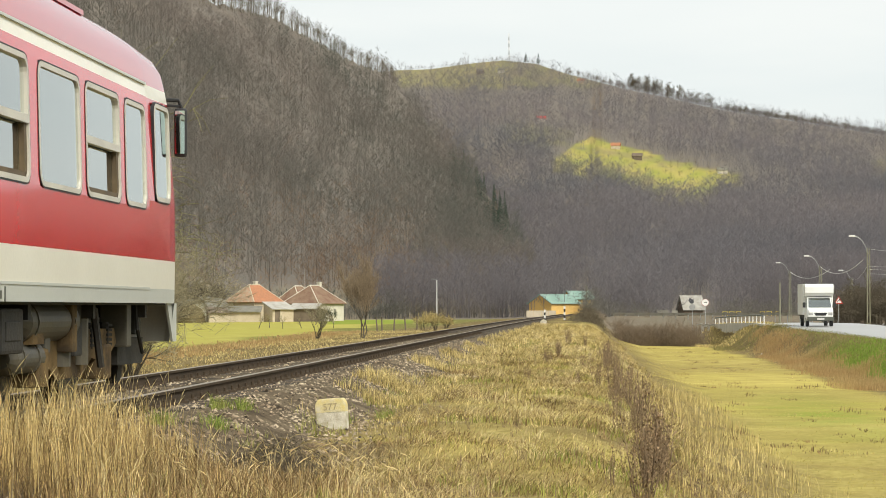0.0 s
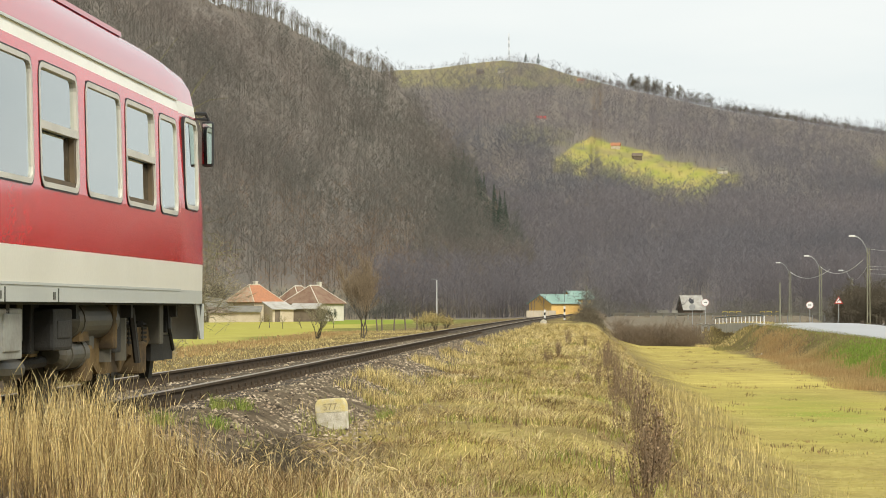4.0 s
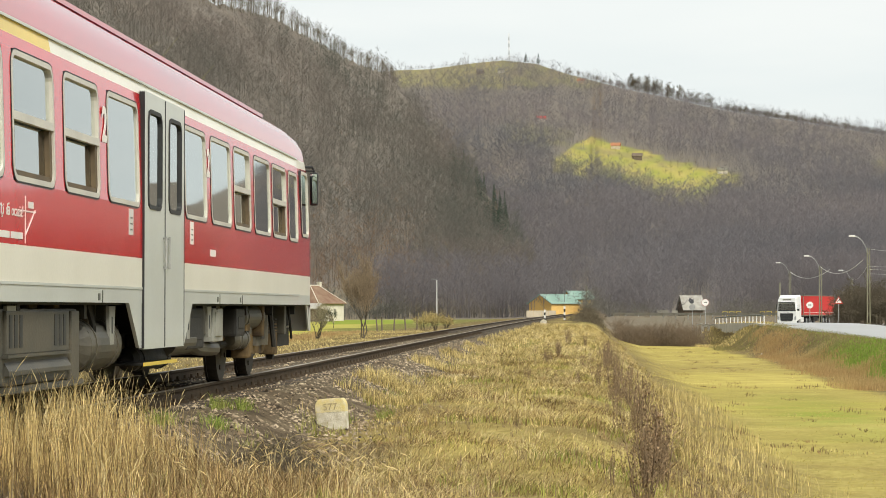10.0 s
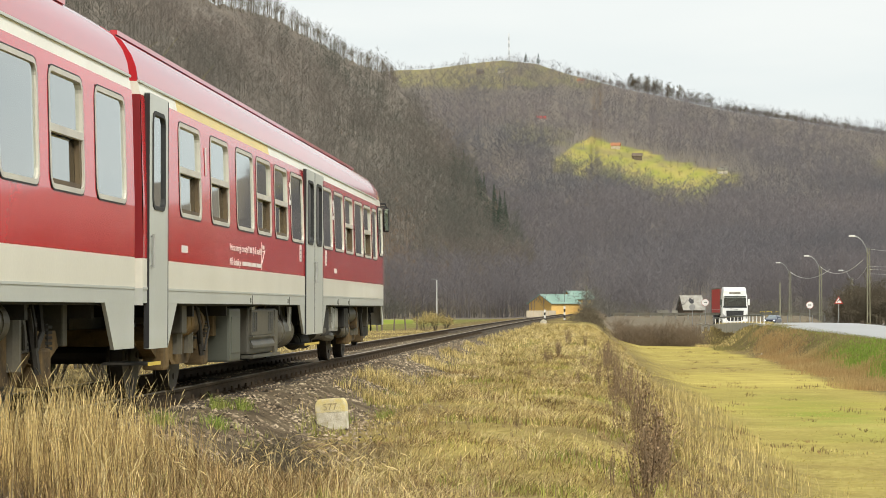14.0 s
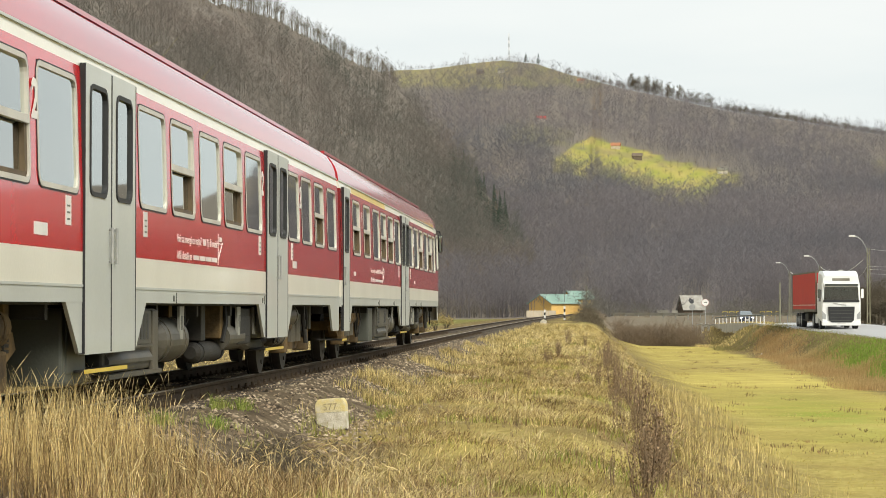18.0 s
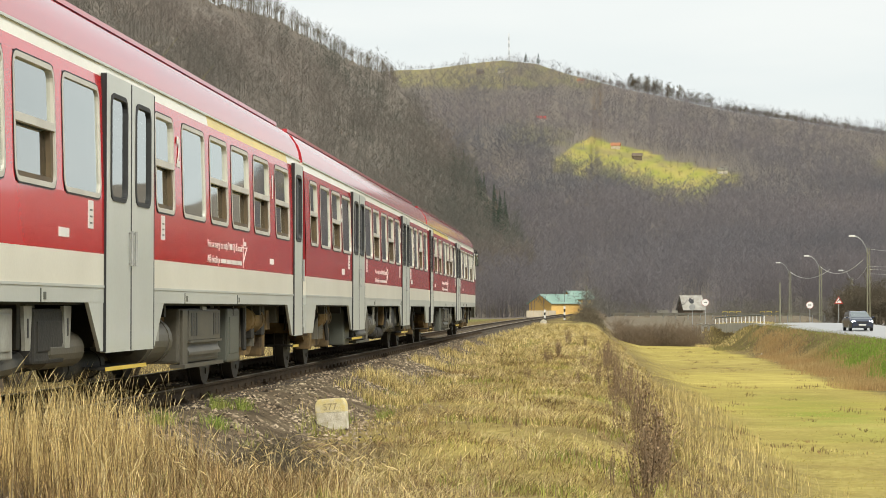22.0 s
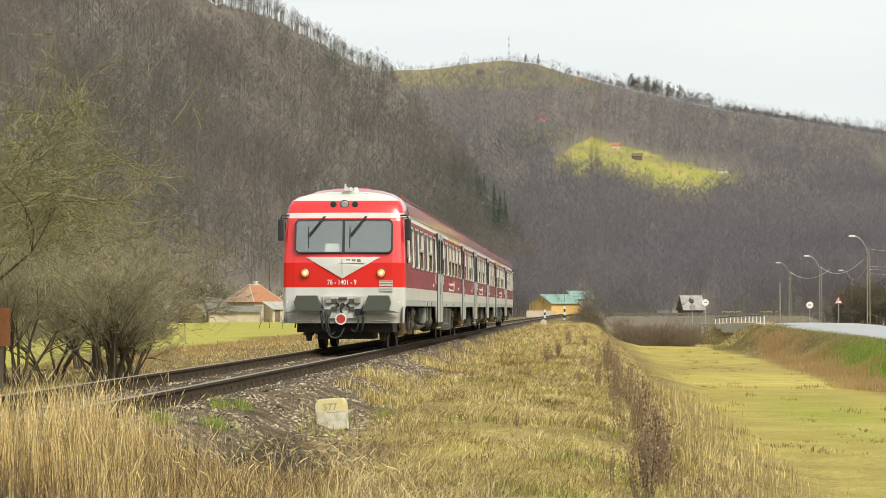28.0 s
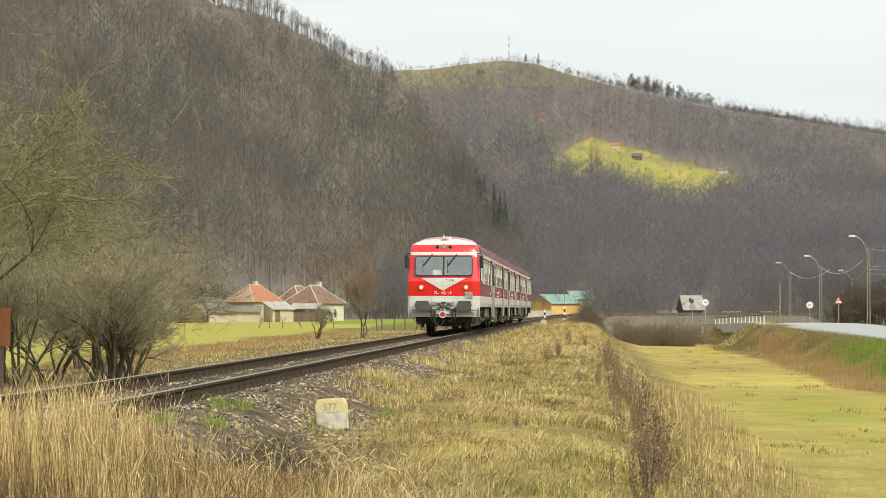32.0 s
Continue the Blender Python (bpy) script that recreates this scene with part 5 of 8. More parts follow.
def bogie(car, v):
    ob = thing_part("bogie", car, Matrix.Translation((0, -v, 0)))
    bm = bmesh.new()
    for sg in (-1, 1):
        prism(bm, [(-2.0, 0.62), (-1.45, 0.44), (-0.9, 0.50), (-0.5, 0.34), (0.5, 0.34), (0.9, 0.50), (1.45, 0.44), (2.0, 0.62), (1.9, 0.76), (-1.9, 0.76)], "x", sg * 0.98, sg * 1.12)
        for y in (-1.25, 1.25):
            box(bm, sg * 0.97, sg * 1.20, y - 0.17, y + 0.17, 0.30, 0.62, 0.03)
        prism(bm, [(-1.75, 0.66), (-1.35, 0.66), (-1.42, 0.92), (-1.68, 0.92)], "x", sg * 1.05, sg * 1.22)
    box(bm, -0.98, 0.98, -0.25, 0.25, 0.42, 0.82)
    for y in (-1.9, 1.9):
        box(bm, -1.0, 1.0, y - 0.06, y + 0.06, 0.56, 0.72)
    part("bogie_frame", bm, "dust", ob, "bogie frame caked in ochre dust")
    for sg in (-1, 1):
        for y in (-1.6, -0.9, 0.9, 1.6):
            bm = bmesh.new()
            rod(bm, (sg * 1.08, y, 0.58), (sg * 1.08, y, 0.82), 0.05, n=8)
            for k in range(5):
                rod(bm, (sg * 1.08, y, 0.60 + k * 0.045), (sg * 1.08, y, 0.625 + k * 0.045), 0.085, n=8)
            part("coil_spring", bm, "under", ob)
        for y in (-0.35, 0.35):
            bm = bmesh.new()
            rod(bm, (sg * 1.1, y, 0.45), (sg * 1.1, y, 0.98), 0.11, n=10)
            part("air_spring", bm, "tank", ob)
        bm = bmesh.new()
        rod(bm, (sg * 1.24, 0.75, 0.42), (sg * 1.2, 0.62, 0.95), 0.035, n=6)
        part("damper", bm, "under", ob)
    for y in (-1.25, 1.25):
        bm = bmesh.new()
        for sg in (-1, 1):
            x = sg * 0.7535
            rod(bm, (x - 0.065, 0, 0), (x + 0.065, 0, 0), 0.45, n=28)
            rod(bm, (x - sg * 0.065, 0, 0), (x - sg * 0.095, 0, 0), 0.475, n=28)
            rod(bm, (x + sg * 0.066, 0, 0), (x + sg * 0.085, 0, 0), 0.16, 0.12, n=12)
            for k in range(4):
                a = k * math.pi / 2
                rod(bm, (x + sg * 0.06, 0.29 * math.cos(a), 0.29 * math.sin(a)), (x + sg * 0.08, 0.29 * math.cos(a), 0.29 * math.sin(a)), 0.035, n=6)
        rod(bm, (-0.75, 0, 0), (0.75, 0, 0), 0.09, n=10)
        ws = part("wheelset", bm, "wheel", ob)
        ws.matrix_basis = Matrix.Translation((0, y, 0.45))
    return ob


def thing_part(name, parent, m):
    ob = new(name)
    ob.parent = parent
    ob.matrix_basis = m
    return ob


def underframe(car, length, seed):
    rng = random.Random(seed)
    bm = bmesh.new()
    box(bm, -1.36, 1.36, -length + 0.35, -0.35, 0.98, 1.10)
    for x in (-0.5, 0.5):
        box(bm, x - 0.09, x + 0.09, -length + 0.6, -0.6, 0.74, 0.99)
    for i in range(11):
        y = -1.2 - i * (length - 2.4) / 10
        box(bm, -1.3, 1.3, y - 0.05, y + 0.05, 0.86, 0.99)
    part("underframe", bm, "under", car, "dark dusty underframe")
    # black boxes of underfloor gear, added to give the dark shading beneath
    bm = bmesh.new()
    for a, b, w, z in ((8.0, 11.2, 0.62, 0.34), (11.4, 15.0, 0.7, 0.40), (15.6, 19.2, 0.6, 0.32), (5.9, 7.6, 0.5, 0.45)):
        box(bm, -w, w, -b, -a, z, 0.97, 0.05)
    part("engine_block", bm, "under", car, "black underfloor mass standing in for the dark shading beneath")
    for sg in (1, -1):
        # battery and radiator boxes, air tanks, silencers, hoses
        specs = [("equipment_box", 6.1, 6.8, 0.60, "under"), ("equipment_box", 15.7, 18.3, 0.36, "tank"), ("equipment_box", 9.2, 10.3, 0.50, "under"), ("equipment_box", 19.0, 19.9, 0.30, "dark")]
        for nm, a, b, z, k in specs:
            bm = bmesh.new()
            box(bm, sg * 0.62, sg * 1.30, -b, -a, z, 0.95, 0.03)
            if b - a > 2:
                box(bm, sg * 1.29, sg * 1.33, -b + 0.06, -a - 0.45, 0.60, 0.93, 0.01)
                box(bm, sg * 1.29, sg * 1.35, -b + 0.03, -a - 0.42, 0.575, 0.60)
                box(bm, sg * 1.29, sg * 1.33, -a - 0.36, -a - 0.06, 0.34, 0.93, 0.01)
                box(bm, sg * 1.27, sg * 1.34, -b + 0.1, -a - 0.4, 0.44, 0.475)
                prism(bm, [(sg * 1.29, 0.56), (sg * 1.34, 0.475), (sg * 1.29, 0.475)], "y", -b + 0.1, -a - 0.4)
                box(bm, sg * 1.2, sg * 1.36, -b, -a, z - 0.05, z - 0.01)
            else:
                box(bm, sg * 1.29, sg * 1.31, -b + 0.12, -a - 0.12, z + 0.1, 0.85, 0.01)
            eb = part(nm, bm, k, car)
            if b - a > 2:
                # black plates paint the shade inside the louvre slots
                for q in [-b + 0.18 + i * 0.16 for i in range(3)] + [-a - 0.62 - i * 0.16 for i in range(3)]:
                    bm = bmesh.new()
                    box(bm, sg * 1.328, sg * 1.334, q - 0.045, q + 0.045, 0.65, 0.90)
                    part("vent_slot", bm, "black", eb)
        # slotted brackets, a pale locker, a silencer and a drain valve under the passenger doors
        for q in (10.33, 8.95, 14.35, length - 8.0):
            bm = bmesh.new()
            prism(bm, [(-q - 0.14, 0.97), (-q + 0.14, 0.97), (-q + 0.08, 0.62), (-q - 0.08, 0.62)], "x", sg * 1.29, sg * 1.32)
            bk = part("slotted_bracket", bm, "tank_pale", car, "grey bracket plate with a slot")
            bm = bmesh.new()
            box(bm, sg * 1.319, sg * 1.324, -q - 0.025, -q + 0.025, 0.72, 0.87)
            part("slot", bm, "black", bk)
        bm = bmesh.new()
        box(bm, sg * 0.9, sg * 1.30, -8.55, -7.85, 0.56, 0.95, 0.015)
        box(bm, sg * 1.29, sg * 1.315, -8.45, -7.95, 0.62, 0.91, 0.01)
        part("locker", bm, "tank_pale", car, "pale grey equipment locker")
        bm = bmesh.new()
        rod(bm, (sg * 1.16, -11.0, 0.60), (sg * 1.16, -9.75, 0.60), 0.155, n=18)
        rod(bm, (sg * 1.16, -9.75, 0.60), (sg * 1.16, -9.5, 0.57), 0.155, 0.08, 18)
        pipe(bm, [(sg * 1.16, -9.6, 0.57), (sg * 1.14, -8.9, 0.5), (sg * 1.12, -8.0, 0.47), (sg * 1.08, -7.2, 0.46)], 0.085, 10)
        part("silencer", bm, "tank", car, "dusty silencer with its pipe")
        for q in (7.2, 8.9, 15.3, 18.9):
            bm = bmesh.new()
            box(bm, sg * 1.430, sg * 1.436, -q - 0.012, -q + 0.012, 1.0, 1.11)
            box(bm, sg * 1.430, sg * 1.435, -q - 0.18, -q - 0.10, 1.02, 1.08)
            part("jacking_mark", bm, "dark", car, "small painted jacking mark")
        for a, b, r, z, k in ((3.9, 5.6, 0.17, 0.84, "tank"), (5.0, 5.9, 0.13, 0.55, "tank"), (13.9, 15.2, 0.24, 0.62, "tank"), (21.4, 22.5, 0.17, 0.80, "dust"), (10.7, 12.4, 0.12, 0.44, "under")):
            bm = bmesh.new()
            rod(bm, (sg * 1.08, -b, z), (sg * 1.08, -a, z), r, n=24)
            rod(bm, (sg * 1.08, -b - 0.07, z), (sg * 1.08, -b, z), r * 0.6, r, n=16)
            rod(bm, (sg * 1.08, -a, z), (sg * 1.08, -a + 0.07, z), r, r * 0.6, n=16)
            for q in (a + 0.2, b - 0.2):
                rod(bm, (sg * 1.08, -q - 0.02, z), (sg * 1.08, -q + 0.02, z), r + 0.012, n=16)
                box(bm, sg * 1.05, sg * 1.11, -q - 0.02, -q + 0.02, z, 0.98)
            part("air_tank", bm, k, car, smooth=False)
        for _ in range(34):
            y = -rng.uniform(1.0, length - 1.0)
            x = sg * rng.uniform(0.9, 1.28)
            z1 = rng.uniform(0.45, 0.7)
            bm = bmesh.new()
            pipe(bm, [(x, y, 0.98), (x + sg * 0.03, y + rng.uniform(-0.1, 0.1), (z1 + 0.98) / 2), (x, y + rng.uniform(-0.35, 0.35), z1)], rng.uniform(0.012, 0.03), 6)
            part("hose", bm, "under", car)
        for _ in range(26):
            y, z = -rng.uniform(1.0, length - 1.0), rng.uniform(0.66, 0.9)
            q = rng.uniform(0.06, 0.16)
            bm = bmesh.new()
            box(bm, sg * 0.95, sg * (1.12 + rng.random() * 0.14), y - q, y + q, z - q, 0.985, 0.015)
            part("valve_box", bm, rng.choice(["under", "tank", "dust"]), car)
        bm = bmesh.new()
        pipe(bm, [(sg * 1.0, -5.5, 0.5), (sg * 1.02, -8.5, 0.46), (sg * 0.98, -13, 0.5)], 0.05, 8)
        part("exhaust_pipe", bm, "under", car, "dirty exhaust pipe")


def seats(car, length, skip):
    bm = bmesh.new()
    box(bm, -0.5, 0.5, -0.24, 0.24, 1.45, 1.58, 0.03)
    box(bm, -0.5, 0.5, -0.30, -0.20, 1.55, 2.22, 0.04)
    me = finish(bm, "seat", "dark")
    v = 3.4
    while v < length - 1.6:
        if not any(a - 0.3 < v < b + 0.3 for a, b in skip):
            for x in (-0.82, 0.82):
                share("seat", me, car, Matrix.Translation((x, -v, 0)))
        v += 1.7


def car_common(car, length, v0, right, left, doors_r, doors_l, first_r, first_l, seed):
    """Shell, windows, doors, underframe and bogies. Doors: (from, to, leaves)."""
    bm = bmesh.new()
    for side, wins, doors, first in ((1, right, doors_r, first_r), (-1, left, doors_l, first_l)):
        holes = [(a + 0.05, b - 0.05, WIN_Z0 - 0.01, WIN_Z1 + 0.01) for a, b, _ in wins] + [(a, b, 0.5, 2.99) for a, b, _ in doors]
        side_shell(bm, side, v0, length, holes, first)
    roof_shell(bm, v0, length)
    end_wall(bm, length, -1)
    if v0 == 0:
        end_wall(bm, 0.0, 1)
    # floor and ceiling of the saloon
    for z in (1.12, 2.98):
        q = [bm.verts.new((x, y, z)) for x, y in ((-1.36, -v0), (1.36, -v0), (1.36, -length), (-1.36, -length))]
        bm.faces.new(q).material_index = SIDE_MATS.index("inner")
    part("body_shell", bm, SIDE_MATS, car, "glossy dark red body with cream bands and a grey sill")
    # folded sill lip, rain gutter and roof ribs
    bm = bmesh.new()
    for sg in (-1, 1):
        box(bm, sg * 1.425, sg * 1.437, -length, -v0, 1.128, 1.150)
        box(bm, sg * 1.366, sg * 1.392, -length, -v0, 3.100, 3.122)
    part("side_moulding", bm, "grey", car)
    bm = bmesh.new()
    for sg in (-1, 1):
        box(bm, sg * 1.02, sg * 1.09, -length + 0.4, -v0 - 1.4, 3.60, 3.645)
    for i in range(int((length - 3) / 4)):
        box(bm, -0.28, 0.28, -(3.2 + i * 4) - 0.35, -(3.2 + i * 4) + 0.35, 3.75, 3.84, 0.02)
    part("roof_fitting", bm, "roof_red", car)
    for side, wins, doors in ((1, right, doors_r), (-1, left, doors_l)):
        for a, b, k in wins:
            if k != "x":
                window(car, side, a, b, k)
        for a, b, n in doors:
            doorway(car, side, a, b, n)
            # small white notice beside the door
            for v in ((b + 0.45,) if n == 1 else (a - 0.55, b + 0.55)):
                if not 0.3 < v < length - 0.4:
                    continue
                bm = bmesh.new()
                box(bm, side * 1.428, side * 1.434, -v - 0.10, -v + 0.10, 1.63, 1.87, 0)
                nt = part("notice", bm, "sign_white", car)
                bm = bmesh.new()
                for i in range(3):
                    box(bm, side * 1.4345, side * 1.436, -v - 0.05, -v + 0.05, 1.67 + i * 0.055, 1.685 + i * 0.055)
                part("notice_print", bm, "dark", nt)
    for v in (0.35, length - 0.35):
        # skirt panels at the car's ends
        if v < 1 and v0 > 0:
            continue
        for sg in (-1, 1):
            e = 0.0 if v < 1 else length
            k = 1 if v < 1 else -1
            q = [(-e, 1.0), (-e - k * 1.3, 1.0), (-e - k * 0.9, 0.58), (-e, 0.58)]
            if all(not (a < v < b + 0.7 or a - 0.7 < v < b) for a, b, n in (doors_r if sg > 0 else doors_l)):
                bm = bmesh.new()
                prism(bm, q, "x", sg * 1.395, sg * 1.428)
                part("end_skirt", bm, "grey", car)
    underframe(car, length, seed)
    for v in (3.75, length - 3.75):
        bogie(car, v)
    seats(car, length, [(a, b) for a, b, n in doors_r + doors_l])


def lettering(car, side, v, z, text, size, name="lettering"):
    m = Matrix.Translation((side * (wall_x(z) + 0.004), -v, z)) @ Matrix.Rotation(radians(90 * side), 4, "Z") @ Matrix.Rotation(radians(90), 4, "X")
    words(name, text, size, "sign_white", car, m, "white painted lettering")


def bars(car, side, v0, v1, z, h, name="painted_mark"):
    n = max(1, round((v1 - v0) / 0.45))
    for i in range(n):
        a = v0 + (v1 - v0) * i / n
        bm = bmesh.new()
        box(bm, side * (wall_x(z) + 0.001), side * (wall_x(z) + 0.004), -a - (v1 - v0) / n * 0.9, -a, z, z + h)
        part(name, bm, "sign_white", car, "white painted mark")


def fitted(car, side, va, vb, z, text, size):
    """Painted words drawn out to fill the wall from va to vb."""
    v = (va + vb) / 2
    m = Matrix.Translation((side * (wall_x(z) + 0.004), -v, z)) @ Matrix.Rotation(radians(90 * side), 4, "Z") @ Matrix.Rotation(radians(90), 4, "X")
    ob = words("lettering", text, size, "sign_white", car, m, "white painted lettering")
    xs = [p.co.x for p in ob.data.vertices]
    ob.data.transform(Matrix.Diagonal((abs(vb - va) / (max(xs) - min(xs)), 1, 1, 1)) @ Matrix.Translation((-(max(xs) + min(xs)) / 2, 0, 0)))


def advert(car, side, v):
    """Two lines of painted writing, a company's name as bars, and a plain mark beside them."""
    def at(f):
        return v + side * (1.28 - 2.56 * f)
    for f0, f1, text in ((0.0, 0.075, "Vrei"), (0.10, 0.165, "sa"), (0.19, 0.335, "mergi"), (0.36, 0.42, "cu"), (0.445, 0.60, "na\u015fu'?"), (0.72, 0.775, "\u00ee\u0163i"), (0.80, 0.84, "d\u0103"), (0.865, 1.0, "ocazia!")):
        fitted(car, side, at(f0), at(f1), 1.635, text, 0.12)
    for f0, f1, text in ((0.0, 0.095, "Afl\u0103"), (0.12, 0.275, "detalii"), (0.295, 0.345, "pe")):
        fitted(car, side, at(f0), at(f1), 1.462, text, 0.12)
    bars(car, side, *sorted((at(0.62), at(0.70))), 1.637, 0.07)
    bars(car, side, *sorted((at(0.37), at(1.0))), 1.468, 0.05)
    x = side * (wall_x(1.6) + 0.002)
    bm = bmesh.new()
    for f, g, z0, z1 in ((1.03, 1.036, 1.44, 1.80), (1.01, 1.16, 1.68, 1.69)):
        box(bm, x - 0.002, x + 0.002, -at(f), -at(g), z0, z1)
    rod(bm, (x, -at(1.03), 1.50), (x, -at(1.15), 1.70), 0.006, n=4)
    part("plain_mark", bm, "sign_white", car, "thin white crossed lines")
    bars(car, side, *sorted((at(1.06), at(1.13))), 1.71, 0.05)


def bent(pts, k=5):
    """The points of a hose that runs smoothly through pts."""
    p = [Vector(q) for q in (pts[0], *pts, pts[-1])]
    out = []
    for a, b, c, d in zip(p, p[1:], p[2:], p[3:]):
        for i in range(k):
            t = i / k
            out.append(0.5 * (2 * b + (c - a) * t + (2 * a - 5 * b + 4 * c - d) * t * t + (3 * b - a - 3 * c + d) * t ** 3))
    return out + [p[-1]]


def front_outline(u0, w, wb, rc=0.16, vb=1.7):
    """Half outline of the cab in plan: centre line to the side."""
    bow = 0.07
    pts = [(w * f * 0.99, u0 + bow * (f * 0.99) ** 2) for f in (0.0, 0.28, 0.55, 0.80)]
    rc = min(rc, w * 0.4)
    a0 = (w - rc, u0 + bow)
    for k in range(4):
        a = radians(90 - 30 * k)
        pts.append((a0[0] + rc * math.cos(a), a0[1] + rc - rc * math.sin(a)))
    e = pts[-1]
    for v in (0.55, 1.42, vb):
        t = max(0.0, (v - e[1]) / (vb - e[1]))
        pts.append((e[0] + (wb - e[0]) * t ** 0.6, max(e[1] + 0.002, v)))
    return pts


def cab(car):
    # z at the front, set-back, half width, half width and z where the cab meets the saloon
    rows = [(0.61, 0.05, 1.36, 1.40, 0.61), (1.0, 0.03, 1.41, 1.43, 1.0), (1.14, 0.02, 1.41, 1.43, 1.14), (1.425, 0.01, 1.41, 1.43, 1.425), (1.99, 0.0, 1.405, 1.43, 1.99), (2.235, 0.05, 1.395, 1.417, 2.235), (2.95, 0.19, 1.365, 1.376, 2.95), (3.02, 0.21, 1.36, 1.374, 2.985), (3.14, 0.25, 1.345, 1.37, 3.11), (3.30, 0.31, 1.31, 1.31, 3.36), (3.42, 0.40, 1.24, 1.215, 3.50), (3.51, 0.56, 1.08, 1.02, 3.63), (3.57, 0.78, 0.82, 0.75, 3.71), (3.62, 1.05, 0.45, 0.38, 3.76), (3.64, 1.3, 0.03, 0.02, 3.78)]
    bm = bmesh.new()
    grid = []
    for z, u0, w, wb, zb in rows:
        half = front_outline(u0, w, wb)
        full = [(-x, u) for x, u in half[::-1]] + half[1:]
        grid.append([bm.verts.new((x, -u, z + (zb - z) * min(1.0, max(0.0, (u - u0) / (1.7 - u0))))) for x, u in full])
    n = len(grid[0])
    c = n // 2
    for i in range(len(rows) - 1):
        zm = (rows[i][0] + rows[i + 1][0]) / 2
        for j in range(n - 1):
            col = j - c if j >= c else c - 1 - j
            side = col >= 7
            if 2.235 < zm < 2.95 and col < 3:
                continue
            if 1.99 < zm < 2.95 and col == 8:
                continue
            if side and zm < 1.0:
                continue
            if side:
                k = "grey" if zm < 1.14 else "cream" if zm < 1.42 else "red" if zm < 3.0 else "cream" if zm < 3.14 else "roof_red"
            else:
                k = "cab_white" if zm < 1.42 else "face_red" if zm < 1.99 else "face_pale" if zm < 3.02 else "cab_white" if zm < 3.14 else "face_pale" if zm < 3.42 else "cab_white"
            f = bm.faces.new((grid[i][j], grid[i][j + 1], grid[i + 1][j + 1], grid[i + 1][j]))
            f.material_index = SIDE_MATS.index(k)
            f.smooth = zm > 3.2
    bmesh.ops.recalc_face_normals(bm, faces=bm.faces[:])
    part("cab_shell", bm, SIDE_MATS, car, "red driving cab with a white dome and apron")
    # dark bulkhead, desk and floor behind the windscreen
    bm = bmesh.new()
    box(bm, -1.34, 1.34, -1.78, -1.72, 1.1, 3.0)
    box(bm, -1.2, 1.2, -0.75, -0.2, 1.95, 2.12, 0.04)
    box(bm, -1.3, 1.3, -1.7, -0.1, 1.08, 1.12)
    part("cab_interior", bm, "inner_pale", car)
    # windscreen in two panes
    tilt = math.atan2(0.14, 0.715)
    ws = thing_part("windscreen", car, Matrix.Translation((0, -0.125, 2.59)) @ Matrix.Rotation(tilt, 4, "X"))
    for sg in (-1, 1):
        bm = bmesh.new()
        pts = ring_outline(1.085, 0.76, 0.09)
        prism(bm, [(x + sg * 0.555, z) for x, z in pts], "y", 0.035, 0.041)
        g = part("pane", bm, "glass_dark", ws)
        g.visible_shadow = False
    bm = bmesh.new()
    frame_ring(bm, 2.25, 0.80, 0.12, 0.034, -0.05, 0.05)
    bmesh.ops.rotate(bm, verts=bm.verts, cent=(0, 0, 0), matrix=Matrix.Rotation(radians(90), 3, "Z"))
    box(bm, -0.028, 0.028, -0.02, 0.055, -0.38, 0.38)
    bmesh.ops.recalc_face_normals(bm, faces=bm.faces[:])
    part("seal", bm, "rubber", ws, "black rubber windscreen seal")
    bm = bmesh.new()
    box(bm, 0.1, 0.42, -0.02, -0.015, -0.36, -0.16)
    part("paper_notice", bm, "sign_white", ws)
    for x in (-0.50, 0.45):
        bm = bmesh.new()
        rod(bm, (x, 0.07, 0.46), (x + 0.37, 0.085, -0.02), 0.017, n=6)
        rod(bm, (x - 0.03, 0.07, 0.46), (x + 0.33, 0.085, -0.02), 0.012, n=6)
        box(bm, x + 0.345, x + 0.365, 0.055, 0.075, -0.28, 0.22)
        part("wiper", bm, "rubber", ws, "black wiper")
    # pale chevron panel with a plain mark
    bm = bmesh.new()
    q = [bm.verts.new((x, 0.030 - 0.06 * max(0, z - 1.99) / 0.245 - 0.055 * (x / 1.35) ** 2, z)) for x, z in ((-0.86, 2.12), (-0.25, 2.12), (0.30, 2.12), (0.86, 2.12), (0.45, 1.88), (0.02, 1.63), (-0.42, 1.88))]
    mid = bm.verts.new((0.0, 0.032, 1.96))
    for a, b in zip(q, q[1:] + q[:1]):
        bm.faces.new((b, a, mid))
    chev = part("chevron_panel", bm, "cab_white", car, "white chevron panel on the cab front")
    bm = bmesh.new()
    for x0, x1, z0, z1 in ((0.02, 0.032, 1.72, 2.08), (-0.48, 0.1, 1.975, 1.983), (-0.16, -0.07, 2.0, 2.07), (-0.28, -0.20, 2.0, 2.07), (-0.40, -0.32, 2.0, 2.07)):
        box(bm, x0, x1, -0.06, 0.035 if z0 < 1.99 else 0.014, z0, z1)
    part("plain_mark", bm, "tin", chev)
    number = words("unit_number", "76 - 1401 - 9", 0.16, "sign_white", car, Matrix.Translation((0.03, 0.018, 1.49)) @ Matrix.Rotation(radians(180), 4, "Z") @ Matrix.Rotation(radians(90), 4, "X"), "white painted unit number")
    number.data.transform(Matrix.Diagonal((0.80, 1, 1, 1)))
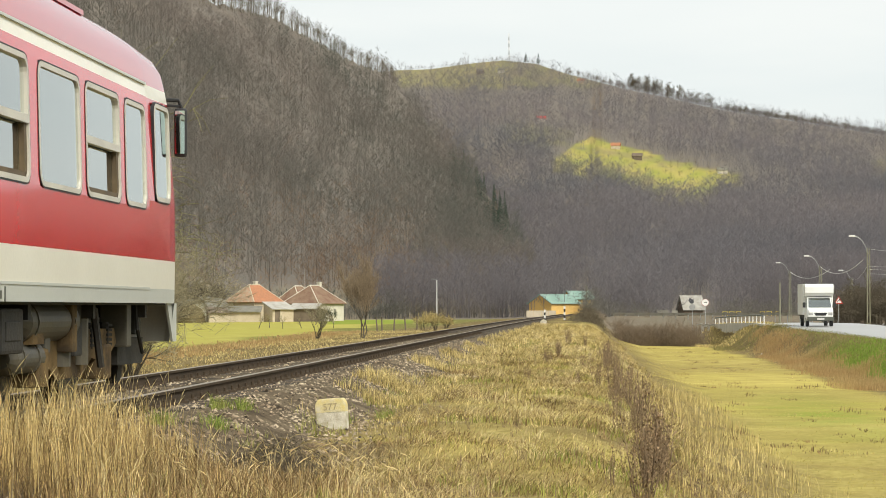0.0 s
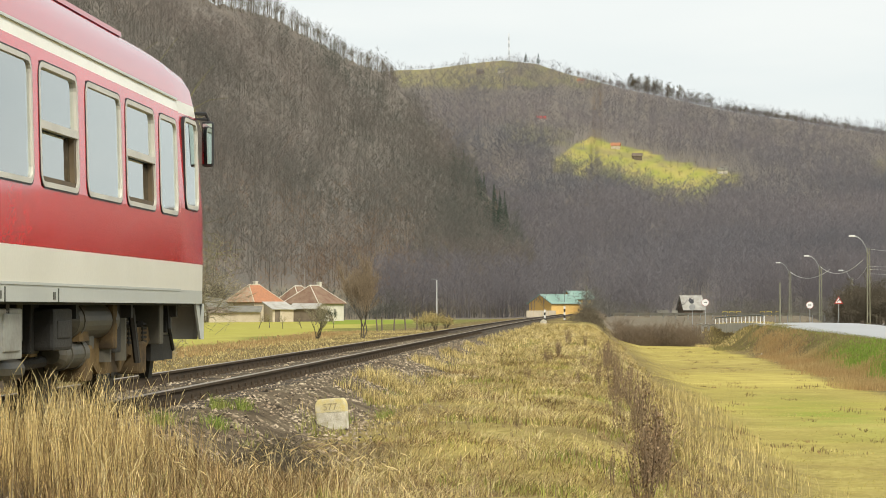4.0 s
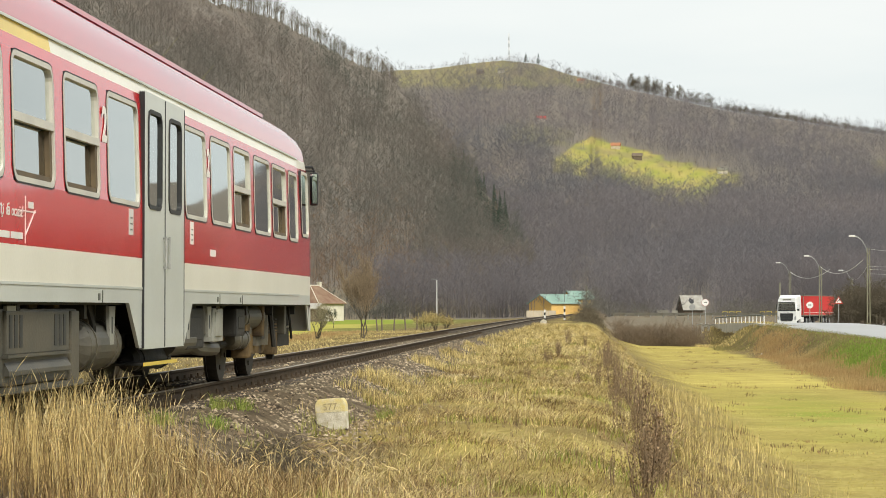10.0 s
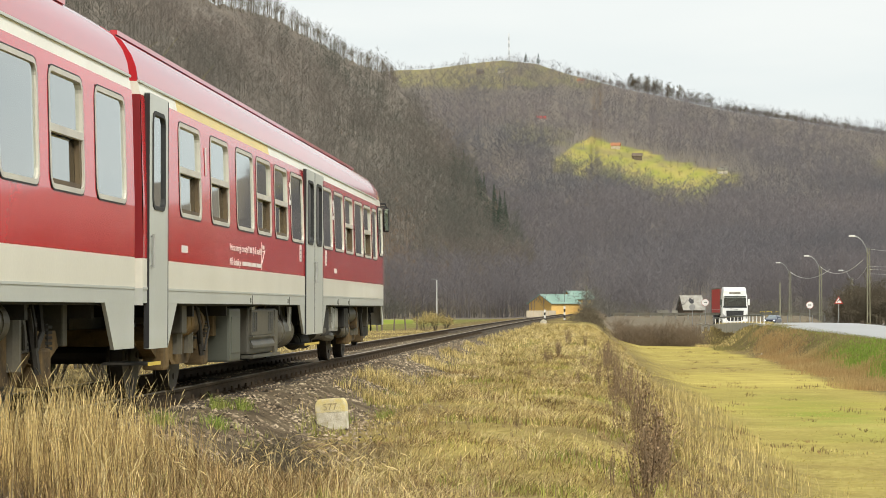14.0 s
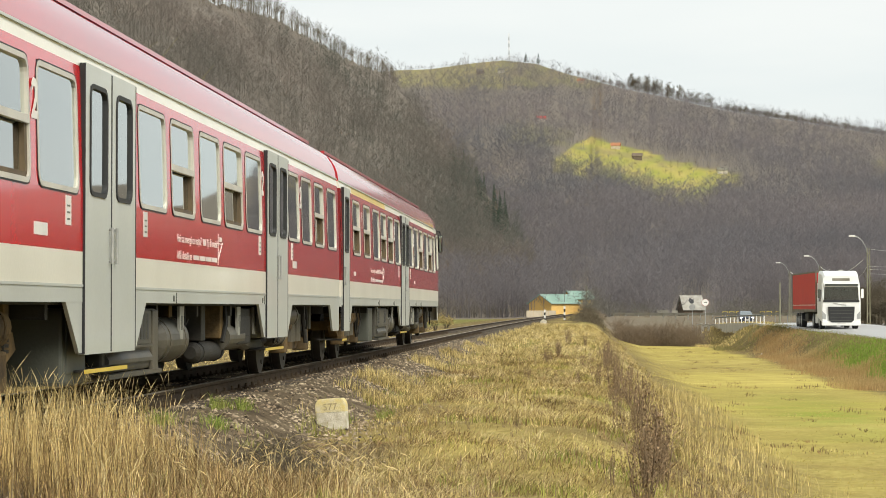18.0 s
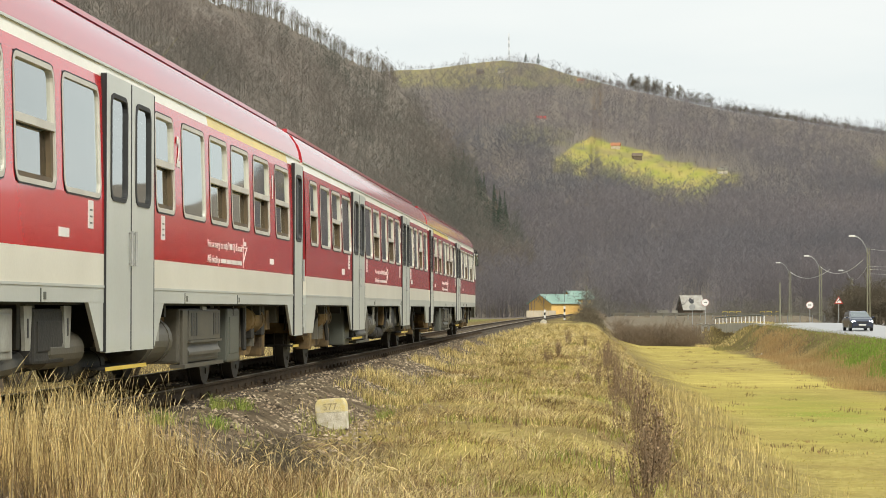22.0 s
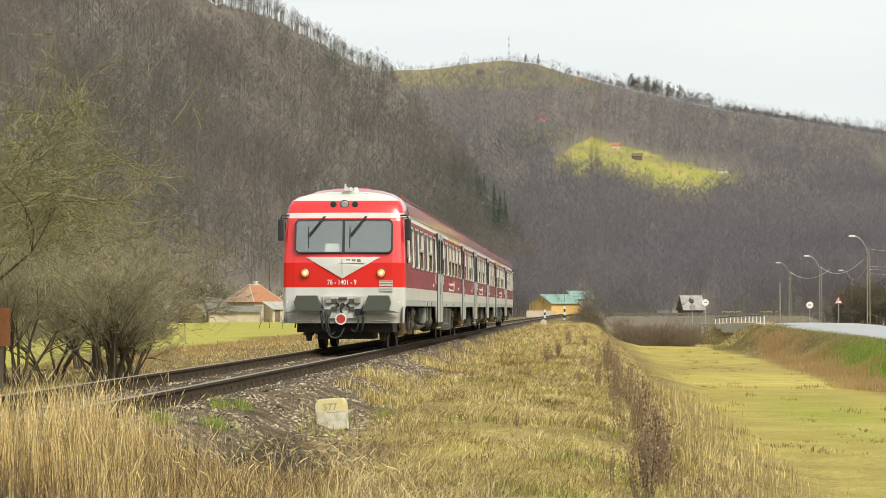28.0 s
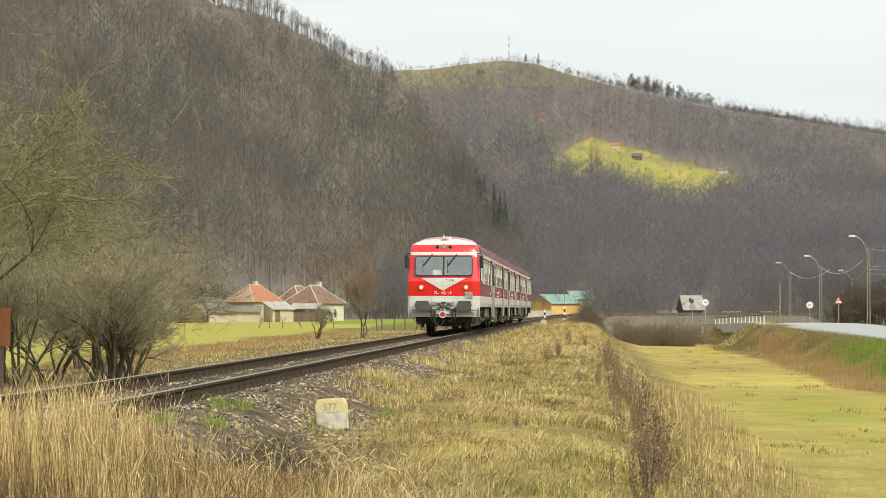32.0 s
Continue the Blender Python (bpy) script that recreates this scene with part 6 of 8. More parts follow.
    # lamps
    for x in (-0.87, 0.87):
        bm = bmesh.new()
        rod(bm, (x, -0.08, 1.755), (x, 0.035, 1.755), 0.115, 0.10, n=20)
        lamp = part("headlamp", bm, "dark", car, "round headlamp with a dark rim")
        bm = bmesh.new()
        rod(bm, (x, 0.036, 1.755), (x, 0.05, 1.755), 0.085, 0.06, n=20)
        ln = part("lens", bm, "lamp_warm", lamp, "lit warm lens")
        bm = bmesh.new()
        rod(bm, (x, 0.049, 1.755), (x, 0.056, 1.755), 0.040, 0.028, n=16)
        part("bulb", bm, "lamp_bulb", ln, "pale glowing bulb")
    for x, r, k in ((0.0, 0.105, "steel"), (-0.24, 0.075, "rubber"), (0.26, 0.075, "rubber")):
        bm = bmesh.new()
        rod(bm, (x, -0.40, 3.335), (x, -0.30, 3.335), r, r, n=20)
        lamp = part("roof_lamp", bm, "dark", car)
        bm = bmesh.new()
        rod(bm, (x, -0.30, 3.335), (x, -0.285, 3.335), r * 0.8, r * 0.62, n=20)
        part("lens", bm, k, lamp)
    # louvre plate, horn, side windows of the cab, mirrors
    bm = bmesh.new()
    for i in range(7):
        box(bm, -1.13, -0.82, -0.05, -0.008, 1.345 + i * 0.036, 1.365 + i * 0.036)
    part("louvre", bm, "cab_white", car)
    bm = bmesh.new()
    rod(bm, (0.05, -0.95, 3.60), (0.05, -0.95, 3.84), 0.025, n=6)
    rod(bm, (0.02, -1.25, 3.72), (0.02, -0.85, 3.72), 0.02, 0.055, 10)
    rod(bm, (-0.08, -1.25, 3.71), (-0.08, -0.88, 3.71), 0.02, 0.05, 10)
    box(bm, -0.26, 0.14, -1.3, -0.95, 3.56, 3.68, 0.03)
    rod(bm, (-0.18, -1.1, 3.66), (-0.18, -1.1, 3.76), 0.08, 0.05, 10)
    part("roof_horn", bm, "cab_white", car, "white roof horns")
    for sg in (-1, 1):
        window(car, sg, 0.55, 1.42, "n", 2.0, 2.96, "cab_window")
        bm = bmesh.new()
        pipe(bm, [(sg * 1.26, -0.36, 3.08), (sg * 1.44, -0.24, 3.08), (sg * 1.47, -0.22, 3.0)], 0.02, 6)
        pipe(bm, [(sg * 1.27, -0.36, 3.02), (sg * 1.45, -0.24, 3.02)], 0.014, 6)
        box(bm, sg * 1.40, sg * 1.53, -0.28, -0.17, 2.50, 3.0, 0.035)
        mi_ = part("rear_view_mirror", bm, "rubber", car, "black rear-view mirror on a bracket")
        bm = bmesh.new()
        box(bm, sg * 1.415, sg * 1.515, -0.286, -0.282, 2.53, 2.97)
        part("mirror_glass", bm, "mirror", mi_)
    # apron: dark angular covers, draw gear, hoses, tail disc
    for sg in (-1, 1):
        bm = bmesh.new()
        pts = [(0.46, 0.89), (0.59, 1.24), (1.05, 1.24), (1.10, 1.08), (1.05, 0.90)]
        prism(bm, [(sg * x, z) for x, z in pts], "y", -0.02, 0.24)
        prism(bm, [(sg * 0.50, 0.85), (sg * 1.30, 0.85), (sg * 1.05, 0.91), (sg * 0.52, 0.91)], "y", -0.02, 0.22)
        part("buffer_cover", bm, "dark", car, "dark grey angular cover on the apron")
        bm = bmesh.new()
        pipe(bm, [(sg * 0.70, 0.0, 0.70), (sg * 0.70, 0.06, 0.66), (sg * 1.02, 0.06, 0.66), (sg * 1.02, 0.0, 0.70)], 0.014, 6)
        part("grab_rail", bm, "steel", car)
        bm = bmesh.new()
        prism(bm, [(0.0, 1.0), (-0.52, 1.0), (-0.20, 0.61), (0.0, 0.61)], "x", sg * 1.36, sg * 1.385)
        part("end_skirt", bm, "grey", car)
        bm = bmesh.new()
        pipe(bm, bent([(sg * 0.45, 0.06, 0.98), (sg * 0.48, 0.16, 0.78), (sg * 0.45, 0.14, 0.50), (sg * 0.38, 0.05, 0.40)]), 0.026, 8)
        part("brake_hose", bm, "rubber", car)
    bm = bmesh.new()
    box(bm, -0.46, 0.46, -0.02, 0.05, 0.72, 1.24, 0.01)
    plate = part("coupling_plate", bm, "grey", car, "grimy light grey coupling plate")
    for x, z in ((-0.2, 1.12), (0.2, 1.12), (-0.2, 0.94), (0.2, 0.94)):
        bm = bmesh.new()
        box(bm, x - 0.06, x + 0.06, 0.04, 0.10, z - 0.05, z + 0.05, 0.01)
        part("buffer_bolt", bm, "tank", plate)
        bm = bmesh.new()
        rod(bm, (x, 0.05, z), (x * 0.4, 0.12, 1.02), 0.022, n=6)
        part("stay", bm, "under", plate)
    for x0, x1, z0, z1, k in ((0.26, 0.40, 1.06, 1.20, "tank_pale"), (-0.40, -0.26, 1.06, 1.20, "tank_pale"), (-0.44, -0.28, 0.80, 0.94, "under"), (0.28, 0.42, 0.78, 0.93, "tank"), (-0.10, 0.10, 1.14, 1.20, "tank")):
        bm = bmesh.new()
        box(bm, x0, x1, 0.04, 0.13, z0, z1, 0.015)
        part("cable_socket", bm, k, plate, "cable socket with its flap")
    for x, z, l in ((-0.34, 0.84, 0.42), (0.30, 0.82, 0.46)):
        bm = bmesh.new()
        pipe(bm, bent([(x, 0.10, z), (x * 1.1, 0.20, z - l * 0.4), (x * 0.9, 0.18, z - l), (x * 0.6, 0.10, z - l * 0.9)]), 0.022, 8)
        part("air_hose", bm, "rubber", car)
    bm = bmesh.new()
    rod(bm, (0, 0.02, 1.02), (0, 0.22, 1.02), 0.05, n=10)
    pipe(bm, [(0, 0.2, 1.02), (0.03, 0.24, 0.9), (-0.02, 0.26, 0.78), (0.04, 0.25, 0.72)], 0.026, 8)
    part("draw_hook", bm, "under", car)
    bm = bmesh.new()
    pipe(bm, bent([(0.36, 0.1, 0.92), (0.37, 0.18, 0.55), (0.27, 0.18, 0.31), (0.08, 0.16, 0.30), (-0.03, 0.1, 0.5)]), 0.022, 8)
    part("brake_hose", bm, "rubber", car)
    bm = bmesh.new()
    rod(bm, (0.02, 0.30, 0.71), (0.02, 0.315, 0.71), 0.135, n=24)
    disc = part("tail_disc", bm, "sign_white", car, "red and white tail disc")
    bm = bmesh.new()
    rod(bm, (0.02, 0.316, 0.71), (0.02, 0.322, 0.71), 0.10, n=24)
    part("red_centre", bm, "sign_red", disc)
    # dark boxes fill the space under the apron, a guard iron each side
    bm = bmesh.new()
    box(bm, -1.1, 1.1, -1.6, -0.35, 0.40, 0.66)
    box(bm, -0.62, 0.62, -1.9, -0.6, 0.24, 0.45)
    for x in (-0.85, 0.85):
        prism(bm, [(x - 0.1, 0.62), (x + 0.1, 0.62), (x + 0.05, 0.2), (x - 0.05, 0.2)], "y", -0.7, -0.5)
    part("rail_guard", bm, "under", car)


def driving_car(length, wins, doors, door_window, first, label, side, numerals, marks, ad):
    car = thing("railcar", label, "railcar", "train cars")
    cab(car)
    both = [(door_window[0], door_window[1], "x")] + wins
    car_common(car, length, 1.7, both, both, doors, doors, first, first, 3)
    for sg in (1, -1):
        window(car, sg, door_window[0], door_window[1], "n", name="cab_door_window")
    for text, v in numerals:
        lettering(car, side, v, 2.42, text, 0.42, "class_numeral")
    for v in marks:
        bars(car, side, v, v + 0.42, 1.53, 0.075, "unit_mark")
    advert(car, side, ad)
    bm = bmesh.new()
    box(bm, -0.7, 0.7, -length - 0.40, -length + 0.05, 1.08, 3.16, 0.03)
    part("gangway_bellows", bm, "rubber", car, "black rubber gangway bellows")
    return car


def middle_car():
    car = thing("railcar", "red and cream intermediate railcar between the driving cars", "railcar", "train cars")
    car_common(car, 26.5, 0.0, MIDDLE, MIDDLE, [(6.66, 8.75, 2), (17.53, 19.72, 2)], [(6.66, 8.75, 2), (17.53, 19.72, 2)], None, None, 8)
    for v in (5.1, 9.0, 21.4):
        lettering(car, 1, v, 2.42, "2", 0.42, "class_numeral")
    for v in (5.6, 21.0):
        bars(car, 1, v, v + 0.5, 1.52, 0.10, "unit_mark")
    advert(car, 1, 14.0)
    return car


CAR_A = driving_car(26.05, RIGHT, [(11.32, 13.5, 2), (24.83, 25.85, 1)], (1.80, 2.85), (17.6, 24.2), "red and cream driving railcar leading away, mirror by the cab", 1, (("2", 9.66), ("1", 22.4), ("2", 15.2)), (9.2, 23.6), 19.45)
CAR_M = middle_car()


def roof_stacks(car):
    for v, w in ((9.8, 0.5), (11.0, 0.35), (12.6, 0.45)):
        bm = bmesh.new()
        box(bm, 0.42, 0.95, -v - w, -v + w, 3.58, 3.86, 0.04)
        rod(bm, (0.62, -v, 3.84), (0.62, -v, 3.97), 0.09, 0.08, 10)
        part("exhaust_stack", bm, "dark", car, "dark roof exhaust housing")


CAR_F = driving_car(25.2, REAR, [(11.25, 13.5, 2), (24.1, 25.05, 1)], (1.70, 2.72), (17.3, 23.6), "red and cream driving railcar with lit headlamps at the rear", -1, (("1", 22.0), ("2", 14.95)), (9.5, 21.7), 18.0)
roof_stacks(CAR_F)

# ---- things along the line and in the valley
def ground_z(x, y):
    return float(land(np.array([x], float), np.array([y], float))[0])


def at_bearing(u, d, dz=0.0):
    x, y = place(u, d)
    return Vector((float(x), float(y), ground_z(x, y) + dz))


def tube_net(branches):
    """Tapered three-sided limbs from (p, q, r0, r1)."""
    V, F = [], []
    for p, q, r0, r1 in branches:
        d = (q - p).normalized()
        s = d.orthogonal().normalized()
        t = d.cross(s)
        b = len(V)
        for c, r in ((p, r0), (q, r1)):
            for k in range(3):
                a = k * 2.0944
                V.append(c + (s * math.cos(a) + t * math.sin(a)) * r)
        for k in range(3):
            j = (k + 1) % 3
            F.append((b + k, b + j, b + 3 + j, b + 3 + k))
    return V, F


def bare_tree(name, base, height, seed, stems=1, depth=5, spread=0.55, droop=0.0, stem_r=None, fork=3, label="bare tree with grey branches", upright=0.35, fine="twig_near", lean=(0, 0), rmin=0.0028):
    """A leafless tree or bush: tapered stems that fork into limbs and fine twigs."""
    rng = random.Random(seed)
    thick, thin = [[] for _ in range(stems)], []
    now = [0]

    def grow(p, d, ln, r, level):
        n = 3 if level < 3 else 2
        for i in range(n):
            wig = Vector((rng.gauss(0, 1), rng.gauss(0, 1), rng.gauss(0, 0.6))) * 0.25
            d = (d + wig + Vector((0, 0, upright * 0.25 - droop * 0.22 * level))).normalized()
            q = p + d * (ln / n)
            r1 = r * (0.82 if i < n - 1 else 0.7)
            (thick[now[0]] if level < 2 else thin).append((p.copy(), q.copy(), r, r1))
            p, r = q, r1
            if level < depth and (i > 0 or level > 0):
                for _ in range(fork if i == n - 1 else max(1, fork - 1)):
                    e = Vector((rng.gauss(0, 1), rng.gauss(0, 1), rng.gauss(0, 0.7)))
                    e = (d * (1 - spread) + e.normalized() * spread + Vector((0, 0, 0.15 * upright))).normalized()
                    grow(p.copy(), e, ln * rng.uniform(0.5, 0.75), max(rmin, r * rng.uniform(0.45, 0.65)), level + 1)

    for k in range(stems):
        now[0] = k
        a = rng.random() * 6.283
        d = Vector((math.cos(a) * 0.45 + lean[0], math.sin(a) * 0.45 + lean[1], 1.0)).normalized() if stems > 1 else Vector((lean[0], lean[1], 1)).normalized()
        off = Vector((math.cos(a), math.sin(a), 0)) * (0.25 * rng.random() if stems > 1 else 0)
        grow(off, d, height * rng.uniform(0.36, 0.46), stem_r or height * 0.02, 0)
    ob = thing(name, label, "tree" if "tree" in name else "bush", m=Matrix.Translation(base))
    for limb in thick:
        V, F = tube_net(limb)
        nm = "trunk" if stems == 1 else "stem"
        share(nm, mesh_np(nm, V, F, "bark", True), ob)
    V, F = tube_net(thin)
    share("crown", mesh_np("crown", V, F, fine), ob)
    return ob


def dead_weed(seed):
    """A clump of upright dead stems, one metre tall, with short twigs and curled brown leaves and seed pods."""
    rng = random.Random(seed)
    ob = thing("dead_weed", "dead brown weed stalks with curled leaves on the bank", "weed", "weeds on the bank")
    pods, stalks = bmesh.new(), []
    for k in range(rng.randint(5, 8)):
        a, r = rng.random() * 6.28, rng.random() * 0.16
        p = Vector((math.cos(a) * r, math.sin(a) * r, 0))
        top = Vector((p.x * 1.9 + rng.gauss(0, 0.07), p.y * 1.9 + rng.gauss(0, 0.07), rng.uniform(0.6, 1.0)))
        net, n = [], 6
        for i in range(n):
            b, c = p.lerp(top, i / n), p.lerp(top, (i + 1) / n)
            net.append((b, c, 0.0105 * (1 - 0.1 * i), 0.0105 * (1 - 0.1 * (i + 1))))
            for _ in range(3 if i > 0 else 1):
                q = b.lerp(c, rng.random())
                e = rng.random() * 6.28
                tip = q + Vector((math.cos(e) * 0.06, math.sin(e) * 0.06, rng.uniform(0.01, 0.09))) * rng.uniform(0.6, 1.3)
                net.append((q, tip, 0.004, 0.0025))
                w = rng.uniform(0.010, 0.024)
                t_ = Vector((math.cos(e + 1.2), math.sin(e + 1.2), rng.uniform(-0.6, 0.6))) * w
                f = Vector((rng.gauss(0, 0.4), rng.gauss(0, 0.4), rng.choice((-1, -1, 1)))) * w * 1.6
                v = [pods.verts.new(c_) for c_ in (tip, tip + t_ + f * 0.4, tip + f, tip - t_ + f * 0.5)]
                pods.faces.new(v[:3])
                pods.faces.new((v[0], v[2], v[3]))
        stalks += net
    V, F = tube_net(stalks)
    tagged(share("stalk_tuft", mesh_np("stalk_tuft", V, F, "weed"), ob), kind="stuff")
    tagged(part("dead_foliage", pods, "dead_leaf", ob, "curled brown leaves and pods"), kind="stuff")
    return ob


def lineside_plants():
    bare_tree("bush", at_bearing(30, 52, -0.05), 3.6, 3, stems=10, depth=3, spread=0.40, rmin=0.0055, label="dense leafless bush beside the track", stem_r=0.045)
    bare_tree("bush", at_bearing(95, 56, -0.05), 3.2, 17, stems=8, depth=3, spread=0.5, rmin=0.006, label="dense dark leafless bush beside the track", stem_r=0.04)
    bare_tree("bush", at_bearing(190, 53, -0.05), 3.5, 5, stems=12, depth=3, spread=0.46, rmin=0.0055, label="broad leafless bush with many dark stems", stem_r=0.045)
    bare_tree("bush", at_bearing(205, 54, -0.05), 3.4, 71, stems=11, depth=3, spread=0.5, rmin=0.0055, label="broad leafless bush with a haze of fine twigs", stem_r=0.04)
    bare_tree("bush", at_bearing(232, 55, -0.05), 2.7, 6, stems=9, depth=3, spread=0.55, rmin=0.0055, label="broad leafless bush with arching twigs", stem_r=0.035, droop=0.15)
    bare_tree("tree", at_bearing(195, 66, -0.05), 4.8, 9, stems=3, depth=4, spread=0.6, rmin=0.0065, fork=3, label="gnarled leafless fruit tree behind the bushes", stem_r=0.06)
    bare_tree("tree", at_bearing(150, 70, -0.05), 5.6, 10, stems=3, depth=4, spread=0.6, rmin=0.0065, fork=3, label="gnarled leafless fruit tree behind the bushes", stem_r=0.065)
    bare_tree("tree", at_bearing(-185, 47, -0.05), 9.0, 14, stems=3, depth=4, spread=0.55, rmin=0.008, fork=3, droop=0.25, label="old leafless tree with drooping mossy branches", stem_r=0.06, upright=0.35, fine="mossy")
    bare_tree("tree", at_bearing(-120, 58, -0.05), 9.0, 15, stems=3, depth=4, spread=0.55, rmin=0.008, fork=3, droop=0.30, label="old leafless tree with drooping mossy branches", stem_r=0.06, upright=0.35, fine="mossy")
    bare_tree("tree", at_bearing(-110, 62, -0.05), 7.2, 19, stems=2, depth=3, spread=0.66, rmin=0.012, fork=3, droop=0.30, label="dark gnarled leafless tree among mossy ones", stem_r=0.05, upright=0.3, fine="bark")
    bare_tree("tree", at_bearing(640, 135, -0.05), 4.4, 21, stems=4, depth=4, spread=0.30, label="slim russet leafless tree by the line", stem_r=0.05, upright=1.0, fine="russet_twig", rmin=0.006)
    bare_tree("bush", at_bearing(560, 140, -0.05), 2.6, 22, stems=6, depth=3, spread=0.32, label="thin upright leafless shrub by the field", stem_r=0.035, upright=0.8)
    for i, (u, d, h) in enumerate(((458, 235, 1.9), (478, 235, 1.7), (501, 232, 2.0), (533, 232, 1.2), (590, 240, 1.6))):
        bare_tree("sapling_tree", at_bearing(u, d, -0.05), h, 30 + i, stems=1, depth=3, spread=0.4, label="small leafless fruit tree in the field", stem_r=0.05)
    for i, (u, d, h) in enumerate(((755, 170, 1.8), (770, 180, 2.0), (790, 190, 1.4))):
        bare_tree("bush", at_bearing(u, d, -0.05), h, 40 + i, stems=7, depth=3, spread=0.5, label="tan leafless shrub by the line", stem_r=0.03, fine="drygrass")
    bare_tree("tree", at_bearing(375, 372, -0.05), 7.0, 50, stems=3, depth=4, spread=0.55, fine="bark", rmin=0.014, label="dark leafless tree behind the sheds", stem_r=0.14)
    bare_tree("tree", at_bearing(335, 378, -0.05), 6.5, 51, stems=3, depth=4, spread=0.55, fine="bark", rmin=0.014, label="dark leafless tree behind the sheds", stem_r=0.14)
    for i, (u, d, h) in enumerate(((1520, 275, 7.4), (1560, 270, 7.6), (1498, 300, 6.0), (1510, 262, 5.2), (1548, 258, 6.8), (1530, 300, 7.2), (1568, 262, 6.8), (1540, 280, 6.0), (1575, 255, 6.2))):
        bare_tree("tree", at_bearing(u, d, -0.1), h, 60 + i, stems=4, depth=3, spread=0.6, label="dark leafless tree by the farm buildings", stem_r=0.12, fine="bark", rmin=0.026)
    # tall dead weeds on the crest of the bank
    rng = random.Random(77)
    plants = [dead_weed(400 + k) for k in range(6)]
    used = set()

    def weed(u, d, h):
        k = rng.randrange(6)
        m = Matrix.Translation(at_bearing(u, d, -0.03)) @ Matrix.Rotation(rng.random() * 6.28, 4, "Z") @ Matrix.Scale(h, 4)
        if k in used:
            copy_thing(plants[k], m)
        else:
            plants[k].matrix_basis = m
            used.add(k)
    for i in range(78):
        d = 22.0 * (75 / 22.0) ** (i / 77)
        u = float(np.interp(d, [22, 28, 35, 60, 75], [1132, 1140, 1122, 1086, 1076])) + rng.gauss(0, 25 * (1 - i / 130))
        weed(u, d + rng.gauss(0, 0.5), rng.uniform(0.42, 0.95) + 0.003 * (d - 22))
    for i in range(14):
        weed(rng.uniform(1140, 1172), rng.uniform(23, 29), rng.uniform(0.65, 1.0))
    for i in range(26):
        weed(rng.uniform(925, 1075), rng.uniform(48, 95), rng.uniform(0.4, 0.85))
    for i in range(22):
        weed(rng.uniform(1180, 1300), rng.uniform(19.5, 26), rng.uniform(0.18, 0.42))
    for i in range(14):
        weed(rng.uniform(640, 1050), rng.uniform(19.0, 30), rng.uniform(0.16, 0.36))
    # cut brambles in a dark heap beside the ballast
    for i in range(14):
        u, d = rng.uniform(420, 530), rng.uniform(20.5, 23.5)
        bare_tree("bramble_bush", at_bearing(u, d, -0.02), rng.uniform(0.35, 0.6), 200 + i, stems=5, depth=2, spread=0.8, droop=0.9, label="tangle of dark dead bramble stems", stem_r=0.007, upright=0.1, fine="bark")


lineside_plants()


def km_stone():
    p = at_bearing(591, 29.2, -0.12)
    ob = thing("kilometre_stone", "weathered white and yellow kilometre stone in the grass", "marker stone", m=Matrix.Translation(p) @ Matrix.Rotation(radians(-4), 4, "Z") @ Matrix.Rotation(radians(-4), 4, "Y"))
    bm = bmesh.new()
    prism(bm, [(-0.185, 0.0), (0.185, 0.0), (0.185, 0.44), (0.15, 0.50), (-0.15, 0.50), (-0.185, 0.44)], "y", -0.10, 0.10)
    bmesh.ops.bevel(bm, geom=bm.edges[:], offset=0.012, segments=2, affect="EDGES")
    part("stone_body", bm, "stone_white", ob, "flaking white stone body")
    bm = bmesh.new()
    prism(bm, [(-0.187, 0.33), (0.187, 0.33), (0.187, 0.44), (0.15, 0.503), (-0.15, 0.503), (-0.187, 0.44)], "y", -0.104, 0.103)
    bmesh.ops.bevel(bm, geom=bm.edges[:], offset=0.010, segments=2, affect="EDGES")
    cap = part("painted_cap", bm, "stone_yellow", ob, "faded yellow painted top")
    words("painted_number", "577", 0.12, "faint_black", cap, Matrix.Translation((0, -0.108, 0.365)) @ Matrix.Rotation(radians(90), 4, "X"), "faded black painted number")


M["stone_white"] = mat("flaking_white_stone", (0.66, 0.62, 0.52), 0.9, 0, (0.42, 0.37, 0.26), 9.0, 0.4, 60, fine=0.2)
M["stone_yellow"] = mat("faded_yellow_stone", (0.66, 0.55, 0.24), 0.9, 0, (0.62, 0.56, 0.40), 10.0, 0.4, 60, fine=0.2)
M["tile_mottled"] = mat("mottled_orange_and_grey_tiles", (0.42, 0.235, 0.14), 0.9, 0, (0.40, 0.33, 0.24), 2.2, 0.4, 8, fine=0.4)
M["tin_pale"] = mat("pale_sheet_roof", (0.44, 0.42, 0.38), 0.8, 0.0, (0.32, 0.30, 0.26), 0.8, 0.1, 10)
M["debris_white"] = mat("white_litter", (0.72, 0.72, 0.72), 0.6, 0, None, 6.0, 0, 30)
km_stone()


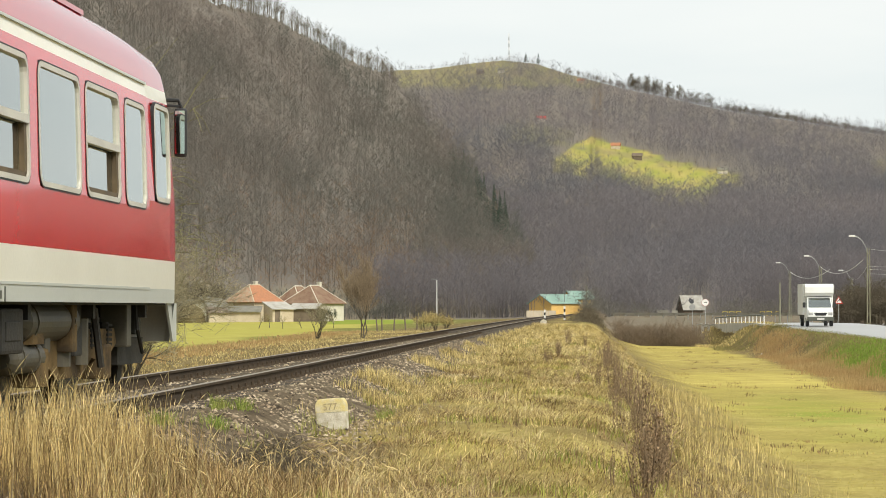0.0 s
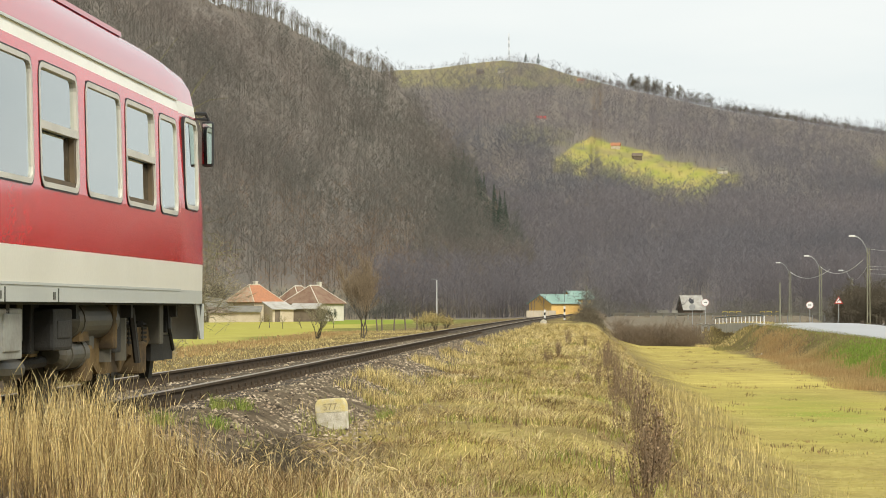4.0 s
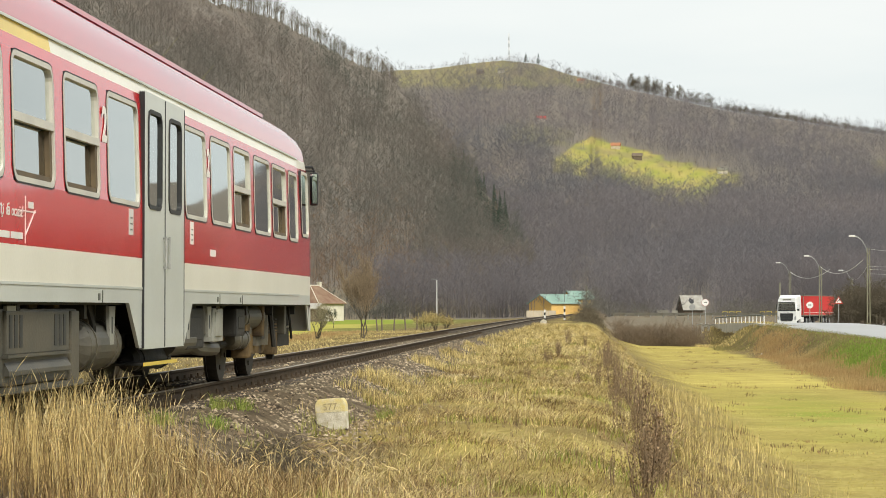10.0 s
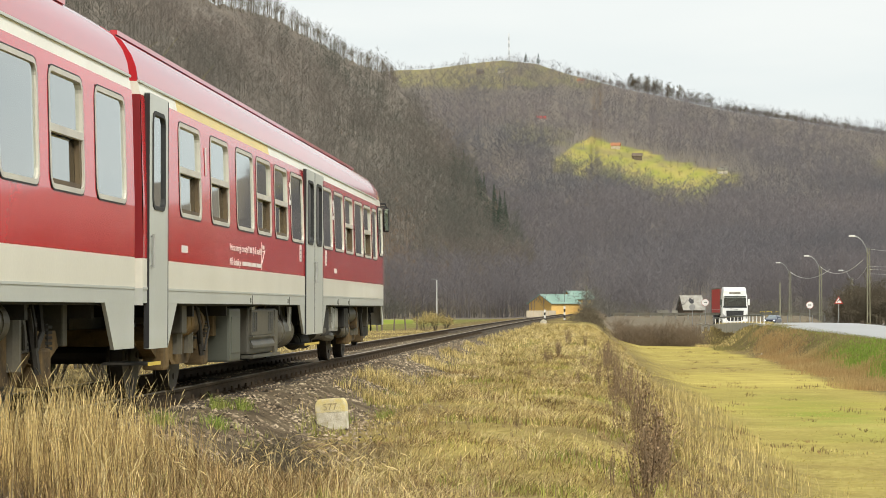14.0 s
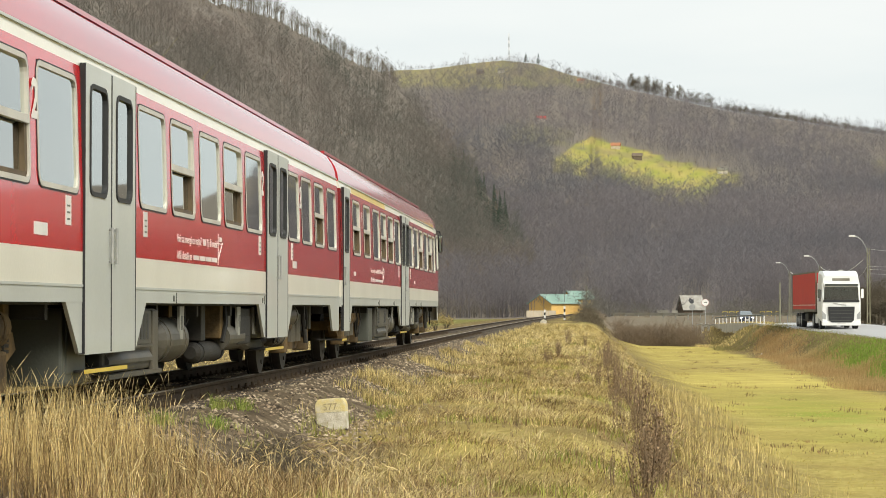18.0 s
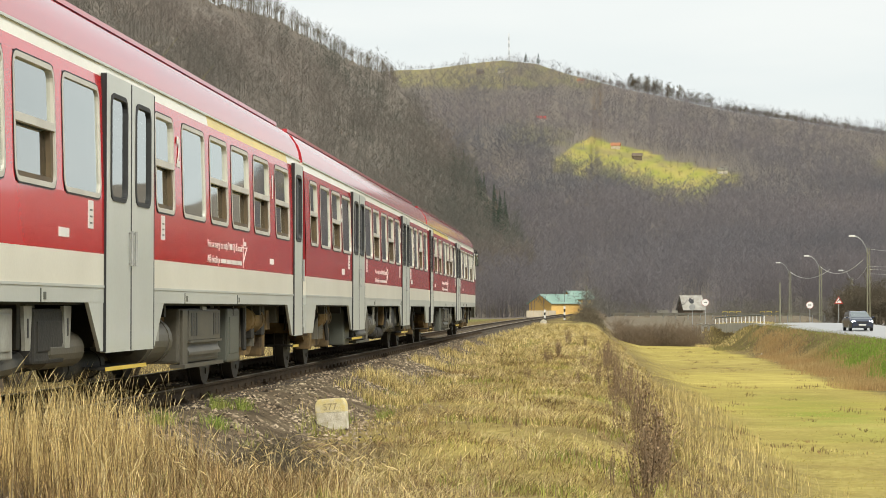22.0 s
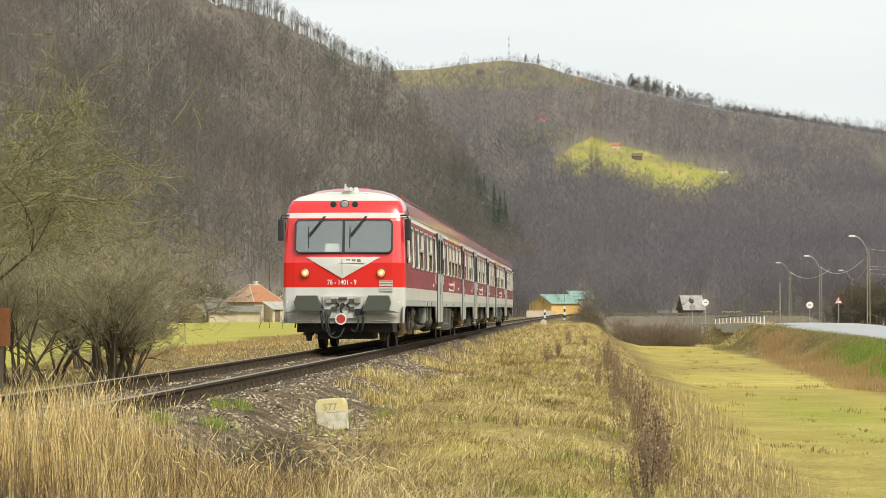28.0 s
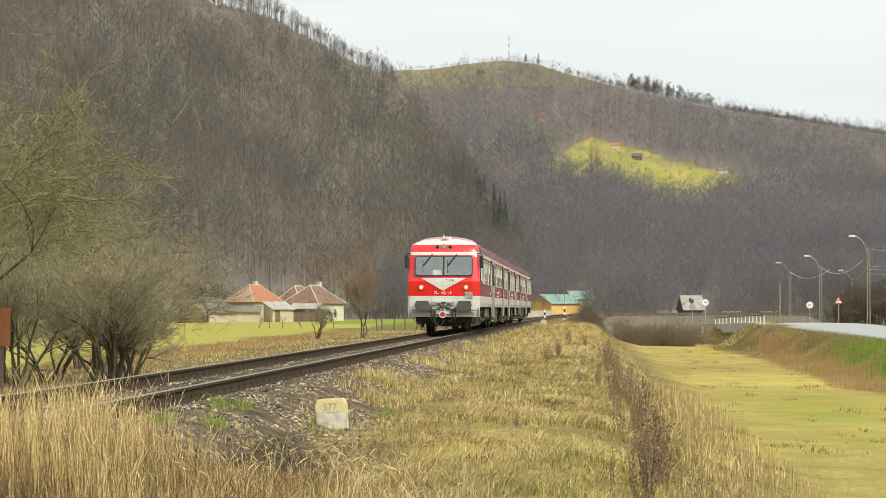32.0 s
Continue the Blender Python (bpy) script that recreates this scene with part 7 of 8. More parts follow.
def small_markers():
    # second stone far along, black-and-white marker posts, litter and a board at the field's edge
    p = at_bearing(962, 150, -0.05)
    ob = thing("marker_stone", "small pale marker stone on the bank", "marker stone", m=Matrix.Translation(p))
    bm = bmesh.new()
    prism(bm, [(-0.2, 0), (0.2, 0), (0.2, 0.3), (0.0, 0.42), (-0.2, 0.3)], "y", -0.1, 0.1)
    part("stone_body", bm, "stone_white", ob)
    for u, d in ((964, 196), (999, 185)):
        ob = thing("marker_post", "slim post with black and white bands by the line", "marker post", "line marker posts", m=Matrix.Translation(at_bearing(u, d, -0.1)))
        for i in range(5):
            bm = bmesh.new()
            box(bm, -0.07, 0.07, -0.07, 0.07, i * 0.24, i * 0.24 + 0.24)
            part("band", bm, "black" if i % 2 else "sign_white", ob)
    ob = thing("notice_board", "orange-brown board on a post by the track", "board", m=Matrix.Translation(at_bearing(2, 50, 0)))
    bm = bmesh.new()
    box(bm, -0.20, 0.20, -0.02, 0.02, 0.95, 1.75, 0.01)
    part("panel", bm, "board_brown", ob)
    bm = bmesh.new()
    box(bm, -0.04, 0.04, 0.02, 0.08, -0.1, 1.5)
    part("post", bm, "timber", ob)
    rng = random.Random(5)
    for u, d in ((1348, 150),):
        ob = thing("litter", "scrap of pale litter lying in the meadow", "litter", m=Matrix.Translation(at_bearing(u, d, 0.02)) @ Matrix.Rotation(rng.random() * 6, 4, "Z"))
        bm = bmesh.new()
        prism(bm, [(-0.08, 0), (0.08, 0.01), (0.09, 0.03), (0.01, 0.07), (-0.07, 0.04)], "y", -0.06, 0.06)
        bmesh.ops.bevel(bm, geom=bm.edges[:], offset=0.008, segments=1, affect="EDGES")
        part("crumpled_sheet", bm, "debris_white", ob)
    # dark soil clods over the meadow
    nrng = np.random.default_rng(8)
    x, y = 8.3 + 7.4 * nrng.random(64), 34 + 140 * nrng.random(64) ** 1.2
    g = np.repeat(nrng.uniform(0.5, 1.3, 64), 34)
    blades("meadow_clods", np.repeat(x, 34) + nrng.normal(0, 0.17, 2176) * g, np.repeat(y, 34) + nrng.normal(0, 0.45, 2176) * g, nrng.uniform(0.03, 0.15, 2176) * g, nrng.uniform(0.012, 0.03, 2176), "rustgrass", "dark dead tufts dotted over the meadow", 0.9, nrng)
    for i, u in enumerate((668, 676, 697, 718, 738)):
        ob = thing("fence_post", "weathered leaning wooden fence post", "fence post", "field fence posts", m=Matrix.Translation(at_bearing(u, 190, -0.1)) @ Matrix.Rotation(radians((i * 37 % 11) - 5), 4, "Y"))
        bm = bmesh.new()
        rod(bm, (0, 0, 0), (0, 0, 1.25), 0.07, 0.055, 7)
        part("post", bm, "timber", ob)


small_markers()


def opening(house, x0, x1, y, z0, z1, k, name, sill=True):
    """A window or door on the front wall at y, proud frame and recessed leaf."""
    bm = bmesh.new()
    t = 0.09
    for a in ((x0, x0 + t, z0, z1), (x1 - t, x1, z0, z1), (x0, x1, z1 - t, z1), (x0, x1, z0, z0 + t)):
        box(bm, a[0], a[1], y - 0.05, y + 0.02, a[2], a[3])
    ob = part(name, bm, "timber" if name == "door" else "plaster_w", house)
    bm = bmesh.new()
    box(bm, x0 + t, x1 - t, y - 0.012, y + 0.02, z0 + t, z1 - t)
    part("leaf" if name == "door" else "pane", bm, k, ob)


def gable_roof(bm, w, d, eave, ridge, over=0.35, hip=0.0, t=0.14, mi=0):
    """Roof slabs over a w x d plan, ridge along x; hip: how far the ridge ends draw in."""
    x, y = w / 2 + over, d / 2 + over
    e = eave - over * (ridge - eave) / (d / 2)
    lo = [(-x, -y, e), (x, -y, e), (x, y, e), (-x, y, e)]
    r0, r1 = (-x + hip, 0, ridge), (x - hip, 0, ridge)
    for q in ([lo[0], lo[1], r1, r0], [lo[2], lo[3], r0, r1], [lo[1], lo[2], r1], [lo[3], lo[0], r0]):
        if len(q) == 3 and hip == 0:
            continue
        n = (Vector(q[1]) - Vector(q[0])).cross(Vector(q[2]) - Vector(q[0])).normalized() * t
        a = [bm.verts.new(p) for p in q]
        b = [bm.verts.new(Vector(p) + n) for p in q]
        fs = [bm.faces.new(a[::-1]), bm.faces.new(b)] + [bm.faces.new((a[i], a[(i + 1) % len(q)], b[(i + 1) % len(q)], b[i])) for i in range(len(q))]
        for f in fs:
            f.material_index = 1 if len(q) == 3 else mi


def house(name, label, p, turn, w, d, eave, ridge, wall, roof, hip=0.0, openings=(), chimney=None, caps=None, hole=False, ends=None):
    ob = thing(name, label, "house" if name == "house" else "shed", m=Matrix.Translation(p) @ Matrix.Rotation(radians(turn), 4, "Z"))
    bm = bmesh.new()
    box(bm, -w / 2, w / 2, -d / 2, d / 2, -0.6, eave)
    if hip == 0:
        for x0, x1 in ((-w / 2, -w / 2 + 0.3), (w / 2 - 0.3, w / 2)):
            prism(bm, [(-d / 2, eave), (d / 2, eave), (0, ridge - 0.05)], "x", x0, x1)
    part("wall", bm, wall, ob)
    bm = bmesh.new()
    gable_roof(bm, w, d, eave, ridge, 0.35, hip)
    rf = part("roof", bm, roof if hip == 0 else [roof, ends or roof], ob)
    if hole:
        # no hole is cut: a black plate on the roof paints its dark inside
        k = (ridge - eave) / (d / 2)
        bm = bmesh.new()
        pts = [(-0.75, 0.55), (-0.3, 0.75), (0.1, 0.6), (0.35, 0.7), (0.3, 0.42), (-0.1, 0.3), (-0.55, 0.34)]
        lo, hi = [], []
        for x, f in pts:
            y = -d / 2 * (1 - f)
            lo.append(bm.verts.new((x, y, eave + (y + d / 2) * k + 0.20)))
            hi.append(bm.verts.new((x, y, eave + (y + d / 2) * k + 0.27)))
        bm.faces.new(hi)
        for i in range(len(pts)):
            j = (i + 1) % len(pts)
            bm.faces.new((lo[i], lo[j], hi[j], hi[i]))
        part("missing_sheets", bm, "black", rf, "black patch standing in for the dark hole in the roof")
    if caps:
        bm = bmesh.new()
        x, y = w / 2 + 0.35, d / 2 + 0.35
        e = eave - 0.35 * (ridge - eave) / (d / 2)
        r0, r1 = Vector((-x + hip, 0, ridge + 0.14)), Vector((x - hip, 0, ridge + 0.14))
        rod(bm, r0, r1, 0.11, n=6)
        for c, r in (((-x, -y), r0), ((-x, y), r0), ((x, -y), r1), ((x, y), r1)):
            rod(bm, Vector((c[0], c[1], e + 0.12)), r, 0.09, n=6)
        part("ridge_tiles", bm, caps, rf, "pale ridge and hip tiles")
    for x0, x1, z0, z1, k, nm in openings:
        opening(ob, x0, x1, -d / 2, z0, z1, k, nm)
    if chimney:
        bm = bmesh.new()
        box(bm, chimney[0] - 0.28, chimney[0] + 0.28, chimney[1] - 0.28, chimney[1] + 0.28, ridge - 0.8, ridge + 0.75, 0.02)
        box(bm, chimney[0] - 0.34, chimney[0] + 0.34, chimney[1] - 0.34, chimney[1] + 0.34, ridge + 0.62, ridge + 0.72)
        part("chimney", bm, "plaster_w", ob)
    return ob


def lean_to(name, label, p, turn, w, d, low, high, wall, roof, openings=()):
    ob = thing(name, label, "shed", m=Matrix.Translation(p) @ Matrix.Rotation(radians(turn), 4, "Z"))
    bm = bmesh.new()
    prism(bm, [(-d / 2, -0.6), (d / 2, -0.6), (d / 2, high), (-d / 2, low)], "x", -w / 2, w / 2)
    part("wall", bm, wall, ob)
    bm = bmesh.new()
    k = (high - low) / d
    prism(bm, [(-d / 2 - 0.4, low - 0.4 * k + 0.02), (d / 2 + 0.1, high + 0.1 * k + 0.02), (d / 2 + 0.1, high + 0.1 * k + 0.12), (-d / 2 - 0.4, low - 0.4 * k + 0.12)], "x", -w / 2 - 0.25, w / 2 + 0.25)
    part("roof", bm, roof, ob)
    for x0, x1, z0, z1, kk, nm in openings:
        opening(ob, x0, x1, -d / 2, z0, z1, kk, nm)
    return ob


def hamlet():
    def P(u, d):
        return at_bearing(u, d)
    house("house", "cream farmhouse with an orange and mottled tiled hip roof", P(450, 376), 56, 6.4, 5.8, 3.3, 5.7, "plaster", "tile_orange", 2.3, [(-2.6, -1.8, 1.1, 2.2, "glass_dark", "window"), (1.2, 2.0, 1.1, 2.2, "glass_dark", "window")], (0.6, 0.3), "plaster", ends="tile_mottled")
    lean_to("shed", "low cream shed with a mossy grey sheet roof", P(431, 366), 4, 5.2, 3.0, 1.6, 2.4, "plaster", "tin")
    lean_to("shed", "cream annex with a pale sheet roof and brown door", P(493, 367), 34, 3.6, 3.2, 2.0, 3.0, "plaster", "tin_pale", [(-1.4, -0.5, 0.0, 1.8, "timber", "door")])
    house("house", "off-white farmhouse with an old brown tiled hip roof", P(556, 380), 62, 7.2, 6.6, 3.0, 5.6, "plaster_w", "tile_old", 2.8, [(-2.9, -2.2, 0.9, 2.0, "glass_dark", "window"), (0.6, 1.4, 0.9, 2.0, "glass_dark", "window")], (2.0, 0.4), "plaster_w")
    house("house", "old wing of a farmhouse with a brown tiled hip roof", P(528, 388), 60, 6.0, 5.6, 2.9, 5.6, "plaster_w", "tile_old", 2.4, (), None, "plaster_w")
    lean_to("shed", "dark brown timber shed with a pale sheet roof", P(540, 368), -6, 4.2, 3.0, 2.0, 2.7, "timber", "tin_pale")
    house("shed", "grey board barn with a pale gable", P(372, 370), 62, 5.0, 3.6, 2.2, 3.9, "plaster_w", "tin", 0.0)
    lean_to("shed", "small cream outbuilding with a dark sheet roof", P(384, 362), 20, 2.8, 2.6, 1.5, 2.2, "plaster", "timber")
    house("shed", "low old shed with a pale sheet roof", P(313, 372), 30, 4.5, 3.6, 1.8, 3.6, "timber", "tin", 0.0)
    ob = thing("haystack", "dark weathered haystack beside the sheds", "haystack", m=Matrix.Translation(P(338, 362)))
    bm = bmesh.new()
    bmesh.ops.create_icosphere(bm, subdivisions=3, radius=1.0, matrix=Matrix.Diagonal((2.3, 2.3, 2.9, 1)))
    for v in bm.verts:
        v.co += Vector((noise.noise(v.co * 1.3), noise.noise(v.co * 1.3 + Vector((5, 0, 0))), noise.noise(v.co * 1.7))) * 0.3
        v.co.z = max(v.co.z, -0.4)
    part("hay", bm, "thatch", ob, smooth=True)
    for u in (572, 586):
        bare_tree("evergreen_bush", P(u, 366), 2.2, 300 + u, stems=6, depth=3, spread=0.25, label="dark narrow shrub against the house", stem_r=0.08, upright=1.0, fine="conifer")
    # yellow halls with green sheet roofs
    D2 = 470
    house("house", "yellow hall with a green sheet metal roof", at_bearing(981, D2), 47, 8.0, 6.2, 2.6, 4.3, "wall_yellow", "roof_green", 0.0)
    house("house", "yellow hall with a green sheet metal roof", at_bearing(1022, D2 + 10), 47, 6.2, 4.4, 3.3, 4.8, "wall_yellow", "roof_green", 0.0)
    ob = thing("boundary_wall", "pale concrete boundary wall before the yellow halls", "wall", m=Matrix.Translation(at_bearing(958, 445)))
    for i in range(4):
        bm = bmesh.new()
        box(bm, -2.8 + i * 1.4, -1.44 + i * 1.4, -0.08, 0.08, -0.4, 1.2)
        part("panel", bm, "plaster", ob)
    # barn with a pale roof by the road bend, farm roofs behind the trees
    house("house", "dark barn with a holed pale sheet roof", at_bearing(1222, 480, 0.7), 14, 4.0, 4.8, 2.1, 4.7, "timber", "tin_pale", 0.0, hole=True)
    house("house", "brown wooden hut with a sheet roof", at_bearing(1180, 490), 10, 4.0, 3.0, 1.5, 2.4, "board_brown", "tin", 0.0)
    house("house", "low dark farm building with an old tiled roof", at_bearing(1556, 330), 6, 11, 6, 1.8, 3.2, "timber", "timber", 0.0)
    house("house", "farmhouse with an orange tiled roof behind trees", at_bearing(1600, 420), -10, 9, 7, 2.6, 4.6, "plaster", "tile_old", 0.0)
    # far hillside homesteads
    for u, v, k, r, lab in ((958, 1545, "plaster_w", "sign_red", "white cottage with a red roof high on the hillside"), (1090, 1445, "plaster", "tile_orange", "cottage with an orange roof in the hill clearing"), (1128, 1350, "timber", "timber", "old wooden barn in the hill clearing"), (1279, 1325, "plaster_w", "tin", "small white cottage at the clearing's end"), (1028, 1930, "plaster", "tile_orange", "cottage with an orange roof on the ridge"), (887, 1890, "plaster_w", "tin", "white house below the ridge"), (850, 1895, "timber", "timber", "wooden barn below the ridge")):
        house("house", lab, at_bearing(u, v, 0.2), u % 30 - 15, 5.4, 4, 1.9, 3.6, k, r, 0.0)
    # lattice mast on the ridge
    ob = thing("radio_mast", "slim red and white lattice radio mast on the ridge", "radio mast", m=Matrix.Translation(at_bearing(901, 1990, -1)))
    for i in range(8):
        bm = bmesh.new()
        w0, w1 = 0.9 * (1 - i / 10), 0.9 * (1 - (i + 1) / 10)
        z0, z1 = i * 3.0, i * 3.0 + 3.0
        for sx, sy in ((-1, -1), (1, -1), (1, 1), (-1, 1)):
            rod(bm, (sx * w0, sy * w0, z0), (sx * w1, sy * w1, z1), 0.12, n=4)
        rod(bm, (-w0, -w0, z0), (w1, -w1, z1), 0.08, n=4)
        rod(bm, (w0, w0, z0), (-w1, w1, z1), 0.08, n=4)
        part("lattice_section", bm, "sign_white" if i % 2 else "steel", ob)
    for u, h in ((931, 10.0), (953, 11.0)):
        tr_ = thing("spruce_tree", "lone dark conifer on the ridge", "tree", m=Matrix.Translation(at_bearing(u, 1985, -0.5)))
        bm = bmesh.new()
        rod(bm, (0, 0, 0), (0, 0, h * 0.9), 0.25, 0.05, 6)
        part("trunk", bm, "bark", tr_)
        bm = bmesh.new()
        rng = random.Random(u)
        for i in range(60):
            z = h * (0.2 + 0.78 * i / 60)
            a, w = i * 2.4, (h * 0.30) * (1.05 - i / 60) * rng.uniform(0.6, 1.1)
            q = [bm.verts.new((0, 0, z)), bm.verts.new((math.cos(a - 0.4) * w, math.sin(a - 0.4) * w, z - 0.6)), bm.verts.new((math.cos(a + 0.4) * w, math.sin(a + 0.4) * w, z - 0.5))]
            bm.faces.new(q)
        part("crown", bm, "conifer", tr_)


hamlet()


def street_lamp(u, d, top, reach=1.25, wire_to=None):
    p = at_bearing(u, d, -0.2)
    ob = thing("street_lamp", "concrete pole with a curved arm and white lamp head", "street lamp", "street lamps", m=Matrix.Translation(p))
    h = top - p.z
    bm = bmesh.new()
    for sx in (-0.13, 0.13):
        prism(bm, [(sx - 0.05, 0), (sx + 0.05, 0), (sx * 0.8 + 0.04, h), (sx * 0.8 - 0.04, h)], "y", -0.1, 0.1)
    for i in range(9):
        box(bm, -0.16, 0.16, -0.07, 0.07, 0.5 + i * (h - 1) / 8 - 0.05, 0.5 + i * (h - 1) / 8 + 0.05)
    part("pole", bm, "post", ob, "ladder-shaped concrete pole")
    bm = bmesh.new()
    pts = [(-0.1, 0, h - 0.6), (-0.25, 0, h + 0.1), (-0.6, 0, h + 0.7), (-reach * 0.8, 0, h + 1.0), (-reach, 0, h + 1.08)]
    pipe(bm, pts, 0.045, 7)
    part("arm", bm, "steel", ob)
    bm = bmesh.new()
    box(bm, -reach - 0.55, -reach + 0.05, -0.14, 0.14, h + 1.0, h + 1.16, 0.05)
    part("lamp_head", bm, "sign_white", ob, "white lamp head")
    return p + Vector((0, 0, h - 0.1))


def wire(name, a, b, sag, r=0.012, n=14):
    bm = bmesh.new()
    pts = [a.lerp(b, i / n) - Vector((0, 0, sag * 4 * (i / n) * (1 - i / n))) for i in range(n + 1)]
    pipe(bm, pts, r, 4)
    tagged(new(name, finish(bm, name, "sign_white")), "thin overhead wire sagging between street poles", "overhead wire")


def road_signs(u, d, z_mid, size, kind):
    x, y = place(u, d)
    g = ground_z(x, y)
    ob = thing("road_sign", {"round": "round white road sign with red rim on a post", "back": "grey back of a round road sign", "triangle": "triangular warning sign with red border and bend arrow"}[kind], "road sign", m=Matrix.Translation((float(x), float(y), 0)) @ Matrix.Rotation(math.atan2(float(EYE.x - x), float(y)), 4, "Z"))
    bm = bmesh.new()
    rod(bm, (0, 0.03, g - 0.2), (0, 0.03, z_mid + size * 0.4), 0.035, n=8)
    part("post", bm, "steel", ob)
    bm = bmesh.new()
    if kind == "triangle":
        prism(bm, [(-size * 0.6, z_mid - size * 0.45), (size * 0.6, z_mid - size * 0.45), (0, z_mid + size * 0.6)], "y", -0.012, 0.012)
        part("border", bm, "sign_red", ob)
        bm = bmesh.new()
        prism(bm, [(-size * 0.42, z_mid - size * 0.35), (size * 0.42, z_mid - size * 0.35), (0, z_mid + size * 0.38)], "y", -0.018, -0.013)
        part("field", bm, "sign_white", ob)
        bm = bmesh.new()
        pipe(bm, [(-0.1, -0.022, z_mid - size * 0.28), (-0.1, -0.022, z_mid - 0.05), (0.06, -0.022, z_mid + 0.06)], 0.035, 4)
        prism(bm, [(0.02, z_mid + 0.12), (0.16, z_mid + 0.08), (0.06, z_mid - 0.03)], "y", -0.024, -0.019)
        part("arrow", bm, "black", ob)
    else:
        rod(bm, (0, -0.012, z_mid), (0, 0.012, z_mid), size / 2, n=28)
        part("disc", bm, "sign_red" if kind == "round" else "steel", ob)
        if kind == "round":
            bm = bmesh.new()
            rod(bm, (0, -0.018, z_mid), (0, -0.013, z_mid), size * 0.47, n=28)
            part("field", bm, "sign_white", ob)
            bm = bmesh.new()
            for x0 in (-0.2, -0.06, 0.08):
                box(bm, x0 * size, (x0 + 0.11) * size, -0.024, -0.019, z_mid - 0.06 * size, z_mid + 0.09 * size)
            part("symbol", bm, "dark", ob)


def roadside():
    tops = [street_lamp(1398, 305, 5.7), street_lamp(1452, 262, 5.6), street_lamp(1537, 222, 6.55)]
    back = street_lamp(1507, 330, 5.1)
    wire("overhead_wire", tops[0], tops[1] + Vector((1.0, 0, -0.3)), 0.9, 0.03)
    wire("overhead_wire", tops[1], tops[2] + Vector((-0.5, 0, -1.0)), 1.0, 0.03)
    wire("overhead_wire", tops[2], tops[2] + Vector((9, -40, 0.2)), 0.8, 0.02)
    wire("overhead_wire", back, tops[2] + Vector((0, 0, -1.4)), 0.6, 0.014)
    for k in (-1.6, -1.9, -2.3):
        wire("overhead_wire", tops[2] + Vector((0, 0, k)), tops[2] + Vector((12, 8, k - 0.1)), 0.1, 0.010)
    ob = thing("utility_pole", "plain tapered timber pole by the bend", "utility pole", m=Matrix.Translation(at_bearing(1380, 300, -0.2)))
    bm = bmesh.new()
    rod(bm, (0, 0, 0), (0, 0, 5.6), 0.15, 0.09, 8)
    part("pole", bm, "post", ob)
    # lamp pole beyond the houses and posts on the valley floor
    p = at_bearing(773, 455, -0.1)
    ob = thing("street_lamp", "slender pale lamp pole by the houses", "street lamp", "street lamps", m=Matrix.Translation(p))
    bm = bmesh.new()
    rod(bm, (0, 0, 0), (0, 0, 7.6), 0.13, 0.09, 8)
    part("pole", bm, "sign_white", ob)
    bm = bmesh.new()
    pipe(bm, [(0, 0, 7.5), (-0.3, 0, 7.75), (-0.8, 0, 7.8)], 0.06, 6)
    box(bm, -1.1, -0.6, -0.12, 0.12, 7.74, 7.86)
    part("lamp_head", bm, "steel", ob)
    for u in (1086, 1038):
        ob = thing("utility_pole", "short pale post by the far road", "utility pole", m=Matrix.Translation(at_bearing(u, 400, -0.1)))
        bm = bmesh.new()
        rod(bm, (0, 0, 0), (0, 0, 2.0 if u > 1050 else 5.0), 0.10, 0.08, 6)
        part("pole", bm, "post", ob)
    road_signs(1433, 205, 1.22, 0.62, "round")
    road_signs(1484, 205, 1.62, 0.62, "triangle")
    road_signs(1248, 235, 1.52, 0.72, "round")
    road_signs(1225, 238, 1.05, 0.62, "back")
    # bridge over the creek: abutment, kerb and railing on the near side
    D = ROAD_LINE
    d = np.gradient(D, axis=0)
    nr = np.stack([d[:, 1], -d[:, 0]], -1) / np.hypot(d[:, 0], d[:, 1])[:, None]
    edge = D - nr * 4.15
    sel = [(float(a), float(b)) for a, b in edge if 174 < b < 238]
    br = thing("bridge_parapet", "concrete road bridge side with a white post railing", "bridge", kind="structure")
    bm = bmesh.new()
    for (x0, y0), (x1, y1) in zip(sel[:-1], sel[1:]):
        z0, z1 = float(road_z(y0)) - 0.02, float(road_z(y1)) - 0.02
        va = [bm.verts.new(c) for c in ((x0 - 0.3, y0, z0 - 2.4), (x0 + 0.3, y0, z0 - 2.4), (x0 + 0.3, y0, z0 + 0.08), (x0 - 0.3, y0, z0 + 0.08))]
        vb = [bm.verts.new(c) for c in ((x1 - 0.3, y1, z1 - 2.4), (x1 + 0.3, y1, z1 - 2.4), (x1 + 0.3, y1, z1 + 0.08), (x1 - 0.3, y1, z1 + 0.08))]
        for i in range(4):
            bm.faces.new((va[i], va[(i + 1) % 4], vb[(i + 1) % 4], vb[i]))
        if y0 == sel[0][1]:
            bm.faces.new(va)
    bmesh.ops.remove_doubles(bm, verts=bm.verts, dist=0.001)
    bmesh.ops.recalc_face_normals(bm, faces=bm.faces[:])
    part("abutment", bm, "concrete_pale", br, "stained concrete side wall")
    # even posts along the stretch where the edge turns over the creek
    line = np.array(sel)
    ub = bearing(line[:, 0], line[:, 1])
    o = np.argsort(ub)
    posts = [(float(np.interp(q, ub[o], line[o, 0])), float(np.interp(q, ub[o], line[o, 1]))) for q in np.linspace(1352, 1266, 14)]
    bm = bmesh.new()
    box(bm, -0.035, 0.035, -0.035, 0.035, 0.0, 0.62, 0.008)
    me = finish(bm, "railing_post", "sign_white")
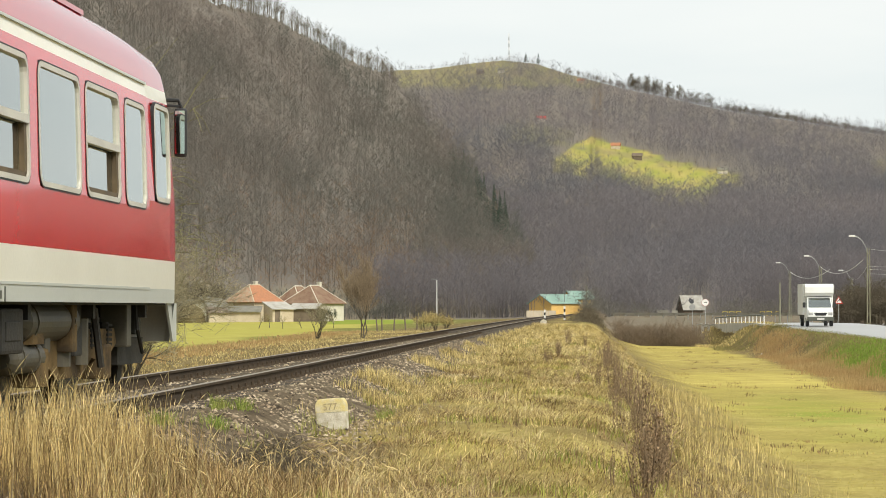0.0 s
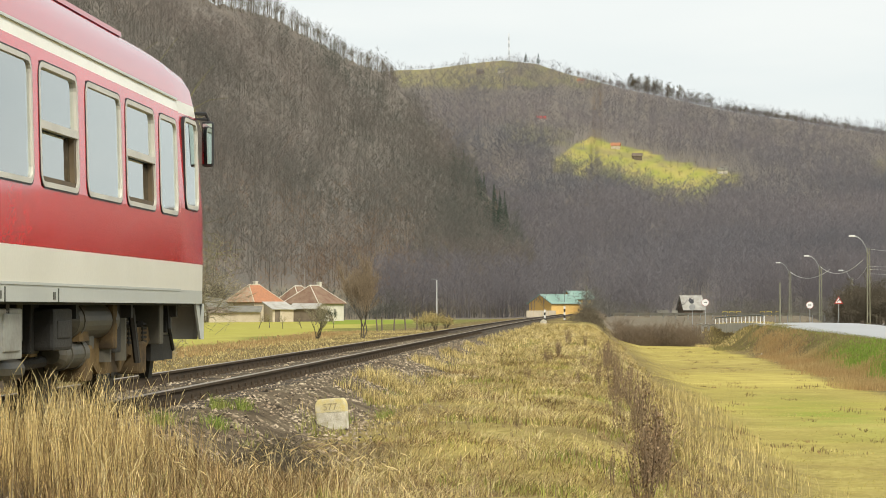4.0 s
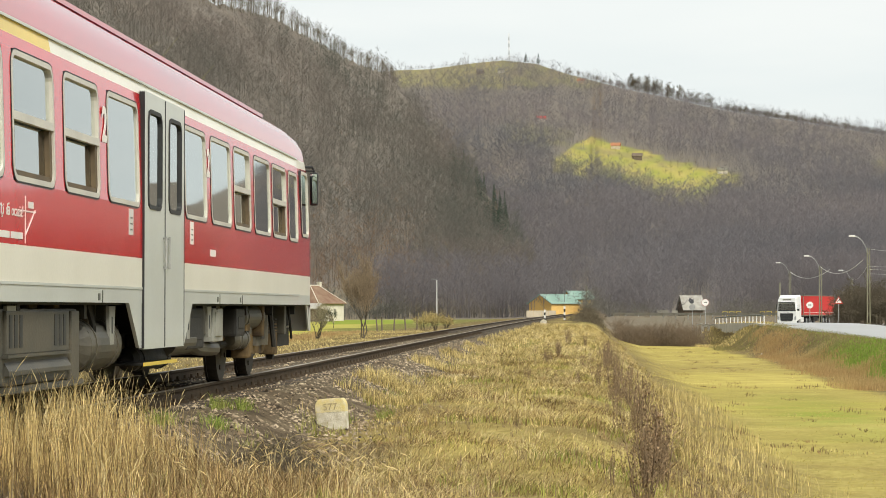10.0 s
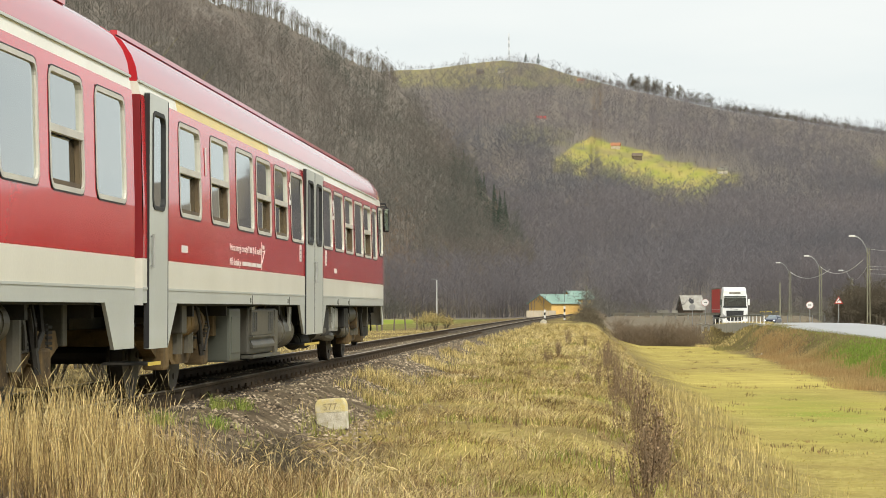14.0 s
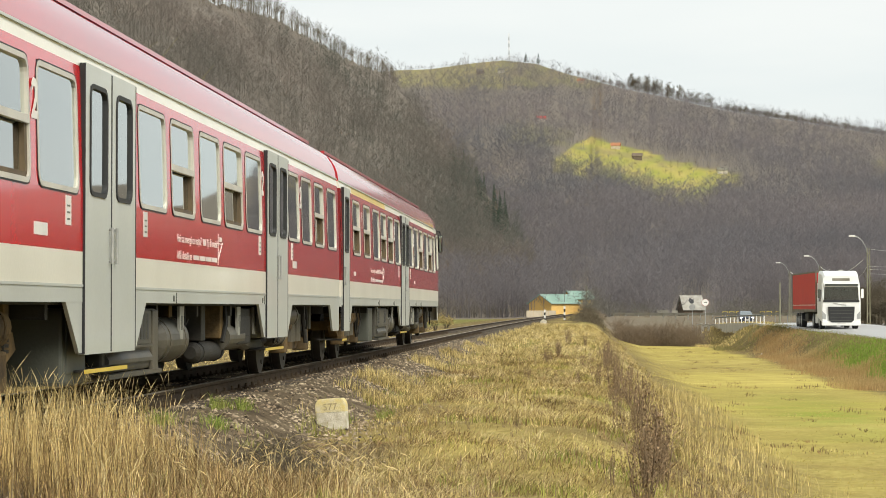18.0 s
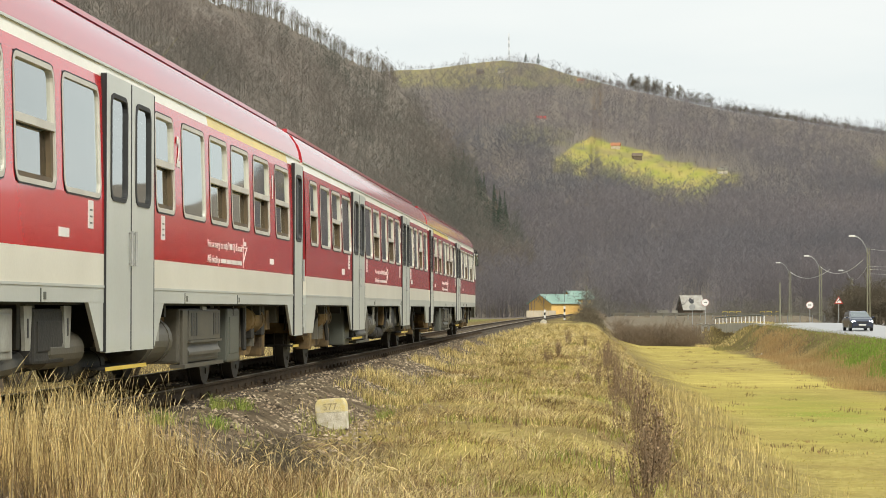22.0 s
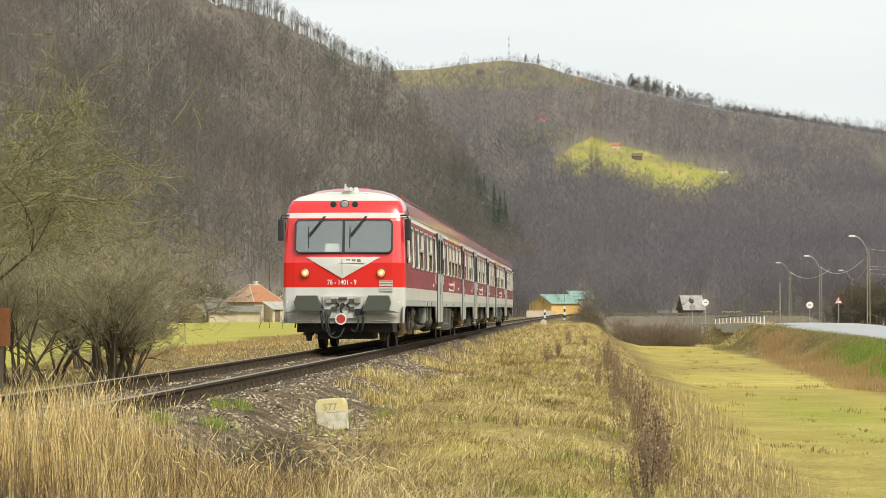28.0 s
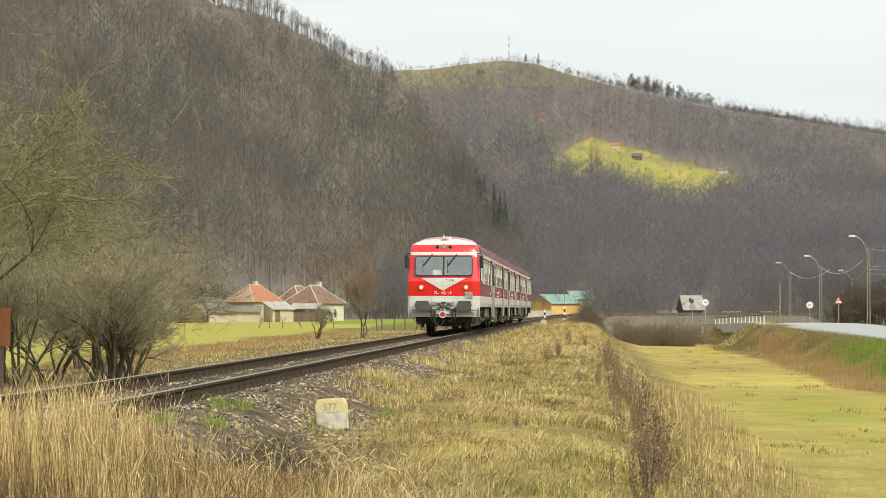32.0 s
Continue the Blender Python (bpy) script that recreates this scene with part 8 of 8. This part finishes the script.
    for x, y in posts:
        share("railing_post", me, br, Matrix.Translation((x, y, float(road_z(y)) + 0.05)))
    bm = bmesh.new()
    for (x0, y0), (x1, y1) in zip(posts[:-1], posts[1:]):
        for h, r in ((0.65, 0.06),):
            rod(bm, (x0, y0, float(road_z(y0)) + h), (x1, y1, float(road_z(y1)) + h), r, n=6)
    part("hand_rail", bm, "dark", br, "dark top rail")
    # wing wall of the creek crossing
    wx = [place(1232 + i * 11, 226 - i * 3) for i in range(4)]
    bm = bmesh.new()
    for (x0, y0), (x1, y1) in zip(wx[:-1], wx[1:]):
        rod(bm, (float(x0), float(y0), -0.65), (float(x1), float(y1), -0.5), 0.05, n=6)
        box(bm, float(x0) - 0.12, float(x0) + 0.12, float(y0) - 0.12, float(y0) + 0.12, -2.5, -0.6)
    part("wing_rail", bm, "concrete", br)
    # yellow gas pipe gates beyond the bend
    for u, dd in ((1283, 360), (1295, 360), (1307, 360), (1349, 360), (1361, 360), (1377, 360)):
        p = at_bearing(u, dd, -0.1)
        ob = thing("gas_pipe_gate", "yellow painted pipe arch by the road", "pipe arch", "yellow pipe arches", m=Matrix.Translation(p))
        bm = bmesh.new()
        pipe(bm, [(-0.34, 0, 0), (-0.34, 0, 1.1), (0.34, 0, 1.1), (0.34, 0, 0)], 0.06, 7)
        part("pipe", bm, "pipe_yellow", ob)
    # crash barrier along the far road
    far = thing("crash_barrier", "grey steel crash barrier along the far road", "crash barrier")
    pts = [at_bearing(u, 350 - (u - 1085) * 0.05) for u in range(1085, 1560, 22)]
    for a, b in zip(pts[:-1], pts[1:]):
        bm = bmesh.new()
        d_ = (b - a)
        za, zb = -0.02, -0.02
        prism(bm, [(0, za), (d_.length, zb), (d_.length, zb + 0.3), (0, za + 0.3)], "y", -0.04, 0.04)
        pl = part("rail_panel", bm, "tin", far)
        pl.matrix_basis = Matrix.Translation((a.x, a.y, 0)) @ Matrix.Rotation(math.atan2(d_.y, d_.x), 4, "Z")
        bm = bmesh.new()
        box(bm, -0.05, 0.05, 0.04, 0.12, a.z - 0.3, 0.1)
        part("post", bm, "steel", pl)


roadside()

# ---- road vehicles; y is forward, origin on the road under the front axle
def wheel_mesh(r, w, spokes):
    bm = bmesh.new()
    rod(bm, (-w / 2, 0, 0), (w / 2, 0, 0), r, n=24)
    bmesh.ops.bevel(bm, geom=[e for e in bm.edges if abs(e.verts[0].co.x - e.verts[1].co.x) < 1e-5], offset=r * 0.07, segments=1, affect="EDGES")
    ty = finish(bm, "tyre", "rubber")
    bm = bmesh.new()
    for sx in (-1, 1):
        rod(bm, (sx * w * 0.4, 0, 0), (sx * (w / 2 + 0.012), 0, 0), r * 0.62, r * 0.58, n=20)
        for k in range(spokes):
            a = k * 6.283 / spokes
            rod(bm, (sx * (w / 2 + 0.012), 0.35 * r * math.cos(a), 0.35 * r * math.sin(a)), (sx * (w / 2 + 0.03), 0.35 * r * math.cos(a), 0.35 * r * math.sin(a)), r * 0.09, n=6)
    return ty, finish(bm, "rim", "steel")


def add_wheels(car, meshes, spots):
    ty, rim = meshes
    for x, y, r in spots:
        w = share("wheel", ty, car, Matrix.Translation((x, y, r)))
        share("rim", rim, w)
        w["radius"] = r


def lofted(bm, rows, mi=0):
    """Body from cross sections: (y, [(half width, z)...]) from the sill to the roof."""
    g = []
    for y, sec in rows:
        pts = [(-x, z) for x, z in sec] + [(x, z) for x, z in sec[::-1]]
        g.append([bm.verts.new((x, y, z)) for x, z in pts])
    n = len(g[0])
    for a, b in zip(g[:-1], g[1:]):
        for i in range(n):
            f = bm.faces.new((a[i], a[(i + 1) % n], b[(i + 1) % n], b[i]))
            f.material_index = mi
    bm.faces.new(g[0])
    bm.faces.new(g[-1])
    bmesh.ops.recalc_face_normals(bm, faces=bm.faces[:])
    return bm


def quad(bm, pts):
    bm.faces.new([bm.verts.new(p) for p in pts])


def slab(name, pts, t, material, parent, label=""):
    """A thin plate on a polygon, t thick along its normal."""
    bm = bmesh.new()
    a = [bm.verts.new(p) for p in pts]
    f = bm.faces.new(a)
    f.normal_update()
    r = bmesh.ops.extrude_face_region(bm, geom=[f])
    bmesh.ops.translate(bm, verts=[v for v in r["geom"] if isinstance(v, bmesh.types.BMVert)], vec=f.normal * t)
    bmesh.ops.recalc_face_normals(bm, faces=bm.faces[:])
    return part(name, bm, material, parent, label)


def box_van():
    v = thing("box_van", "white box van with a raised cargo box driving on the road", "van")
    bm = bmesh.new()
    box(bm, -1.08, 1.08, -4.5, -0.55, 0.85, 3.1, 0.05)
    prism(bm, [(-0.6, 3.1), (0.25, 3.06), (0.42, 2.85), (0.40, 2.45), (0.15, 2.2), (-0.6, 2.15)], "x", -1.02, 1.02)
    part("cargo_box", bm, "white", v, "plain white cargo box with an overcab nose")
    bm = bmesh.new()
    lofted(bm, [(-0.9, [(0.95, 0.42), (0.97, 1.2), (0.88, 2.2)]), (0.05, [(0.95, 0.42), (0.97, 1.2), (0.86, 2.15)]), (0.75, [(0.95, 0.42), (0.95, 1.2), (0.88, 1.32)]), (1.15, [(0.90, 0.42), (0.88, 0.9), (0.80, 1.12)])])
    bmesh.ops.bevel(bm, geom=bm.edges[:], offset=0.03, segments=1, affect="EDGES")
    part("cab", bm, "white", v)
    slab("windscreen", [(-0.82, 0.72, 1.38), (0.82, 0.72, 1.38), (0.76, 0.14, 2.08), (-0.76, 0.14, 2.08)], 0.02, "auto_glass", v)
    for sx in (-1, 1):
        slab("side_window", [(sx * 0.975, -0.55, 1.36), (sx * 0.975, 0.45, 1.36), (sx * 0.90, 0.02, 2.02), (sx * 0.90, -0.55, 2.02)], 0.015 * sx, "auto_glass", v)
        bm = bmesh.new()
        box(bm, sx * 1.0, sx * 1.2, 0.30, 0.42, 1.38, 1.75, 0.03)
        part("mirror", bm, "black", v)
        bm = bmesh.new()
        box(bm, sx * 0.55, sx * 0.86, 1.02, 1.17, 0.82, 1.04, 0.04)
        part("headlight", bm, "steel", v)
    bm = bmesh.new()
    box(bm, -0.95, 0.95, 1.0, 1.24, 0.42, 0.72, 0.05)
    part("bumper", bm, "dark", v)
    bm = bmesh.new()
    prism(bm, [(-0.48, 1.0), (0.48, 1.0), (0.34, 0.80), (-0.34, 0.80)], "y", 1.10, 1.18)
    part("grille", bm, "black", v)
    bm = bmesh.new()
    box(bm, -0.26, 0.26, 1.24, 1.26, 0.50, 0.61)
    part("plate", bm, "sign_white", v)
    bm = bmesh.new()
    box(bm, -0.9, 0.9, -4.5, -0.9, 0.55, 0.84)
    part("chassis", bm, "under", v)
    m = wheel_mesh(0.34, 0.22, 5)
    add_wheels(v, m, [(-0.86, 0.2, 0.34), (0.86, 0.2, 0.34), (-0.86, -3.3, 0.34), (0.86, -3.3, 0.34)])
    return v


def tractor():
    v = thing("lorry_tractor", "white high-roofed lorry tractor driving on the road", "lorry")
    bm = bmesh.new()
    lofted(bm, [(-0.95, [(1.23, 0.75), (1.25, 2.0), (1.22, 3.0)]), (1.05, [(1.25, 0.45), (1.25, 2.0), (1.20, 3.0)]), (1.32, [(1.22, 0.45), (1.22, 1.75), (1.15, 2.95)])])
    bmesh.ops.bevel(bm, geom=bm.edges[:], offset=0.05, segments=2, affect="EDGES")
    part("cab", bm, "white", v)
    bm = bmesh.new()
    lofted(bm, [(-1.0, [(1.18, 2.98), (1.16, 3.55), (1.05, 3.72)]), (0.5, [(1.18, 2.98), (1.15, 3.5), (1.05, 3.68)]), (1.22, [(1.15, 2.98), (1.1, 3.2), (1.0, 3.35)])])
    part("roof_fairing", bm, "white", v, "tall white roof fairing")
    slab("windscreen", [(-1.10, 1.33, 1.84), (1.10, 1.33, 1.84), (1.06, 1.33, 2.66), (-1.06, 1.33, 2.66)], 0.02, "lorry_glass", v)
    bm = bmesh.new()
    box(bm, -1.04, 1.04, 1.28, 1.56, 2.72, 2.86, 0.02)
    part("sun_visor", bm, "auto_glass", v, "dark tinted sun visor")
    bm = bmesh.new()
    box(bm, -0.55, 0.55, 1.18, 1.24, 3.05, 3.22, 0.02)
    part("roof_sign", bm, "tin", v)
    bm = bmesh.new()
    prism(bm, [(-0.84, 1.42), (0.84, 1.42), (0.78, 0.56), (0.62, 0.42), (-0.62, 0.42), (-0.78, 0.56)], "y", 1.28, 1.44)
    gr = part("grille", bm, "black", v)
    for i in range(4):
        bm = bmesh.new()
        box(bm, -0.70, 0.70, 1.435, 1.46, 0.52 + i * 0.22, 0.55 + i * 0.22)
        part("slat", bm, "dark", gr)
    bm = bmesh.new()
    box(bm, -1.14, 1.14, 1.30, 1.345, 1.70, 1.84)
    part("cowl", bm, "black", v)
    bm = bmesh.new()
    prism(bm, [(-0.3, 1.50), (-0.3, 1.54), (0.5, 1.66), (0.5, 1.62)], "y", 1.34, 1.365)
    part("trim_bar", bm, "steel", v)
    bm = bmesh.new()
    box(bm, -1.22, 1.22, 1.1, 1.42, 0.22, 0.50, 0.05)
    part("bumper", bm, "white", v)
    bm = bmesh.new()
    box(bm, -0.26, 0.26, 1.42, 1.435, 0.34, 0.45)
    part("plate", bm, "sign_white", v)
    for sx in (-1, 1):
        bm = bmesh.new()
        prism(bm, [(sx * 0.98, 0.92), (sx * 1.2, 1.15), (sx * 1.2, 0.66), (sx * 0.98, 0.62)], "y", 1.2, 1.345)
        part("headlight", bm, "steel", v)
        bm = bmesh.new()
        box(bm, sx * 1.28, sx * 1.45, 1.0, 1.14, 1.95, 2.55, 0.05)
        part("mirror", bm, "dark" if sx > 0 else "white", v)
        slab("side_window", [(sx * 1.262, 0.0, 1.75), (sx * 1.262, 1.0, 1.75), (sx * 1.235, 1.0, 2.5), (sx * 1.235, 0.0, 2.5)], 0.012 * sx, "auto_glass", v)
        bm = bmesh.new()
        box(bm, sx * 0.75, sx * 1.2, -2.2, -1.0, 0.35, 0.95, 0.05)
        part("fuel_tank", bm, "white", v)
    bm = bmesh.new()
    box(bm, -0.5, 0.5, -4.2, 0.5, 0.62, 0.98)
    part("chassis", bm, "under", v)
    m = wheel_mesh(0.5, 0.32, 8)
    add_wheels(v, m, [(-1.05, 0.0, 0.5), (1.05, 0.0, 0.5), (-1.0, -3.6, 0.5), (1.0, -3.6, 0.5)])
    return v


def trailer():
    v = thing("curtain_trailer", "red curtain-sided semi-trailer behind the white tractor", "trailer")
    bm = bmesh.new()
    box(bm, -1.25, 1.25, -13.6, 0.0, 1.22, 3.62, 0.02)
    part("curtain", bm, "tarp", v, "plain red tarpaulin curtain")
    bm = bmesh.new()
    box(bm, -1.27, 1.27, -13.62, 0.02, 3.60, 3.70)
    box(bm, -1.27, 1.27, -13.62, 0.02, 1.08, 1.24)
    for y in (-13.62, -0.06):
        for sx in (-1.27, 1.19):
            box(bm, sx, sx + 0.08, y, y + 0.08, 1.1, 3.68)
    part("frame", bm, "tin", v)
    bm = bmesh.new()
    box(bm, -1.262, 1.262, -13.58, -0.02, 1.50, 1.54)
    part("pale_stripe", bm, "sign_white", v)
    bm = bmesh.new()
    box(bm, -0.5, 0.5, -13.4, -1.0, 0.75, 1.1)
    for sx in (-1, 1):
        box(bm, sx * 0.9, sx * 1.22, -6.2, -4.4, 0.45, 0.95, 0.03)
        box(bm, sx * 1.15, sx * 1.2, -8.2, -2.8, 0.5, 0.56)
        box(bm, sx * 0.7, sx * 0.85, -2.9, -2.7, 0.1, 1.1)
    part("chassis", bm, "under", v)
    m = wheel_mesh(0.5, 0.36, 8)
    add_wheels(v, m, [(sx * 1.02, y, 0.5) for sx in (-1, 1) for y in (-8.8, -10.1, -11.4)])
    return v


def estate_car(paint, label):
    v = thing("car", label, "car")
    bm = bmesh.new()
    lofted(bm, [(-3.3, [(0.78, 0.32), (0.82, 0.75), (0.74, 0.95)]), (-2.6, [(0.84, 0.25), (0.87, 0.8), (0.80, 0.98)]), (0.0, [(0.85, 0.22), (0.87, 0.8), (0.80, 0.98)]), (0.55, [(0.84, 0.22), (0.85, 0.72), (0.74, 0.88)]), (0.88, [(0.74, 0.25), (0.76, 0.6), (0.66, 0.72)])])
    bmesh.ops.bevel(bm, geom=bm.edges[:], offset=0.03, segments=1, affect="EDGES")
    part("body", bm, paint, v)
    bm = bmesh.new()
    lofted(bm, [(-3.15, [(0.72, 0.95), (0.68, 1.2), (0.60, 1.36)]), (-1.2, [(0.74, 0.95), (0.70, 1.2), (0.60, 1.44)]), (-0.95, [(0.74, 0.95), (0.69, 1.2), (0.58, 1.40)]), (-0.05, [(0.74, 0.93), (0.73, 0.95), (0.72, 0.97)])])
    part("cabin", bm, paint, v)
    slab("windscreen", [(-0.70, -0.10, 0.985), (0.70, -0.10, 0.985), (0.57, -0.90, 1.385), (-0.57, -0.90, 1.385)], 0.02, "auto_glass", v)
    for sx in (-1, 1):
        slab("side_window", [(sx * 0.735, -2.9, 0.99), (sx * 0.735, -0.4, 0.99), (sx * 0.615, -1.0, 1.36), (sx * 0.62, -2.8, 1.34)], 0.012 * sx, "auto_glass", v)
        bm = bmesh.new()
        box(bm, sx * 0.44, sx * 0.75, 0.70, 0.87, 0.54, 0.74, 0.04)
        part("headlight", bm, "lamp_white", v, "lit headlight")
        bm = bmesh.new()
        box(bm, sx * 0.86, sx * 1.02, -0.35, -0.22, 0.92, 1.04, 0.03)
        part("mirror", bm, paint, v)
    bm = bmesh.new()
    prism(bm, [(-0.42, 0.70), (0.42, 0.70), (0.34, 0.55), (-0.34, 0.55)], "y", 0.80, 0.895)
    part("grille", bm, "black", v)
    bm = bmesh.new()
    box(bm, -0.6, 0.6, 0.78, 0.90, 0.26, 0.38, 0.02)
    part("air_intake", bm, "black", v)
    bm = bmesh.new()
    box(bm, -0.26, 0.26, 0.895, 0.91, 0.40, 0.51)
    part("plate", bm, "sign_white", v)
    bm = bmesh.new()
    for sx in (-1, 1):
        rod(bm, (sx * 0.55, -2.8, 1.46), (sx * 0.55, -1.2, 1.48), 0.02, n=6)
    part("roof_rail", bm, "black", v)
    m = wheel_mesh(0.31, 0.19, 5)
    add_wheels(v, m, [(sx * 0.76, y, 0.31) for sx in (-1, 1) for y in (0.1, -2.5)])
    return v


LORRY = tractor()
TRAILER = trailer()
def shrink(v, k):
    """A smaller model of the same make."""
    done = set()
    for c in v.children_recursive:
        c.matrix_basis = Matrix.Translation(c.matrix_basis.translation * k)
        if c.name.startswith("wheel"):
            c["radius"] = c["radius"] * k
        if c.data.name not in done:
            done.add(c.data.name)
            c.data.transform(Matrix.Scale(k, 4))
    return v


CAR = shrink(estate_car("carblue", "blue-grey estate car with lit headlights on the road"), 0.83)

VAN = shrink(box_van(), 0.945)
def train_s(t):
    """Distance of the train's leading end along the line."""
    ts = list(range(33))
    ss = [24.11, 24.33, 24.6, 25.08, 25.81, 26.79, 28.03, 29.51, 31.25, 33.28, 35.6, 38.23, 41.2, 44.51, 48.14, 52.1, 56.35, 60.89, 65.69, 70.75, 76.09, 81.71, 87.66, 93.98, 100.95, 108.3, 115.9, 123.8, 132.05, 140.7, 149.85, 159.75, 169.75]
    i = min(int(t), 31)
    f = t - i
    a, b, c, d = ss[max(i - 1, 0)], ss[i], ss[i + 1], ss[min(i + 2, 32)]
    if i == 0:
        a = 2 * b - c + 0.08
    if i == 31:
        d = 2 * c - b + 0.2
    return 0.5 * (2 * b + (c - a) * f + (2 * a - 5 * b + 4 * c - d) * f * f + (3 * b - a - 3 * c + d) * f ** 3)


def car_pose(s, back, turn):
    """A car whose leading end lies back metres behind the train's, by its place on the line."""
    a, th = track_at(s - back - 13.0)
    return Matrix.Translation(a) @ Matrix.Rotation(-th + (math.pi if turn else 0.0), 4, "Z") @ Matrix.Translation((0, 13.0, 0))


def spin_rows(times, turn, at):
    return [(t, at @ Matrix.Rotation(a, 4, "X")) for t, a in zip(times, turn)]


LANE = ROAD_LINE - 1.7 * np.stack([np.gradient(ROAD_LINE[:, 1]), -np.gradient(ROAD_LINE[:, 0])], -1) / np.hypot(np.gradient(ROAD_LINE[:, 0]), np.gradient(ROAD_LINE[:, 1]))[:, None]
LANE_L = np.concatenate([[0], np.cumsum(np.hypot(*np.diff(LANE, axis=0).T))])


def lane_pose(dist):
    """Pose on the lane, facing down the valley, at that distance from its near end."""
    x, y = np.interp(dist, LANE_L, LANE[:, 0]), np.interp(dist, LANE_L, LANE[:, 1])
    x2, y2 = np.interp(dist - 3.0, LANE_L, LANE[:, 0]), np.interp(dist - 3.0, LANE_L, LANE[:, 1])
    if dist < 3.0:
        x2, y2 = x + LANE[0, 0] - LANE[2, 0], y - 4.0
    return Matrix.Translation((x, y, float(road_z(y)) + 0.055)) @ Matrix.Rotation(math.atan2(-(x2 - x), y2 - y), 4, "Z")


def drive(things, ts, ys, every, roll):
    """Drive along the lane: at times ts the first thing's axle is at these distances up the valley. things: (thing, length behind)."""
    ls = np.interp(ys, LANE[:, 1], LANE_L)
    times = sorted({0.0, 32.0, *[k * every for k in range(int(32 / every) + 1)]})
    spin = [k / 30 for k in range(int(roll[0] * 30), int(roll[1] * 30))]
    for ob, behind in things:
        walk(ob, [(t, lane_pose(float(np.interp(t, ts, ls)) + behind)) for t in times])
        for w in [c for c in ob.children if c.name.startswith("wheel")]:
            r = w["radius"]
            at = Matrix.Translation(w.matrix_basis.translation)
            rows, a, l0 = [(0.0, at)], 0.0, float(np.interp(spin[0], ts, ls))
            for t in spin[1:]:
                l1 = float(np.interp(t, ts, ls))
                a -= min((l0 - l1) / r, 1.5)
                l0 = l1
                rows.append((t, at @ Matrix.Rotation(a, 4, "X")))
            rows.append((32.0, at @ Matrix.Rotation(a, 4, "X")))
            walk(w, rows)


def motions():
    times = [i * 0.5 for i in range(65)]
    for car, back, turn in ((CAR_A, 0.0, False), (CAR_M, 26.475, False), (CAR_F, 52.55, True)):
        walk(car, [(t, car_pose(train_s(t), back, turn)) for t in times])
        # wheels roll without slipping, a fifth of a turn from row to row at most
        grid, last = [0.0], train_s(0.0)
        for f in range(1, 961):
            s = train_s(f / 30)
            if s - last > 0.50 or f == 960:
                grid.append(f / 30)
                last = s
        for bg in car.children:
            if bg.name.startswith("bogie"):
                for ws in bg.children:
                    if ws.name.startswith("wheelset"):
                        sg = 1.0 if turn else -1.0
                        walk(ws, spin_rows(grid, [sg * (train_s(t) - 24.11) / 0.45 for t in grid], Matrix.Translation(ws.matrix_basis.translation)))
    drive([(VAN, 0.0)], [-1, 0, 0.5, 1.0, 1.5, 3.0, 6.0, 11.0, 40], [184, 163, 152, 142, 131.5, 100, 40, -58, -58], 0.5, (0.0, 2.4))
    lt = [-1, 7.0, 8.0, 9.0, 9.5, 10, 10.5, 11, 11.5, 12, 12.5, 13, 13.5, 14, 14.5, 15.5, 16.5, 17, 18, 19, 20, 22, 25, 28, 40]
    ly = [385, 346, 329, 312.5, 305.5, 299, 292, 285, 276.5, 267.5, 258, 249.5, 241.5, 232.5, 222, 203, 183, 173, 152, 133, 110, 66, 5, -54, -58]
    drive([(LORRY, 0.0), (TRAILER, 1.6)], lt, ly, 0.25, (8.5, 20.5))
    ct = [-1, 10.0, 11.5, 12.5, 13.0, 13.5, 14.0, 14.5, 15.5, 16.5, 17.0, 18.0, 19.0, 20.0, 21.0, 22.0, 22.5, 24, 27, 30, 40]
    cy = [398, 350, 326, 310, 304.5, 298, 290.5, 283, 263, 241.5, 231, 218, 203.5, 184.5, 163.5, 143, 133, 103, 45, -30, -58]
    drive([(CAR, 0.0)], ct, cy, 0.25, (12.0, 23.2))


motions()
